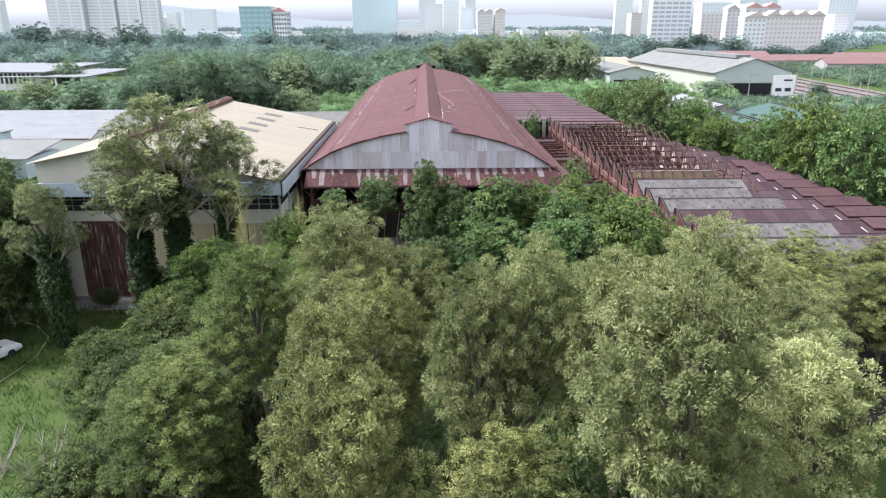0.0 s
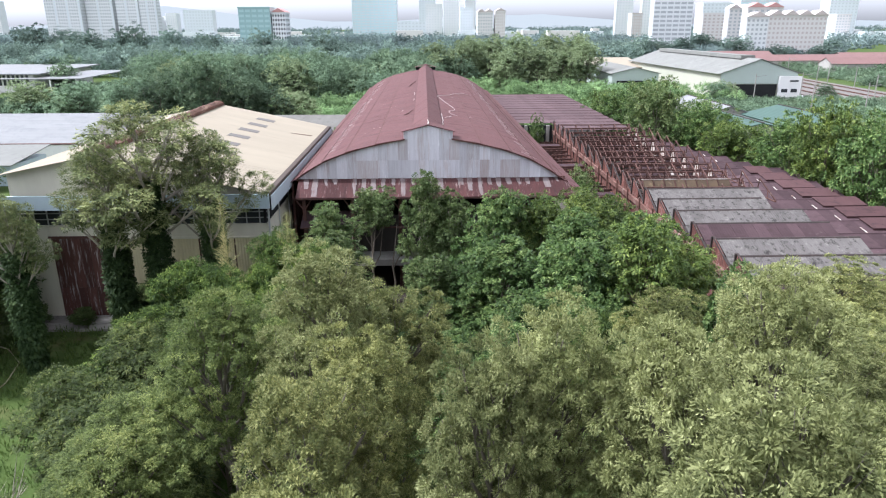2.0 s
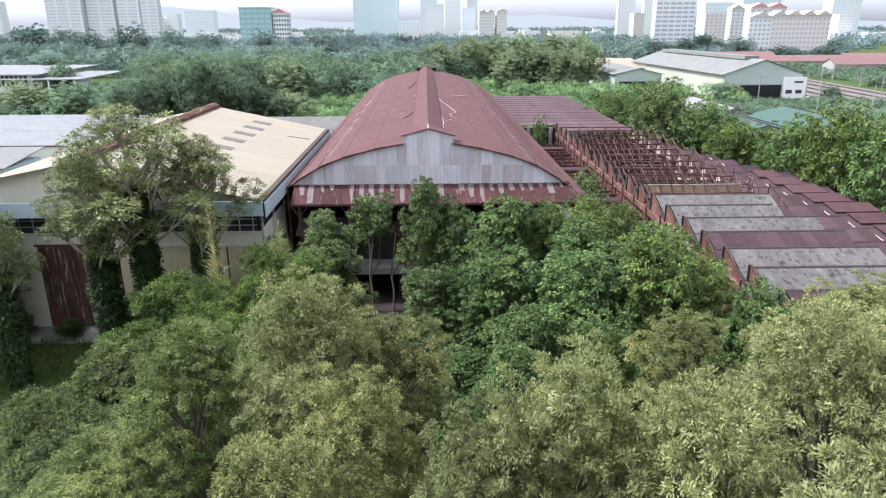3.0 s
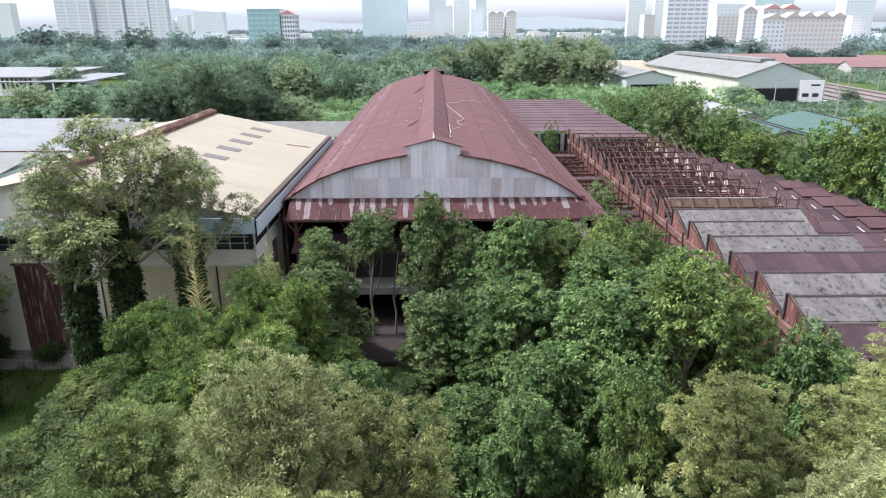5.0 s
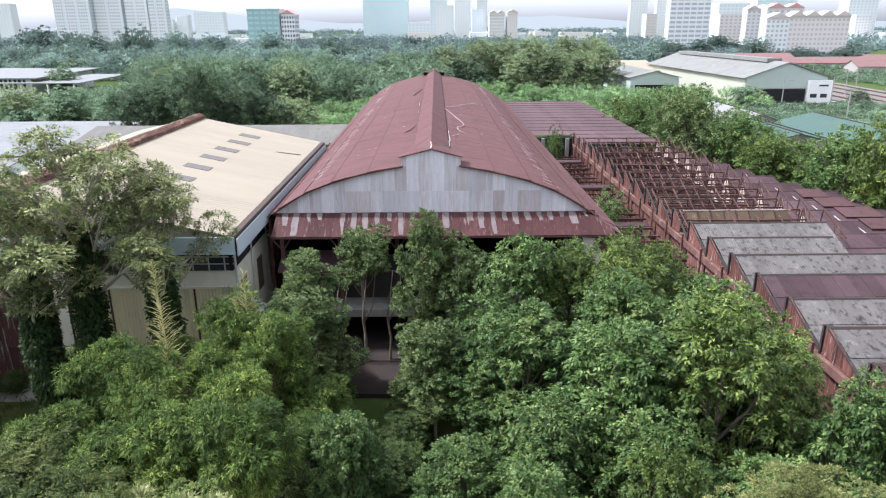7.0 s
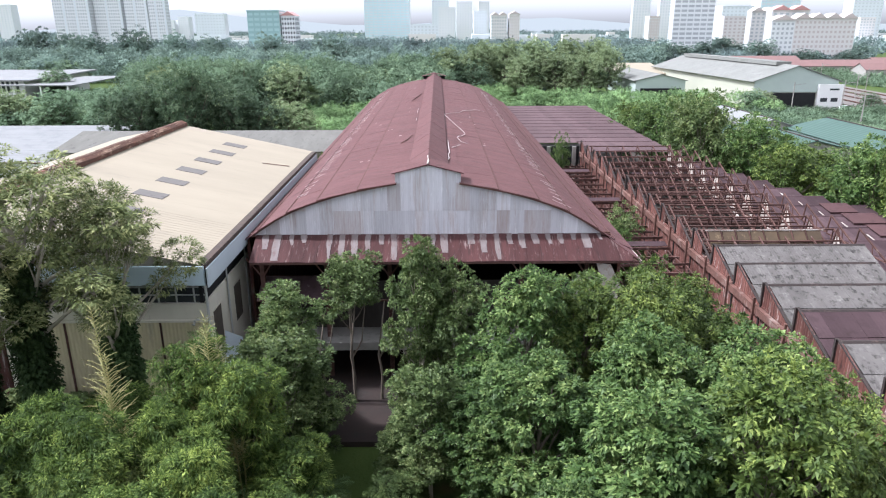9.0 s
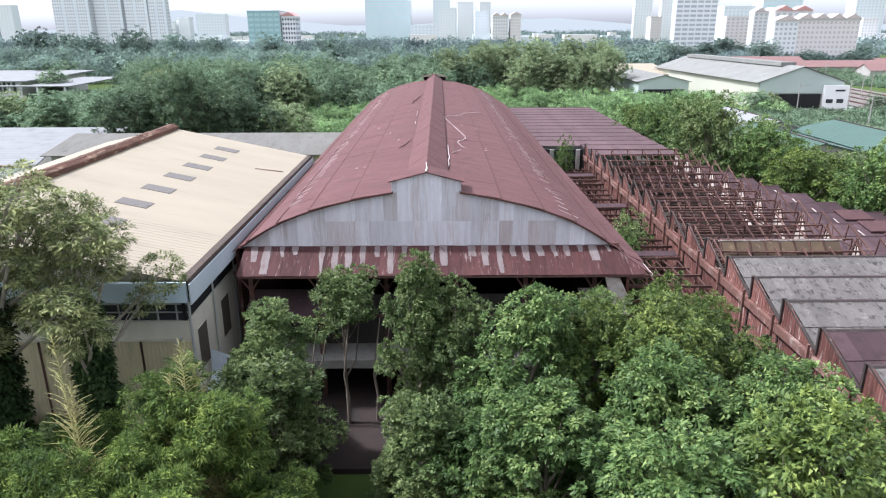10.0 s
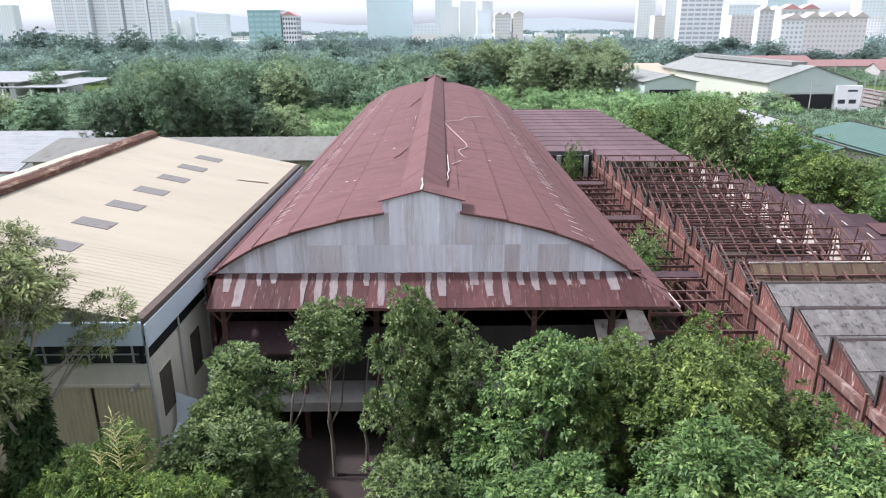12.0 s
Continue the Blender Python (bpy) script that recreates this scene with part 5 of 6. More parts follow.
slender = [tree("slender_tree", 47, 10, 2.0, 6.6, LEAF_DARK, BARK, 210, 44, 0.17, 0.11, "slender tree with bare trunk before the dark shed", droop=0.2, lobe_n=11, clump_r=0.27, trunk_r=0.09, corners=3, lo=0.26, hi=0.46)]
plant(slender, 10, 2.0, [(-4.2, 57.0, 10.0, 2.0)], 4)
bamboo = [tree("bamboo_clump", 51 + i, 9, 1.8, 5.8, LEAF_BAMBOO, BARE, 220, 56, 0.2, 0.055, "arching bamboo clump with feathery green leaves", droop=0.55, lobe_n=11, clump_r=0.28, trunk_r=0.05, corners=3, lo=0.26, hi=0.42, flat=0.9) for i in range(3)]
plant(bamboo, 9, 1.8, [
    (-14.4, 42.0, 9.2, 1.8), (-12.6, 41.2, 9.3, 1.7), (-11.2, 39.2, 8.6, 1.7), (-8.4, 41.2, 8.4, 1.6), (-7.4, 44.4, 9.6, 1.9), (-9.4, 45.2, 10.0, 1.8), (-9.9, 42.6, 8.8, 1.6),
    (-13.2, 46.4, 7.0, 2.0), (-5.9, 34.8, 10.2, 1.8), (-7.3, 38.0, 9.6, 1.7), (-9.4, 36.8, 8.8, 1.7), (-12.6, 37.4, 7.4, 1.8), (-15.4, 39.0, 7.6, 1.8), (-5.4, 43.6, 6.4, 1.8), (-5.2, 39.4, 6.6, 1.6), (-16.8, 37.0, 6.0, 1.9)], 4)
feather = [tree("feathery_tree", 57 + i, 9, 2.8, 1.0, LEAF_FEATHER, BARK, 400, 66, 0.17, 0.065, "low feathery dark green tree at the lawn", droop=0.55, lobe_n=17, clump_r=0.32, trunk_r=0.1, corners=3, lo=0.28, hi=0.44) for i in range(3)]
plant(feather, 9, 2.8, [
    (-15.0, 36.6, 7.8, 3.2), (-11.4, 40.5, 7.6, 2.5), (-16.5, 32.5, 7.4, 3.0), (-12.3, 28.0, 9.0, 3.2), (-14.0, 23.5, 6.4, 2.8), (-10.4, 25.0, 10.0, 2.9), (-11.5, 34.0, 8.0, 3.0), (-10.2, 18.5, 6.0, 2.6), (-11.0, 13.5, 5.2, 2.4), (-8.8, 30.0, 9.8, 2.6)], 14)

# tall gum trees before the cream hall, their trunks wrapped in ivy
gum = [tree("gum_tree", 61 + i, 17, 3.4, 10.5, LEAF_GUM, BARK_PALE, 400, 60, 0.19, 0.075, "tall airy gum tree with ivy-wrapped trunk", droop=0.45, lobe_n=19, clump_r=0.34, trunk_r=0.2, flat=0.9, inner=0, corners=3, lo=0.17, hi=0.32) for i in range(2)]
GUMS = [(-18.5, 49.0, 17.8, 5.0), (-15.0, 50.4, 15.6, 3.7), (-21.2, 48.6, 14.8, 4.2), (-26.6, 46.2, 12.2, 2.2)]
plant(gum, 17, 3.4, GUMS, 5)
for i, (x, y, h, r) in enumerate(GUMS):
    rs = np.random.RandomState(70 + i)
    m = 420
    zz = rs.uniform(0.2, h * 0.7, m)
    a = rs.uniform(0, 6.28, m)
    rad = 0.25 + 0.42 * np.sin(np.clip(zz / (h * 0.7), 0, 1) * 2.9) * rs.uniform(0.4, 1.1, m)
    cen = np.stack([x + rad * np.cos(a), y + rad * np.sin(a), zz], 1)
    me = leaves_mesh("ivy", cen, np.full(m, 0.42), 55, 0.2, 0.14, LEAF_IVY, rs, droop=0.9, middle=(x, y, h * 0.3))
    tagged(new("ivy", me), "dark ivy climbing a gum trunk", "ivy", "ivy on the trunks", kind="stuff")

# bare yellow bamboo shoots
def shoot(x, y, h, seed):
    rs = random.Random(seed)
    s = thing("bamboo_shoot", (x, y, 0), "bare yellow bamboo shoot with short side twigs", "bamboo", "bare bamboo shoots")
    lean_x, lean_y = rs.uniform(-0.6, 0.6), rs.uniform(-0.4, 0.4)
    def at(f):
        return (x + lean_x * f * f, y + lean_y * f * f, h * f)
    part("stem", Geo().tube([at(f / 8) for f in range(9)], [0.05 * (1.05 - f / 8) + 0.008 for f in range(9)], 6), BARE, s)
    tw = Geo()
    turn = rs.uniform(-0.3, 0.3)
    for k in range(110):
        f = 0.36 + 0.63 * k / 110
        px, py, pz = at(f)
        L = (1.5 - 1.2 * (f - 0.36) / 0.63) * rs.uniform(0.6, 1.15)
        a = turn + (math.pi if k % 2 else 0) + rs.uniform(-1.0, 1.0)
        tw.tube([(px, py, pz), (px + L * 0.5 * math.cos(a), py + L * 0.5 * math.sin(a), pz + L * 0.42), (px + L * math.cos(a), py + L * math.sin(a), pz + L * 0.62)], [0.02, 0.014, 0.006], 4)
    part("twig_spray", tw, BARE, s)


for i, (x, y, h) in enumerate(((-11.7, 42.8, 12.9), (-8.6, 45.0, 11.6), (-8.1, 45.8, 10.2), (-12.3, 43.6, 10.4), (-9.3, 44.4, 10.4))):
    shoot(x, y, h, 80 + i)

# thin trunks standing in the gap before the hall
for i, (x, y, h) in enumerate(((-4.3, 57.2, 7.5), (-2.6, 57.4, 7.0), (-6.2, 57.0, 6.4))):
    rs = random.Random(90 + i)
    tt = thing("sapling", (x, y, 0), "thin bare forked sapling trunk", "sapling", "saplings")
    part("trunk", Geo().tube([(x, y, 0), (x + 0.1, y, 2.0), (x - 0.1, y, 3.4), (x + 0.35, y, h)], [0.1, 0.08, 0.07, 0.03], 7).tube([(x - 0.05, y, 3.2), (x + 0.6, y + 0.1, 4.4), (x + 0.95, y, h)], [0.06, 0.045, 0.02], 6), BARK, tt, smooth=True)

# a young palm on the shaded ground
PALM_LEAF = leaf("palm_leaf", (0.05, 0.085, 0.03), (0.09, 0.14, 0.05), (0.17, 0.22, 0.09))


def young_palm(x, y, h, seed):
    """Arching fronds, each a midrib with narrow leaflets on both sides."""
    rs = random.Random(seed)
    pl = thing("young_palm", (x, y, 0), "palm with arching green fronds on open ground", "palm", "young palms")
    part("stem", Geo().tube([(x, y, 0), (x, y, h * 0.45)], [0.09, 0.06], 7), BARK, pl, smooth=True)
    for k in range(9):
        a, L = k * 2.4 + rs.uniform(-0.2, 0.2), h * rs.uniform(0.7, 1.0)
        ca, sa = math.cos(a), math.sin(a)
        fr = Geo()
        for q in range(16):
            f = 0.15 + 0.85 * q / 15
            out, up = L * f * 0.85, h * 0.45 + L * (0.75 * f - 0.62 * f * f)
            px, py = x + out * ca, y + out * sa
            ln = 0.5 * math.sin(math.pi * min(1, f * 0.9 + 0.08)) + 0.06
            for sd in (-1, 1):
                tx, ty = px + ln * (0.6 * ca - sd * 0.8 * sa), py + ln * (0.6 * sa + sd * 0.8 * ca)
                fr.add([(px, py, up), (px + 0.06 * ca, py + 0.06 * sa, up + 0.01), (tx, ty, up - 0.18 * ln)], [(0, 1, 2)])
        fr.tube([(x + L * f * 0.85 * ca, y + L * f * 0.85 * sa, h * 0.45 + L * (0.75 * f - 0.62 * f * f) - 0.01) for f in (0, 0.25, 0.5, 0.75, 1.0)], [0.025, 0.02, 0.016, 0.01, 0.004], 5)
        part("frond", fr, PALM_LEAF, pl)


young_palm(-4.7, 47.4, 1.9, 3)
young_palm(-5.6, 46.2, 1.5, 4)
young_palm(124.5, 221.0, 7.0, 5)

# bare shrubs on the lawn
for i, (x, y, h) in enumerate(((-19.5, 29.5, 3.6), (-21.5, 28.0, 3.2), (-18.0, 27.0, 3.0), (-22.5, 31.0, 2.8))):
    rs = random.Random(95 + i)
    sh = thing("bare_shrub", (x, y, 0), "leafless grey twiggy shrub on the lawn", "shrub", "bare shrubs")
    gs = Geo()
    for k in range(9):
        a, L = rs.uniform(0, 6.28), h * rs.uniform(0.6, 1)
        m1 = (x + 0.3 * L * math.cos(a), y + 0.3 * L * math.sin(a), L * 0.55)
        gs.tube([(x, y, 0), m1, (x + 0.55 * L * math.cos(a + .2), y + 0.55 * L * math.sin(a + .2), L)], [0.05, 0.03, 0.006], 5)
        for j in range(4):
            b = a + rs.uniform(-1.2, 1.2)
            gs.tube([m1, (m1[0] + 0.6 * math.cos(b), m1[1] + 0.6 * math.sin(b), m1[2] + rs.uniform(0.4, 1.0))], [0.018, 0.005], 4)
    part("twig_spray", gs, BARK_PALE, sh)

# trees beside and behind the halls
mid_kinds = [tree("woodland_tree", 101 + i, 11, 5.0, 2.0, (LEAF_BROAD, LEAF_LIME, LEAF_DARK, LEAF_BROAD)[i], BARK, 250, 44, 0.34, 0.22, "spreading woodland tree with full green crown", droop=0.35, lobe_n=15, clump_r=0.62, trunk_r=0.22, corners=3) for i in range(4)]
MID = [(46, 70.5, 13.3, 4.4), (46, 80, 13.6, 4.3), (52, 78, 13.0, 5), (47, 89, 11.5, 4.4), (52, 95, 9.5, 5), (46, 101, 8.5, 4.5), (37.2, 113, 13.6, 4.8), (39, 122, 13, 5.5), (43.5, 108, 11, 4.5), (42, 98, 9.5, 4.0), (46, 117, 10, 5), (37, 134, 10.5, 5.2), (43, 142, 10.5, 5.4), (38.5, 150, 9, 4.5),
       (54, 106, 7.5, 4.6), (56, 72, 12.5, 6), (55, 88, 11, 5), (61, 86, 10.5, 5), (60, 99, 7, 5), (50, 128, 7.4, 4.6), (-70, 104, 4.5, 2.6), (-63, 101, 3.6, 2.4),
       (66, 120, 4.6, 4), (54, 61, 10, 5), (50, 60, 8.5, 4.5), (64, 112, 5, 4), (17.2, 77, 7.3, 2.3), (16.5, 74.5, 6.2, 1.4), (17.0, 107, 9.0, 1.3), (-11.8, 91.5, 9.4, 1.9)]
plant(mid_kinds, 11, 5.0, MID, 6)
big = [tree("large_tree", 131, 15, 7.5, 1.5, LEAF_BIG, BARK, 420, 45, 0.5, 0.28, "large dark green tree behind the grey store", droop=0.3, lobe_n=18, clump_r=0.7, trunk_r=0.35, corners=3)]
plant(big, 15, 7.5, [(-46.0, 151, 16.0, 6.4), (-57, 153, 11.6, 5.6), (-37.5, 152, 11.2, 5.0), (-63, 182, 12, 6.5)], 16)
wr = random.Random(7)
spots = [(86, 205, 6, 4), (90, 209, 6, 4), (121, 209, 5, 3), (-35, 154, 10, 5), (-29, 158, 8.5, 5), (-75, 180, 9, 5.5), (-88, 181, 9, 6), (-100, 183, 9, 6)]
for i in range(110):
    y = 150 + 120 * wr.random() ** 1.3
    x = wr.uniform(-0.62 * y - 10, 0.34 * y + 10)
    if -140 < x < -57 and y < 180 or -62 < x < -12 and y < 150 or x > -48 and x < 54 and y < 205 or -10 < x < 54 and y < 262 or x > 55 and y > 140 and x > 0.3 * y or x > 40 and y < 262 or x < -0.42 * y and 184 < y < 256:
        continue
    spots.append((x, y, wr.uniform(8.5, 14), wr.uniform(4.5, 7)))
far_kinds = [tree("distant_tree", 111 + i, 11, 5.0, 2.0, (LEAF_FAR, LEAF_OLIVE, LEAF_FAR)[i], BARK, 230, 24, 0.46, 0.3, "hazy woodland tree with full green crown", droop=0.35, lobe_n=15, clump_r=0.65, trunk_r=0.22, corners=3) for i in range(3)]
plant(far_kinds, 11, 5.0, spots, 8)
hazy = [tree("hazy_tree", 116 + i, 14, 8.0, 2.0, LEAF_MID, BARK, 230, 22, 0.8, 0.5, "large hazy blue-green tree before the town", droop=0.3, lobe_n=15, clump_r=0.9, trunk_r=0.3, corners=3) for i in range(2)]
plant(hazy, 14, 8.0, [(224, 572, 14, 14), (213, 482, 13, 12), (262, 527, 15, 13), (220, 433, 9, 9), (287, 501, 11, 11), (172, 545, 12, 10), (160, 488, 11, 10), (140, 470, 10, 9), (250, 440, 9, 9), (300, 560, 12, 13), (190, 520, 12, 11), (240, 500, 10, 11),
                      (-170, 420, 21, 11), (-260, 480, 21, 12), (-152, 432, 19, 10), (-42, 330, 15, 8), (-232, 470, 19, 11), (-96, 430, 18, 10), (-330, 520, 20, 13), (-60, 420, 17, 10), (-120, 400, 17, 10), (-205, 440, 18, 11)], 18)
olive = [tree("tall_tree", 121 + i, 18, 7.0, 3.0, LEAF_OLIVE, BARK, 330, 34, 0.55, 0.32, "tall olive green tree above the woodland", droop=0.3, lobe_n=16, clump_r=0.75, trunk_r=0.3, corners=3) for i in range(2)]
plant(olive, 18, 7.0, [(4, 272, 16, 7), (15, 268, 17.5, 7), (26, 275, 18, 7.5), (37, 268, 18.5, 7.5), (48, 272, 19, 8), (57, 272, 18, 7.5), (60.5, 262, 16.5, 5.5), (42, 260, 14, 7), (30, 258, 13, 6.5), (50, 256, 14, 6.5),(20, 285, 17, 7.5), (2, 262, 12, 6)], 9)


def wood(name, count, y0, y1, clumps, per, leaf_l, material, seed, label, hmin, hmax, left=-0.68, right=0.66, keep=None, rmin=4.5, rmax=8.5, cap=None):
    """A far wood: many domed, lumpy crowns of leaf clumps over lower growth, in one mesh."""
    rs = np.random.RandomState(seed)
    cen, siz, hub, grow = [], [], [], []
    for i in range(count):
        y = y0 + (y1 - y0) * rs.random() ** 0.9
        x = rs.uniform(left * y, right * y)
        if keep and not keep(x, y):
            continue
        h, r = rs.uniform(hmin, hmax), rs.uniform(rmin, rmax)
        if cap:
            h = min(h, cap(x, y))
        flat = rs.uniform(0.55, 0.9)          # some crowns are tall, some spread like umbrellas
        for j in range(5):
            lx, ly = (x, y) if j == 0 else (x + r * 0.6 * math.cos(j * 1.6 + i), y + r * 0.6 * math.sin(j * 1.6 + i))
            lr = r * (0.6 if j == 0 else rs.uniform(0.36, 0.55))
            lz = h - lr * flat if j == 0 else h * rs.uniform(0.62, 0.86) - lr * flat * 0.5
            m = clumps // 5
            d = rs.normal(size=(m, 3))
            d[:, 2] = np.abs(d[:, 2]) * 0.9 - 0.25
            d[:, 1] -= 0.2
            d /= np.linalg.norm(d, axis=1)[:, None]
            cen.append(np.stack([lx + d[:, 0] * lr, ly + d[:, 1] * lr, lz + d[:, 2] * lr * flat], 1))
            siz.append(rs.uniform(0.6, 1.2, m) * leaf_l)
            hub.append(np.tile([lx, ly, lz - lr * 0.4], (m, 1)))
            grow.append(np.ones(m))
            q = max(2, m // 4)               # shaded leafage inside and below
            e = rs.normal(size=(q, 3)) * lr * 0.35
            cen.append(np.stack([lx + e[:, 0], ly + e[:, 1], np.maximum(0.4, (lz - lr * 0.5) * rs.random(q))], 1))
            siz.append(np.full(q, leaf_l * 1.2))
            hub.append(np.tile([lx, ly + 2, -2.0], (q, 1)))
            grow.append(np.full(q, 1.5))
    me = leaves_mesh(name, np.concatenate(cen), np.concatenate(siz), per, leaf_l, leaf_l * 0.7, material, rs, droop=0.15, out_bias=0.05, mids=np.concatenate(hub), up=0.2, scatter=0.2, grow=np.concatenate(grow), face=1.9, corners=3)
    return tagged(new(name, me), label, "woodland", kind="stuff")


def sight_cap(x, y):
    """Lower growth before the striped depot, which stays in sight."""
    return 4.0 if x < -0.40 * y and y < 262 else 99.0


def town_cap(x, y):
    """Lower growth before the town, whose blocks stand free."""
    return 6.0 if x > 0.28 * y else 99.0


def clear_of_buildings(x, y):
    if 88 < x and y < 330 and x > 0.3 * y - 20:
        return False
    if 56 < x < 100 and 140 < y < 330:
        return False
    if -136 < x < -56 and y < 180 or -62 < x < -8 and y < 152:
        return False
    return not (-222 < x < -108 and 250 < y < 304) and not (-215 < x < -120 and 200 < y < 256 and x < -0.45 * y)


def thin_right(x, y):
    if 0 < x < 58 and y < 262 or -48 < x < -13 and y < 205:
        return False
    return clear_of_buildings(x, y) and not (x > 0.27 * y + 10 and y < 460)


def scrub_spot(x, y):
    return (-48 < x < -13 and 146 < y < 205) or (2 < x < 54 and y > 161) or (54 <= x < 90 and 200 < y < 247)


wood("scrub", 620, 146, 262, 60, 14, 0.42, LEAF_SCRUB, 199, "low bright green scrub behind the sheds", 3, 5.5, keep=scrub_spot, rmin=2.5, rmax=4.5)
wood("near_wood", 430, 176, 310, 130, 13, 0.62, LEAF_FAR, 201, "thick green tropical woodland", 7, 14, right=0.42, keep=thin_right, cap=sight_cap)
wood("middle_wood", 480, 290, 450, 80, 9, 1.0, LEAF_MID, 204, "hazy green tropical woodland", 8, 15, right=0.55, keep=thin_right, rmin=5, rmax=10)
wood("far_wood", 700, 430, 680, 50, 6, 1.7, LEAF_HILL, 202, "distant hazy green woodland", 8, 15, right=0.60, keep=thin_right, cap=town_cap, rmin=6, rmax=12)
wood("horizon_wood", 700, 640, 1500, 25, 5, 2.6, LEAF_HILL, 203, "haze-paled woodland at the edge of town", 7, 13, rmin=8, rmax=15)
wood("last_wood", 400, 1500, 3300, 15, 4, 6.0, LEAF_HILL, 205, "haze-paled woodland on the horizon", 8, 13, rmin=20, rmax=35)

wood("yard_scrub", 520, 150, 206, 40, 10, 0.4, LEAF_FAR, 206, "low dull green scrub before the depot", 1.2, 3.2, left=0.36, right=0.74, rmin=1.6, rmax=3.2, keep=lambda x, y: y < 203 and (x > 92 or (y > 163 and (x < 64 or x > 77)) or (y > 188 and x > 60)))
wood("railway_scrub", 800, 240, 440, 34, 8, 0.6, LEAF_FAR, 207, "low dull green scrub beyond the railway", 1.5, 4.5, left=0.48, right=0.95, rmin=2.5, rmax=5.0, keep=lambda x, y: x > 164 and x > 156 + 0.1 * (y - 150))

# lawn grass in tufts
rs = np.random.RandomState(300)
n_t = 6500
gx, gy = rs.uniform(-44, -9, n_t), rs.uniform(16, 53, n_t)
cen = np.stack([gx, gy, np.full(n_t, 0.05)], 1)
me = leaves_mesh("lawn_grass", cen, np.full(n_t, 0.35), 7, 0.3, 0.05, GRASS, rs, droop=-0.9, out_bias=0.0, up=0.1)
tagged(new("lawn_grass", me), "rough tufted lawn grass", "grass", kind="stuff")

# garden hose across the lawn and a white saloon car
hose = part("garden_hose", Geo().tube([(-33.5, 51.0, 0.06), (-30.6, 49.6, 0.06), (-28.6, 47.4, 0.06), (-27.9, 44.6, 0.06), (-28.0, 42.4, 0.06), (-28.4, 40.0, 0.06), (-28.2, 38.0, 0.06)], [0.05] * 7, 6), mat("tan_hose", (0.36, 0.32, 0.2), (0.3, 0.27, 0.17), 2.0, 0.7), None, smooth=True)
tagged(hose, "tan hose lying in a curve on the lawn", "hose")


def saloon_car(x, y, turn, label, paint=CAR_PAINT):
    car = thing("car", (0, 0, 0), label, "car")
    sec = [(-2.1, 0.45, 0.75), (-2.05, 0.35, 0.95), (-1.3, 0.3, 1.0), (0.9, 0.3, 0.98), (1.9, 0.32, 0.85), (2.15, 0.4, 0.65)]
    gb = Geo()
    vs = []
    for sx, lo, hi in sec:
        wv = 0.82 if abs(sx) < 1.8 else 0.72
        vs += [(sx, -wv, lo), (sx, -wv - 0.03, (lo + hi) / 2), (sx, -wv + 0.06, hi), (sx, wv - 0.06, hi), (sx, wv + 0.03, (lo + hi) / 2), (sx, wv, lo)]
    fs = [tuple(range(5, -1, -1)), tuple(range(30, 36))]
    for i in range(5):
        for k in range(6):
            fs.append((i * 6 + k, i * 6 + (k + 1) % 6, (i + 1) * 6 + (k + 1) % 6, (i + 1) * 6 + k))
    gb.add(vs, fs)
    part("body", gb, paint, car)
    part("cabin_glass", Geo().hexa([(-1.5, -0.72, 0.97), (1.0, -0.72, 0.97), (1.0, 0.72, 0.97), (-1.5, 0.72, 0.97), (-0.95, -0.6, 1.37), (0.25, -0.6, 1.37), (0.25, 0.6, 1.37), (-0.95, 0.6, 1.37)]), WINDOW, car, "dark car windows")
    part("roof", Geo().box(-0.98, 0.28, -0.61, 0.61, 1.36, 1.41), paint, car)
    for s in (-1, 1):
        part("pillar", Geo().beam((-1.5, s * 0.71, 0.97), (-0.95, s * 0.6, 1.38), 0.08, 0.06).beam((1.0, s * 0.71, 0.97), (0.25, s * 0.6, 1.38), 0.08, 0.06).beam((-0.3, s * 0.72, 0.97), (-0.3, s * 0.61, 1.38), 0.08, 0.05), paint, car)
        part("headlight", Geo().box(2.0, 2.1, s * 0.5 - 0.15, s * 0.5 + 0.15, 0.6, 0.74), WINDOW, car)
        for wx in (-1.3, 1.3):
            part("wheel", Geo().tube([(wx, s * 0.6, 0.3), (wx, s * 0.84, 0.3)], [0.3, 0.3], 16), RUBBER, car)
    car.matrix_basis = pose(x, y, 0, 0, 0, turn)
    return car


saloon_car(-30.9, 43.6, 62, "white saloon car parked on the lawn")
saloon_car(117.0, 214.0, 20, "white saloon car parked before the depot")
saloon_car(113.2, 208.0, 75, "dark saloon car parked before the depot", mat("dark_car_paint", (0.03, 0.032, 0.036), (0.024, 0.026, 0.03), 1.0, 0.25, spec=0.5))


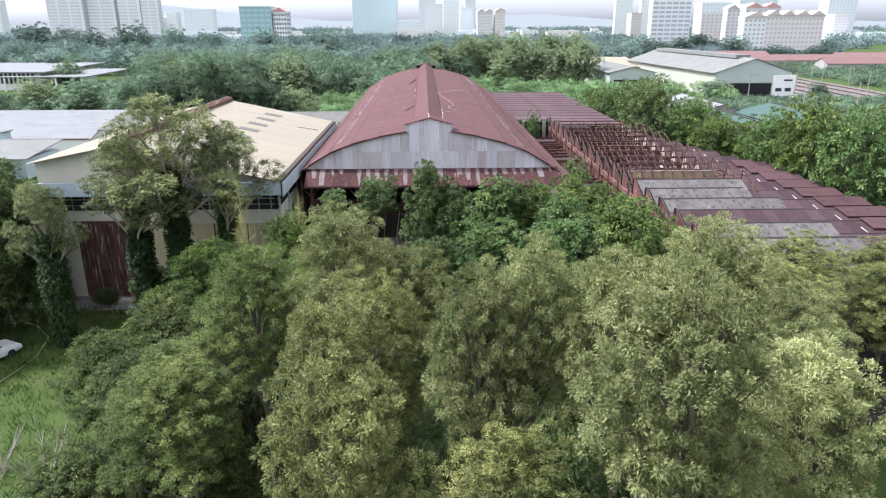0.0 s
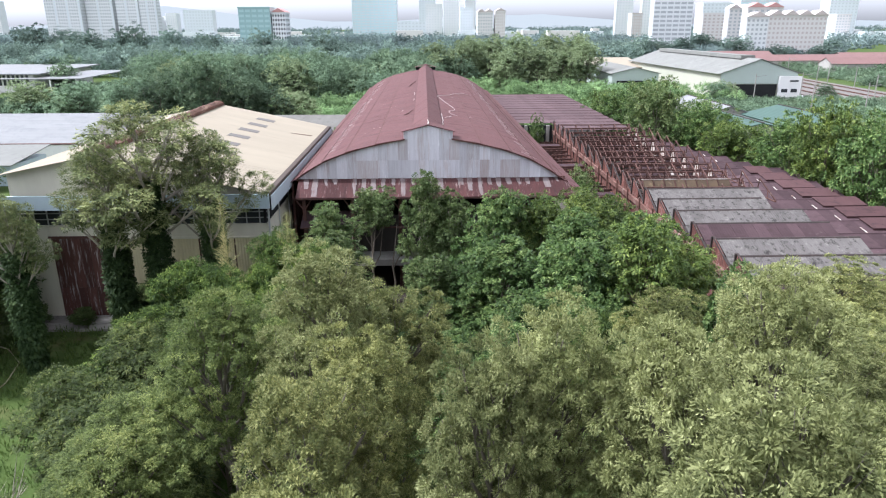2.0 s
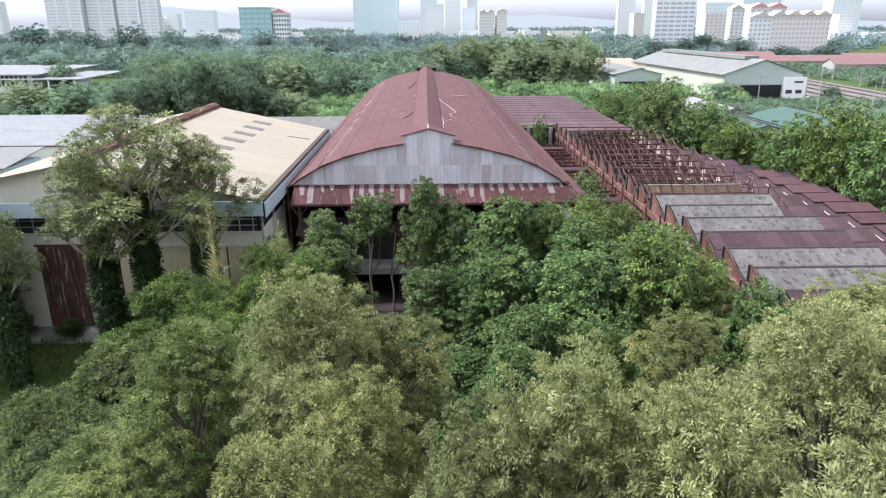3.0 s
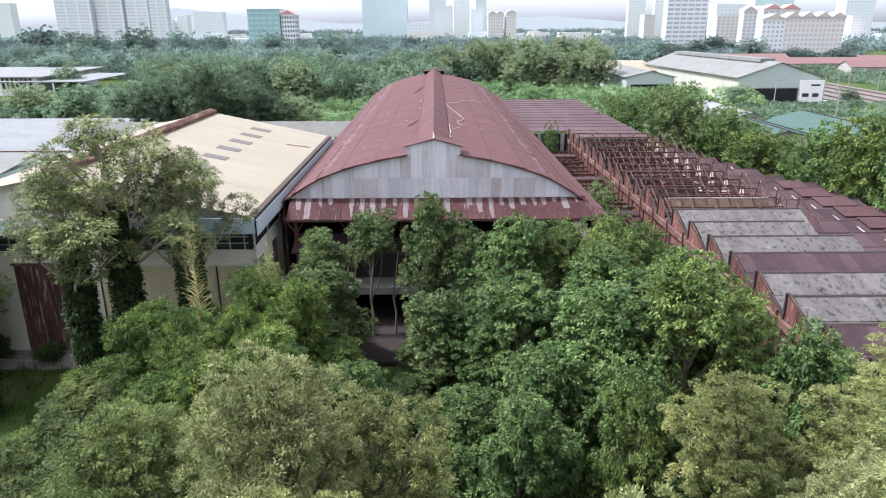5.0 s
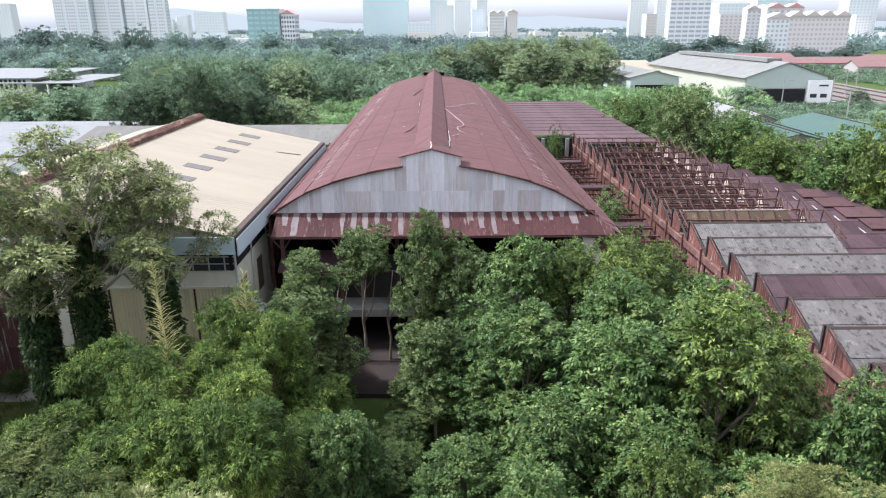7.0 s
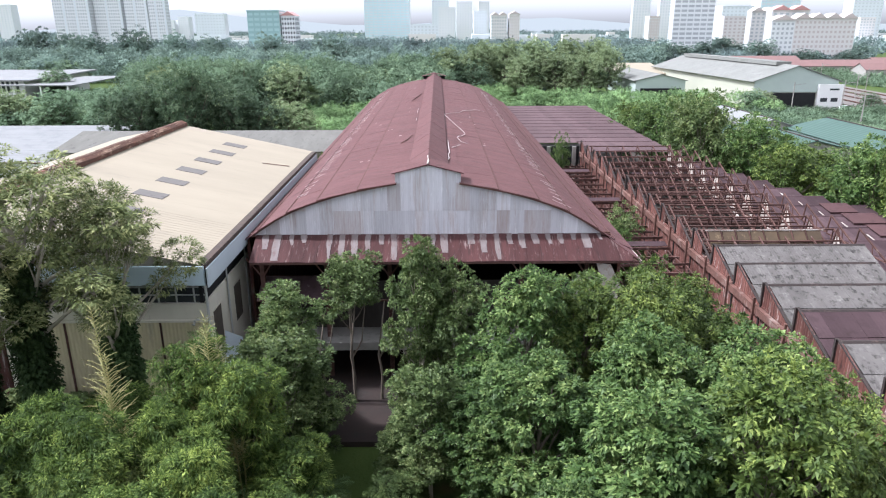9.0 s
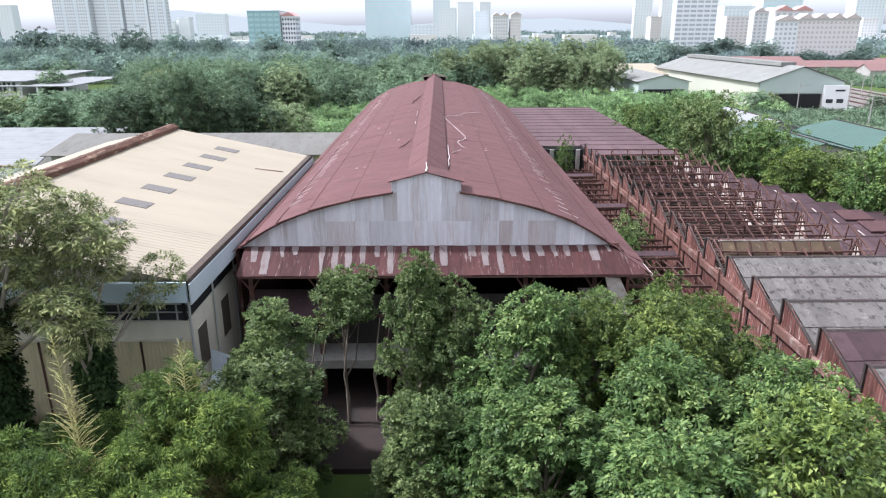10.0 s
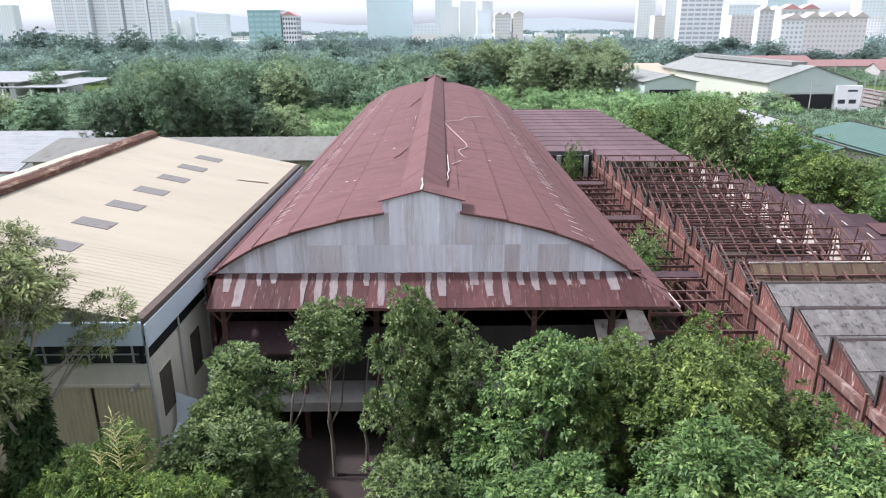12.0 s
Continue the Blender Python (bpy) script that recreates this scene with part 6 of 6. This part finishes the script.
# ---- sheds and buildings beyond ----
def saw_shed(x0, x1, y0, y1, z, n, label):
    """A white north-light shed: teeth that run along x."""
    s = thing("white_shed", ((x0 + x1) / 2, (y0 + y1) / 2, 0), label, "shed", "white sheds")
    part("wall", Geo().box(x0 + 0.2, x1 - 0.2, y0 + 0.2, y1 - 0.2, 0, z - 1.4), WHITE_PAINT, s)
    w = (y1 - y0) / n
    for i in range(n):
        a = y0 + i * w
        part("roof", Geo().prism([(a, z - 1.4), (a + w, z - 1.5), (a + w * 0.93, z), (a + w * 0.86, z + 0.05)], x0, x1), WHITE_ROOF, s)
        part("valley_gutter", Geo().box(x0 + 0.3, x1 - 0.3, a + 0.05, a + 0.75, z - 1.42, z - 1.2), RUST_STEEL, s)
        part("tooth_end", Geo().prism([(a + 0.5, z - 1.4), (a + w - 0.3, z - 1.4), (a + w * 0.88, z - 0.15)], x1 + 0.03, x1 + 0.1), WHITE_PAINT, s)
    return s


saw_shed(-130, -60.5, 124, 158.5, 4.2, 6, "long white saw-tooth factory roof")
lowb = thing("low_store", (-30, 130, 0), "long low store with old grey sheet roof", "store")
part("wall", Geo().box(-57, -15, 123, 142, 0, 4.6), CONCRETE, lowb)
part("roof", Geo().slab((-58, 122, 4.9), (-14.2, 122, 4.9), (-14.2, 133, 6.6), (-58, 133, 6.6), 0.15), STORE_ROOF, lowb)
part("roof", Geo().slab((-58, 133, 6.6), (-14.2, 133, 6.6), (-14.2, 144, 4.9), (-58, 144, 4.9), 0.15), GREY_ROOF, lowb)
yard = thing("grey_outbuilding", (-70, 110, 0), "low grey outbuilding with sheet roof", "outbuilding")
part("wall", Geo().box(-84, -61, 104, 114, 0, 3.0), FASCIA, yard)
part("roof", Geo().slab((-85, 103.5, 3.2), (-60.5, 103.5, 3.2), (-60.5, 115, 4.4), (-85, 115, 4.4), 0.12), GREY_ROOF, yard)
tank = thing("grey_tank_house", (-78, 128, 0), "small blue-grey tower block by the white sheds", "outbuilding")
part("wall", Geo().box(-84, -74, 121, 123.5, 0, 4.6), FASCIA, tank)
part("roof", Geo().box(-84.3, -73.7, 120.7, 123.8, 4.6, 4.8), GREY_ROOF, tank)
dep = thing("striped_depot", (-165, 290, 0), "white depot with striped louvred wall", "depot")
part("wall", Geo().box(-225, -139, 256, 300, 0, 6.2), WHITE_PAINT, dep)
part("roof", Geo().slab((-227, 254, 6.6), (-136, 254, 6.6), (-136, 302, 7.4), (-227, 302, 7.4), 0.4), WHITE_ROOF, dep)
for i in range(28):
    part("louvre", Geo().box(-185 + i * 1.6, -184.2 + i * 1.6, 255.7, 255.95, 2.4, 6.0), WINDOW, dep)
part("canopy_roof", Geo().box(-150, -120, 250, 253.8, 4.9, 5.2).slab((-135.8, 253.8, 5.2), (-120, 253.8, 5.2), (-120, 290, 5.6), (-135.8, 290, 5.6), 0.3), WHITE_ROOF, dep)
for x in (-149, -140, -131, -122):
    part("post", Geo().box(x, x + 0.5, 250.4, 250.9, 0, 4.9), WHITE_PAINT, dep)

# the large pale green depot on the far right
wh = thing("train_depot", (107, 224, 0), "large pale green depot with grey gabled sheet roof", "depot")


def lean(x, y):
    return (x - (y - 224) * 0.05, y)


gw = [(94.6, 0), (119.6, 0), (119.6, 7.6), (106.9, 11.8), (94.6, 7.6)]
body = [(*lean(x, 224), z) for x, z in gw] + [(*lean(x, 307), z) for x, z in gw]
part("wall", Geo().add(body, [(0, 1, 2, 3, 4), (9, 8, 7, 6, 5), (0, 4, 9, 5), (1, 6, 7, 2)]), mat("cream_cladding", (0.44, 0.435, 0.35), (0.40, 0.40, 0.32), 0.1, 0.7), wh, "cream and pale green cladding")
part("gable_front", Geo().hexa([(94.7, 223.7, 4.3), (119.5, 223.7, 4.3), (119.5, 223.95, 4.3), (94.7, 223.95, 4.3), (94.7, 223.7, 7.5), (119.5, 223.7, 7.5), (119.5, 223.95, 7.5), (94.7, 223.95, 7.5)]).hexa([(94.7, 223.7, 7.5), (119.5, 223.7, 7.5), (119.5, 223.95, 7.5), (94.7, 223.95, 7.5), (106.7, 223.7, 11.6), (107.1, 223.7, 11.6), (107.1, 223.95, 11.6), (106.7, 223.95, 11.6)]), PALE_GREEN, wh, "pale green gable")
# near-black panels in place of the doorways' unlit depth
for a, b in ((94.9, 98.9), (99.7, 113.0)):
    part("door_opening", Geo().box(a, b, 223.5, 223.66, 0, 4.1), DARK, wh)
part("office", Geo().box(113.4, 120.6, 222.6, 223.6, 0, 6.6), WHITE_PAINT, wh, "white office front")
for a in (114.2, 117.3):
    part("window", Geo().box(a, a + 2.0, 222.5, 222.62, 1.6, 2.7), WINDOW, wh)
part("window", Geo().box(116.6, 119.4, 222.5, 222.62, 4.9, 5.4), WINDOW, wh)
for i in range(8):
    fa, fb = i / 8, (i + 1) / 8
    ya, yb = 223.2 + 85 * fa, 223.2 + 85 * fb
    for ea, eb, za, zb in ((93.6, 106.9, 7.4, 12.0), (106.9, 120.6, 12.0, 7.4)):
        part("roof_sheet", Geo().slab((*lean(ea, ya), za), (*lean(eb, ya), zb), (*lean(eb, yb), zb + 0.02 * (i % 2)), (*lean(ea, yb), za + 0.02 * (i % 2)), 0.15), GREY_ROOF, wh)
part("ridge_vent", Geo().hexa([(*lean(104.6, 232), 11.6), (*lean(109.2, 232), 11.6), (*lean(109.2, 303), 11.6), (*lean(104.6, 303), 11.6), (*lean(104.6, 232), 12.7), (*lean(109.2, 232), 12.7), (*lean(109.2, 303), 12.7), (*lean(104.6, 303), 12.7)]), GREY_ROOF, wh, "raised ridge ventilator")
part("side_window", Geo().box(94.0, 94.5, 236, 246, 1.5, 4.0), WINDOW, wh)
ann = thing("depot_annex", (78, 255, 0), "small pale green gabled annex", "annex")
part("wall", Geo().prism_y([(67.0, 0), (83.5, 0), (83.5, 6.0), (75.2, 7.8), (67.0, 6.0)], 250, 290), PALE_GREEN, ann)
part("roof", Geo().slab((66.2, 249.5, 5.9), (75.2, 249.5, 8.0), (75.2, 291, 8.0), (66.2, 291, 5.9), 0.2).slab((75.2, 249.5, 8.0), (84.2, 249.5, 5.9), (84.2, 291, 5.9), (75.2, 291, 8.0), 0.2), GREY_ROOF, ann)
part("opening", Geo().box(68.6, 82.0, 249.7, 249.95, 0.0, 3.4), DARK, ann)
mid = thing("cream_store", (64, 292, 0), "low cream store with tan roof", "store")
part("wall", Geo().box(60, 92, 296, 320, 0, 5.6), WHITE_PAINT, mid)
part("roof", Geo().slab((58, 294, 5.4), (93, 294, 5.4), (93, 322, 8.2), (58, 322, 8.2), 0.3), CREAM_ROOF, mid)
hut = thing("white_hut", (70, 330, 0), "small white two-storey house", "house")
part("wall", Geo().box(86, 97, 380, 392, 0, 9.5), WHITE_PAINT, hut)
part("roof", Geo().box(85.4, 97.6, 379.4, 392.6, 9.5, 10.2), WHITE_ROOF, hut)
for i in range(3):
    part("window", Geo().box(87.4 + i * 3.2, 89.2 + i * 3.2, 379.8, 379.96, 5.6, 7.2), WINDOW, hut)


def gabled(name, x0, x1, y0, y1, e, r, wallm, roofm, label, cat, group=""):
    """A plain house with its ridge along x."""
    h = thing(name, ((x0 + x1) / 2, (y0 + y1) / 2, 0), label, cat, group)
    ym = (y0 + y1) / 2
    part("wall", Geo().prism([(y0 + 0.4, 0), (y0 + 0.4, e), (ym, r - 0.15), (y1 - 0.4, e), (y1 - 0.4, 0)], x0 + 0.4, x1 - 0.4), wallm, h)
    part("roof", Geo().slab((x0, y0, e), (x1, y0, e), (x1, ym, r), (x0, ym, r), 0.2).slab((x0, ym, r), (x1, ym, r), (x1, y1, e), (x0, y1, e), 0.2), roofm, h)
    return h


def gabled_y(name, x0, x1, y0, y1, e, r, wallm, roofm, label, cat, group=""):
    """A plain shed with its ridge along y."""
    h = thing(name, ((x0 + x1) / 2, (y0 + y1) / 2, 0), label, cat, group)
    xm = (x0 + x1) / 2
    part("wall", Geo().prism_y([(x0 + 0.4, 0), (x1 - 0.4, 0), (x1 - 0.4, e - 0.1), (xm, r - 0.15), (x0 + 0.4, e - 0.1)], y0 + 0.4, y1 - 0.4), wallm, h)
    part("roof", Geo().slab((x0, y0, e), (xm, y0, r), (xm, y1, r), (x0, y1, e), 0.15), roofm, h)
    part("roof", Geo().slab((xm, y0, r), (x1, y0, e), (x1, y1, e), (xm, y1, r), 0.15), roofm, h)
    part("ridge_cap", Geo().box(xm - 0.2, xm + 0.2, y0, y1, r - 0.02, r + 0.1), SOOT_CAP, h)
    return h


gabled_y("green_shed", 57, 72, 132, 158, 2.8, 4.6, CONCRETE, GREEN_ROOF, "low shed with green metal roof", "shed", "green-roofed sheds")
gabled_y("green_shed", 73, 91, 130, 161, 2.8, 4.8, CONCRETE, GREEN_ROOF, "low shed with green metal roof", "shed", "green-roofed sheds")
gabled_y("white_store", 65.5, 75.5, 160, 187, 3.0, 4.6, CONCRETE, WHITE_ROOF, "low store with white metal roof", "store")
gr = gabled_y("green_workshop", 65, 83, 95, 118, 4.0, 6.0, PALE_GREEN, GREEN_ROOF, "pale workshop with green metal roof", "workshop")
for x0, x1, y0, y1 in ((176, 232, 368, 384), (196, 240, 336, 348), (244, 300, 350, 364), (236, 300, 392, 408), (165, 210, 420, 436)):
    gabled("tiled_house", x0, x1, y0, y1, 4.0, 6.8, HOUSE_WALL, TILE_RED, "low terrace with red tiled roof", "house", "red tiled terraces")

# railway yard and road
rail_bed = part("railway_bed", Geo().hexa([(112, 150, 0.0), (150, 150, 0.0), (175, 420, 0.0), (138, 420, 0.0), (112, 150, 0.15), (150, 150, 0.15), (175, 420, 0.15), (138, 420, 0.15)]), GRAVEL, None)
tagged(rail_bed, "brown ballast bed of a railway yard", "railway", kind="structure")
yard_road = part("depot_road", Geo().box(100, 125, 204, 222, 0.0, 0.05), mat("pale_paving", (0.15, 0.145, 0.135), (0.12, 0.115, 0.108), 0.3, 0.9), None)
tagged(yard_road, "pale paved yard before the depot", "pavement", kind="structure")
for i in range(5):
    tr = thing("railway_track", (118 + i * 7, 150, 0.15), "rusty railway track on ballast", "railway track", "railway tracks")
    for o in (0, 1.07):
        part("rail", Geo().beam((116 + i * 7 + o, 150, 0.28), (142 + i * 7 + o, 420, 0.28), 0.15, 0.16), RUST_STEEL, tr)
for i in range(22):
    px, py = 96 + (i % 4) * 17 + (i // 4) * 4, 172 + (i // 4) * 34 + (i % 3) * 5
    pl = thing("catenary_mast", (px, py, 0), "thin pale catenary mast by the railway", "mast", "catenary masts")
    part("pole", Geo().tube([(px, py, 0), (px, py, 8.2)], [0.16, 0.12], 6), CONCRETE, pl)
    part("arm", Geo().beam((px, py, 7.4), (px + 3.2, py + 0.3, 7.7), 0.1, 0.1), CONCRETE, pl)


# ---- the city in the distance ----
# Sun glare on the flanks is dulled here by a greyer colour.
FLANK_CITY = mat("glare_dulled_flank", (0.66, 0.675, 0.69), (0.62, 0.635, 0.65), 0.03, 0.9, spec=0.05)


def tower(x0, x1, y, z1, storeys, bays, wallm, label, depth=18, windows=WINDOW, roof=None, strip_every=0, win_w=0.5, category="tower block"):
    """A block with storeys of recessed windows on its front and near flank."""
    t = thing("tower_block", ((x0 + x1) / 2, y, 0), label, category, "city blocks")
    part("wall", Geo().box(x0, x1, y, y + depth, 0, z1), wallm, t)
    w, h = (x1 - x0) / bays, z1 / storeys
    wg = Geo()
    for s in range(1, storeys):
        for b in range(bays):
            if strip_every and b % strip_every == strip_every - 1:
                continue
            a = x0 + b * w + w * (1 - win_w) / 2
            wg.box(a, a + w * win_w, y - 0.12, y - 0.02, s * h + h * 0.25, s * h + h * 0.75)
    part("window_grid", wg, windows, t, kind="stuff")
    if strip_every:
        for b in range(strip_every - 1, bays, strip_every):
            part("stair_strip", Geo().box(x0 + b * w + w * 0.2, x0 + b * w + w * 0.8, y - 0.3, y - 0.05, 0, z1), GREY_CITY, t)
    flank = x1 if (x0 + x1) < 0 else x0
    part("flank_wall", Geo().box(flank - 0.06, flank + 0.06, y + 0.05, y + depth - 0.05, 0, z1), FLANK_CITY, t, "grey flank wall, sun glare toned down in its colour")
    fg = Geo()
    for s in range(1, storeys):
        for b in range(6):
            fg.box(flank - 0.1, flank + 0.1, y + depth * (0.05 + b * 0.155), y + depth * (0.15 + b * 0.155), s * h + h * 0.2, s * h + h * 0.8)
    part("flank_window_grid", fg, windows, t, kind="stuff")
    part("parapet", Geo().box(x0 - 0.3, x1 + 0.3, y - 0.3, y + depth + 0.3, z1, z1 + 1.0), wallm, t)
    if roof:
        n_r = max(1, int((x1 - x0) / 9))
        for i in range(n_r):
            a, b = x0 + i * (x1 - x0) / n_r, x0 + (i + 1) * (x1 - x0) / n_r
            part("roof", Geo().prism_y([(a - 0.4, z1 + 0.9), (b + 0.4, z1 + 0.9), ((a + b) / 2, z1 + 4.2)], y - 1, y + depth + 1), roof, t)
    return t


# Haze is painted into the town's colours: walls paled, windows washed out.
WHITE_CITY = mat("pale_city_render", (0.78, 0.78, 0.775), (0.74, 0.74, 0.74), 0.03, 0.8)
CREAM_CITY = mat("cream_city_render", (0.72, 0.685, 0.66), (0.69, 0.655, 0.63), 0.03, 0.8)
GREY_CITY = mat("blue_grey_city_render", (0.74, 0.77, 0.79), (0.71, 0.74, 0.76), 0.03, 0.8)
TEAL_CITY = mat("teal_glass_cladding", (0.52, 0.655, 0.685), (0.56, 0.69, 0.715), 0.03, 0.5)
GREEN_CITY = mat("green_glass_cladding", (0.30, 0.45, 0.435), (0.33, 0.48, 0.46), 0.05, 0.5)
WIN_PALE = mat("haze_paled_window", (0.42, 0.435, 0.44), (0.48, 0.495, 0.50), 0.1, 0.6, spec=0.1)
WIN_FAINT = mat("haze_faint_window", (0.60, 0.625, 0.635), (0.65, 0.675, 0.685), 0.1, 0.6, spec=0.1)
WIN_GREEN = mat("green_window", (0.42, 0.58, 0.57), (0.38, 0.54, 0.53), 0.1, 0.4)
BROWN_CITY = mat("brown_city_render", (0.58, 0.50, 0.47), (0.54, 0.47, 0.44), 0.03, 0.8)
RED_CITY = mat("pale_red_tiles", (0.55, 0.30, 0.27), (0.5, 0.27, 0.25), 0.1, 0.8)
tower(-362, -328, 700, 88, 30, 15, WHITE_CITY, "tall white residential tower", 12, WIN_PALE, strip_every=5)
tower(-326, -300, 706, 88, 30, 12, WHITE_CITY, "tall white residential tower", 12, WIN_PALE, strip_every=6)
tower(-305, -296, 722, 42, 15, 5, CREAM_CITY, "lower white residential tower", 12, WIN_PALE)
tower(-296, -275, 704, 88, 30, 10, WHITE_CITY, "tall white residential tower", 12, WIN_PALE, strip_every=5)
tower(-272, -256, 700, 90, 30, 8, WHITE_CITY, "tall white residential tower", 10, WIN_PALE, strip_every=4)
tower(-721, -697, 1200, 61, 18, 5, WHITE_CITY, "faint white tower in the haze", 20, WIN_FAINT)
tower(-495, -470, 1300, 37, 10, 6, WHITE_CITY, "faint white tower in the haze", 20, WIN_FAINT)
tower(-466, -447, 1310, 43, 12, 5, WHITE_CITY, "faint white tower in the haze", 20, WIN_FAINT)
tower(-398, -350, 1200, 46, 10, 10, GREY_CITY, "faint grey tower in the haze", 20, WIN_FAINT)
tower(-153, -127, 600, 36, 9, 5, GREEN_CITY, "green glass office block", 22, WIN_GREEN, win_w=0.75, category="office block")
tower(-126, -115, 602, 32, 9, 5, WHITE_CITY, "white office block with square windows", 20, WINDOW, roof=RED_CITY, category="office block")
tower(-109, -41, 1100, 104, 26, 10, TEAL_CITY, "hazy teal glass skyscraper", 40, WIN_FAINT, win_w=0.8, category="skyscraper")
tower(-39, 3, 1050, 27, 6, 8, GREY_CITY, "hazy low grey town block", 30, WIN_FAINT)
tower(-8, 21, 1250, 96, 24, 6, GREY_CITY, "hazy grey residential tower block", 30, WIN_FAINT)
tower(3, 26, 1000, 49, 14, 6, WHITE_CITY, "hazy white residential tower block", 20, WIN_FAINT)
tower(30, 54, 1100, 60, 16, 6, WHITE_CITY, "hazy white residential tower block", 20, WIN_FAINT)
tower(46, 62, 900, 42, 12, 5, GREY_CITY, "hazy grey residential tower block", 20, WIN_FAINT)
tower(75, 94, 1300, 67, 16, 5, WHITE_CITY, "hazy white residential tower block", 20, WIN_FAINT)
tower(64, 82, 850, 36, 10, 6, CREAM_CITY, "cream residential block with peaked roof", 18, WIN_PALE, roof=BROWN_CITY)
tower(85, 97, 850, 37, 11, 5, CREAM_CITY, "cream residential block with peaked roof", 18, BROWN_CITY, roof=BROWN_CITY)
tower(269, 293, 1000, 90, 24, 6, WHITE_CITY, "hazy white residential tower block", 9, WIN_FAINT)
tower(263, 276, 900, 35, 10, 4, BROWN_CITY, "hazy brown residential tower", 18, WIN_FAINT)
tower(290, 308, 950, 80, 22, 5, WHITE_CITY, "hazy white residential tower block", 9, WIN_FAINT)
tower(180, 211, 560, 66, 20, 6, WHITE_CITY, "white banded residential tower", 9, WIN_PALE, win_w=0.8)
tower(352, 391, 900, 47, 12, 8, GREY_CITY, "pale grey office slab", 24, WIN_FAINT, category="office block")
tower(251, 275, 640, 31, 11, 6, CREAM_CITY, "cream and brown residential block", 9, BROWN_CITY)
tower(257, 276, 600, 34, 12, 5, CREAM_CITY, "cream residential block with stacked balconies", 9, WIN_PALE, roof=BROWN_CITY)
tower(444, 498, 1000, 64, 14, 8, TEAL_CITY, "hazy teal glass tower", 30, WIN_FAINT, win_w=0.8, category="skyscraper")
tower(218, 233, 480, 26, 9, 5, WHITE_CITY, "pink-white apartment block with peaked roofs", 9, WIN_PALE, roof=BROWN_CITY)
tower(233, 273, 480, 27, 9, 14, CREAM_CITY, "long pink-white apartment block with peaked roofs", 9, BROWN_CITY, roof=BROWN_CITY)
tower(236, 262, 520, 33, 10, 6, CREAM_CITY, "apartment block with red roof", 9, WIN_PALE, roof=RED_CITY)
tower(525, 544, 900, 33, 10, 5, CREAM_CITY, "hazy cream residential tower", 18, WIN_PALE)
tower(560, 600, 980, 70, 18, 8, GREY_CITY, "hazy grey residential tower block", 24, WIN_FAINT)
for i in range(40):
    r2 = random.Random(100 + i)
    x, y = r2.uniform(-500, 620), r2.uniform(760, 1300)
    lowc = thing("low_block", (x, y, 0), "low pale town building in the haze", "building", "low town buildings")
    part("wall", Geo().box(x, x + r2.uniform(12, 40), y, y + 14, 0, r2.uniform(9, 16)), r2.choice((WHITE_CITY, CREAM_CITY, GREY_CITY)), lowc)
hills = Geo()
# Hills glow faintly by emission, which stands in for the haze.
HILL = mat("haze_glow_hill", (0.02, 0.02, 0.02), (0.02, 0.02, 0.02), 0.002, 1.0, spec=0.0)
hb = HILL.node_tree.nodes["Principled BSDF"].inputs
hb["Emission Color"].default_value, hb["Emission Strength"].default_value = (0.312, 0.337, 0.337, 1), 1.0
hp = []
for i in range(61):
    x = -3800 + i * 127
    hp.append((x, 20 + 110 * max(0, noise.noise((x * 0.0011, 3.1, 0)) + 0.35) + 18 * noise.noise((x * 0.006, 1.2, 0))))
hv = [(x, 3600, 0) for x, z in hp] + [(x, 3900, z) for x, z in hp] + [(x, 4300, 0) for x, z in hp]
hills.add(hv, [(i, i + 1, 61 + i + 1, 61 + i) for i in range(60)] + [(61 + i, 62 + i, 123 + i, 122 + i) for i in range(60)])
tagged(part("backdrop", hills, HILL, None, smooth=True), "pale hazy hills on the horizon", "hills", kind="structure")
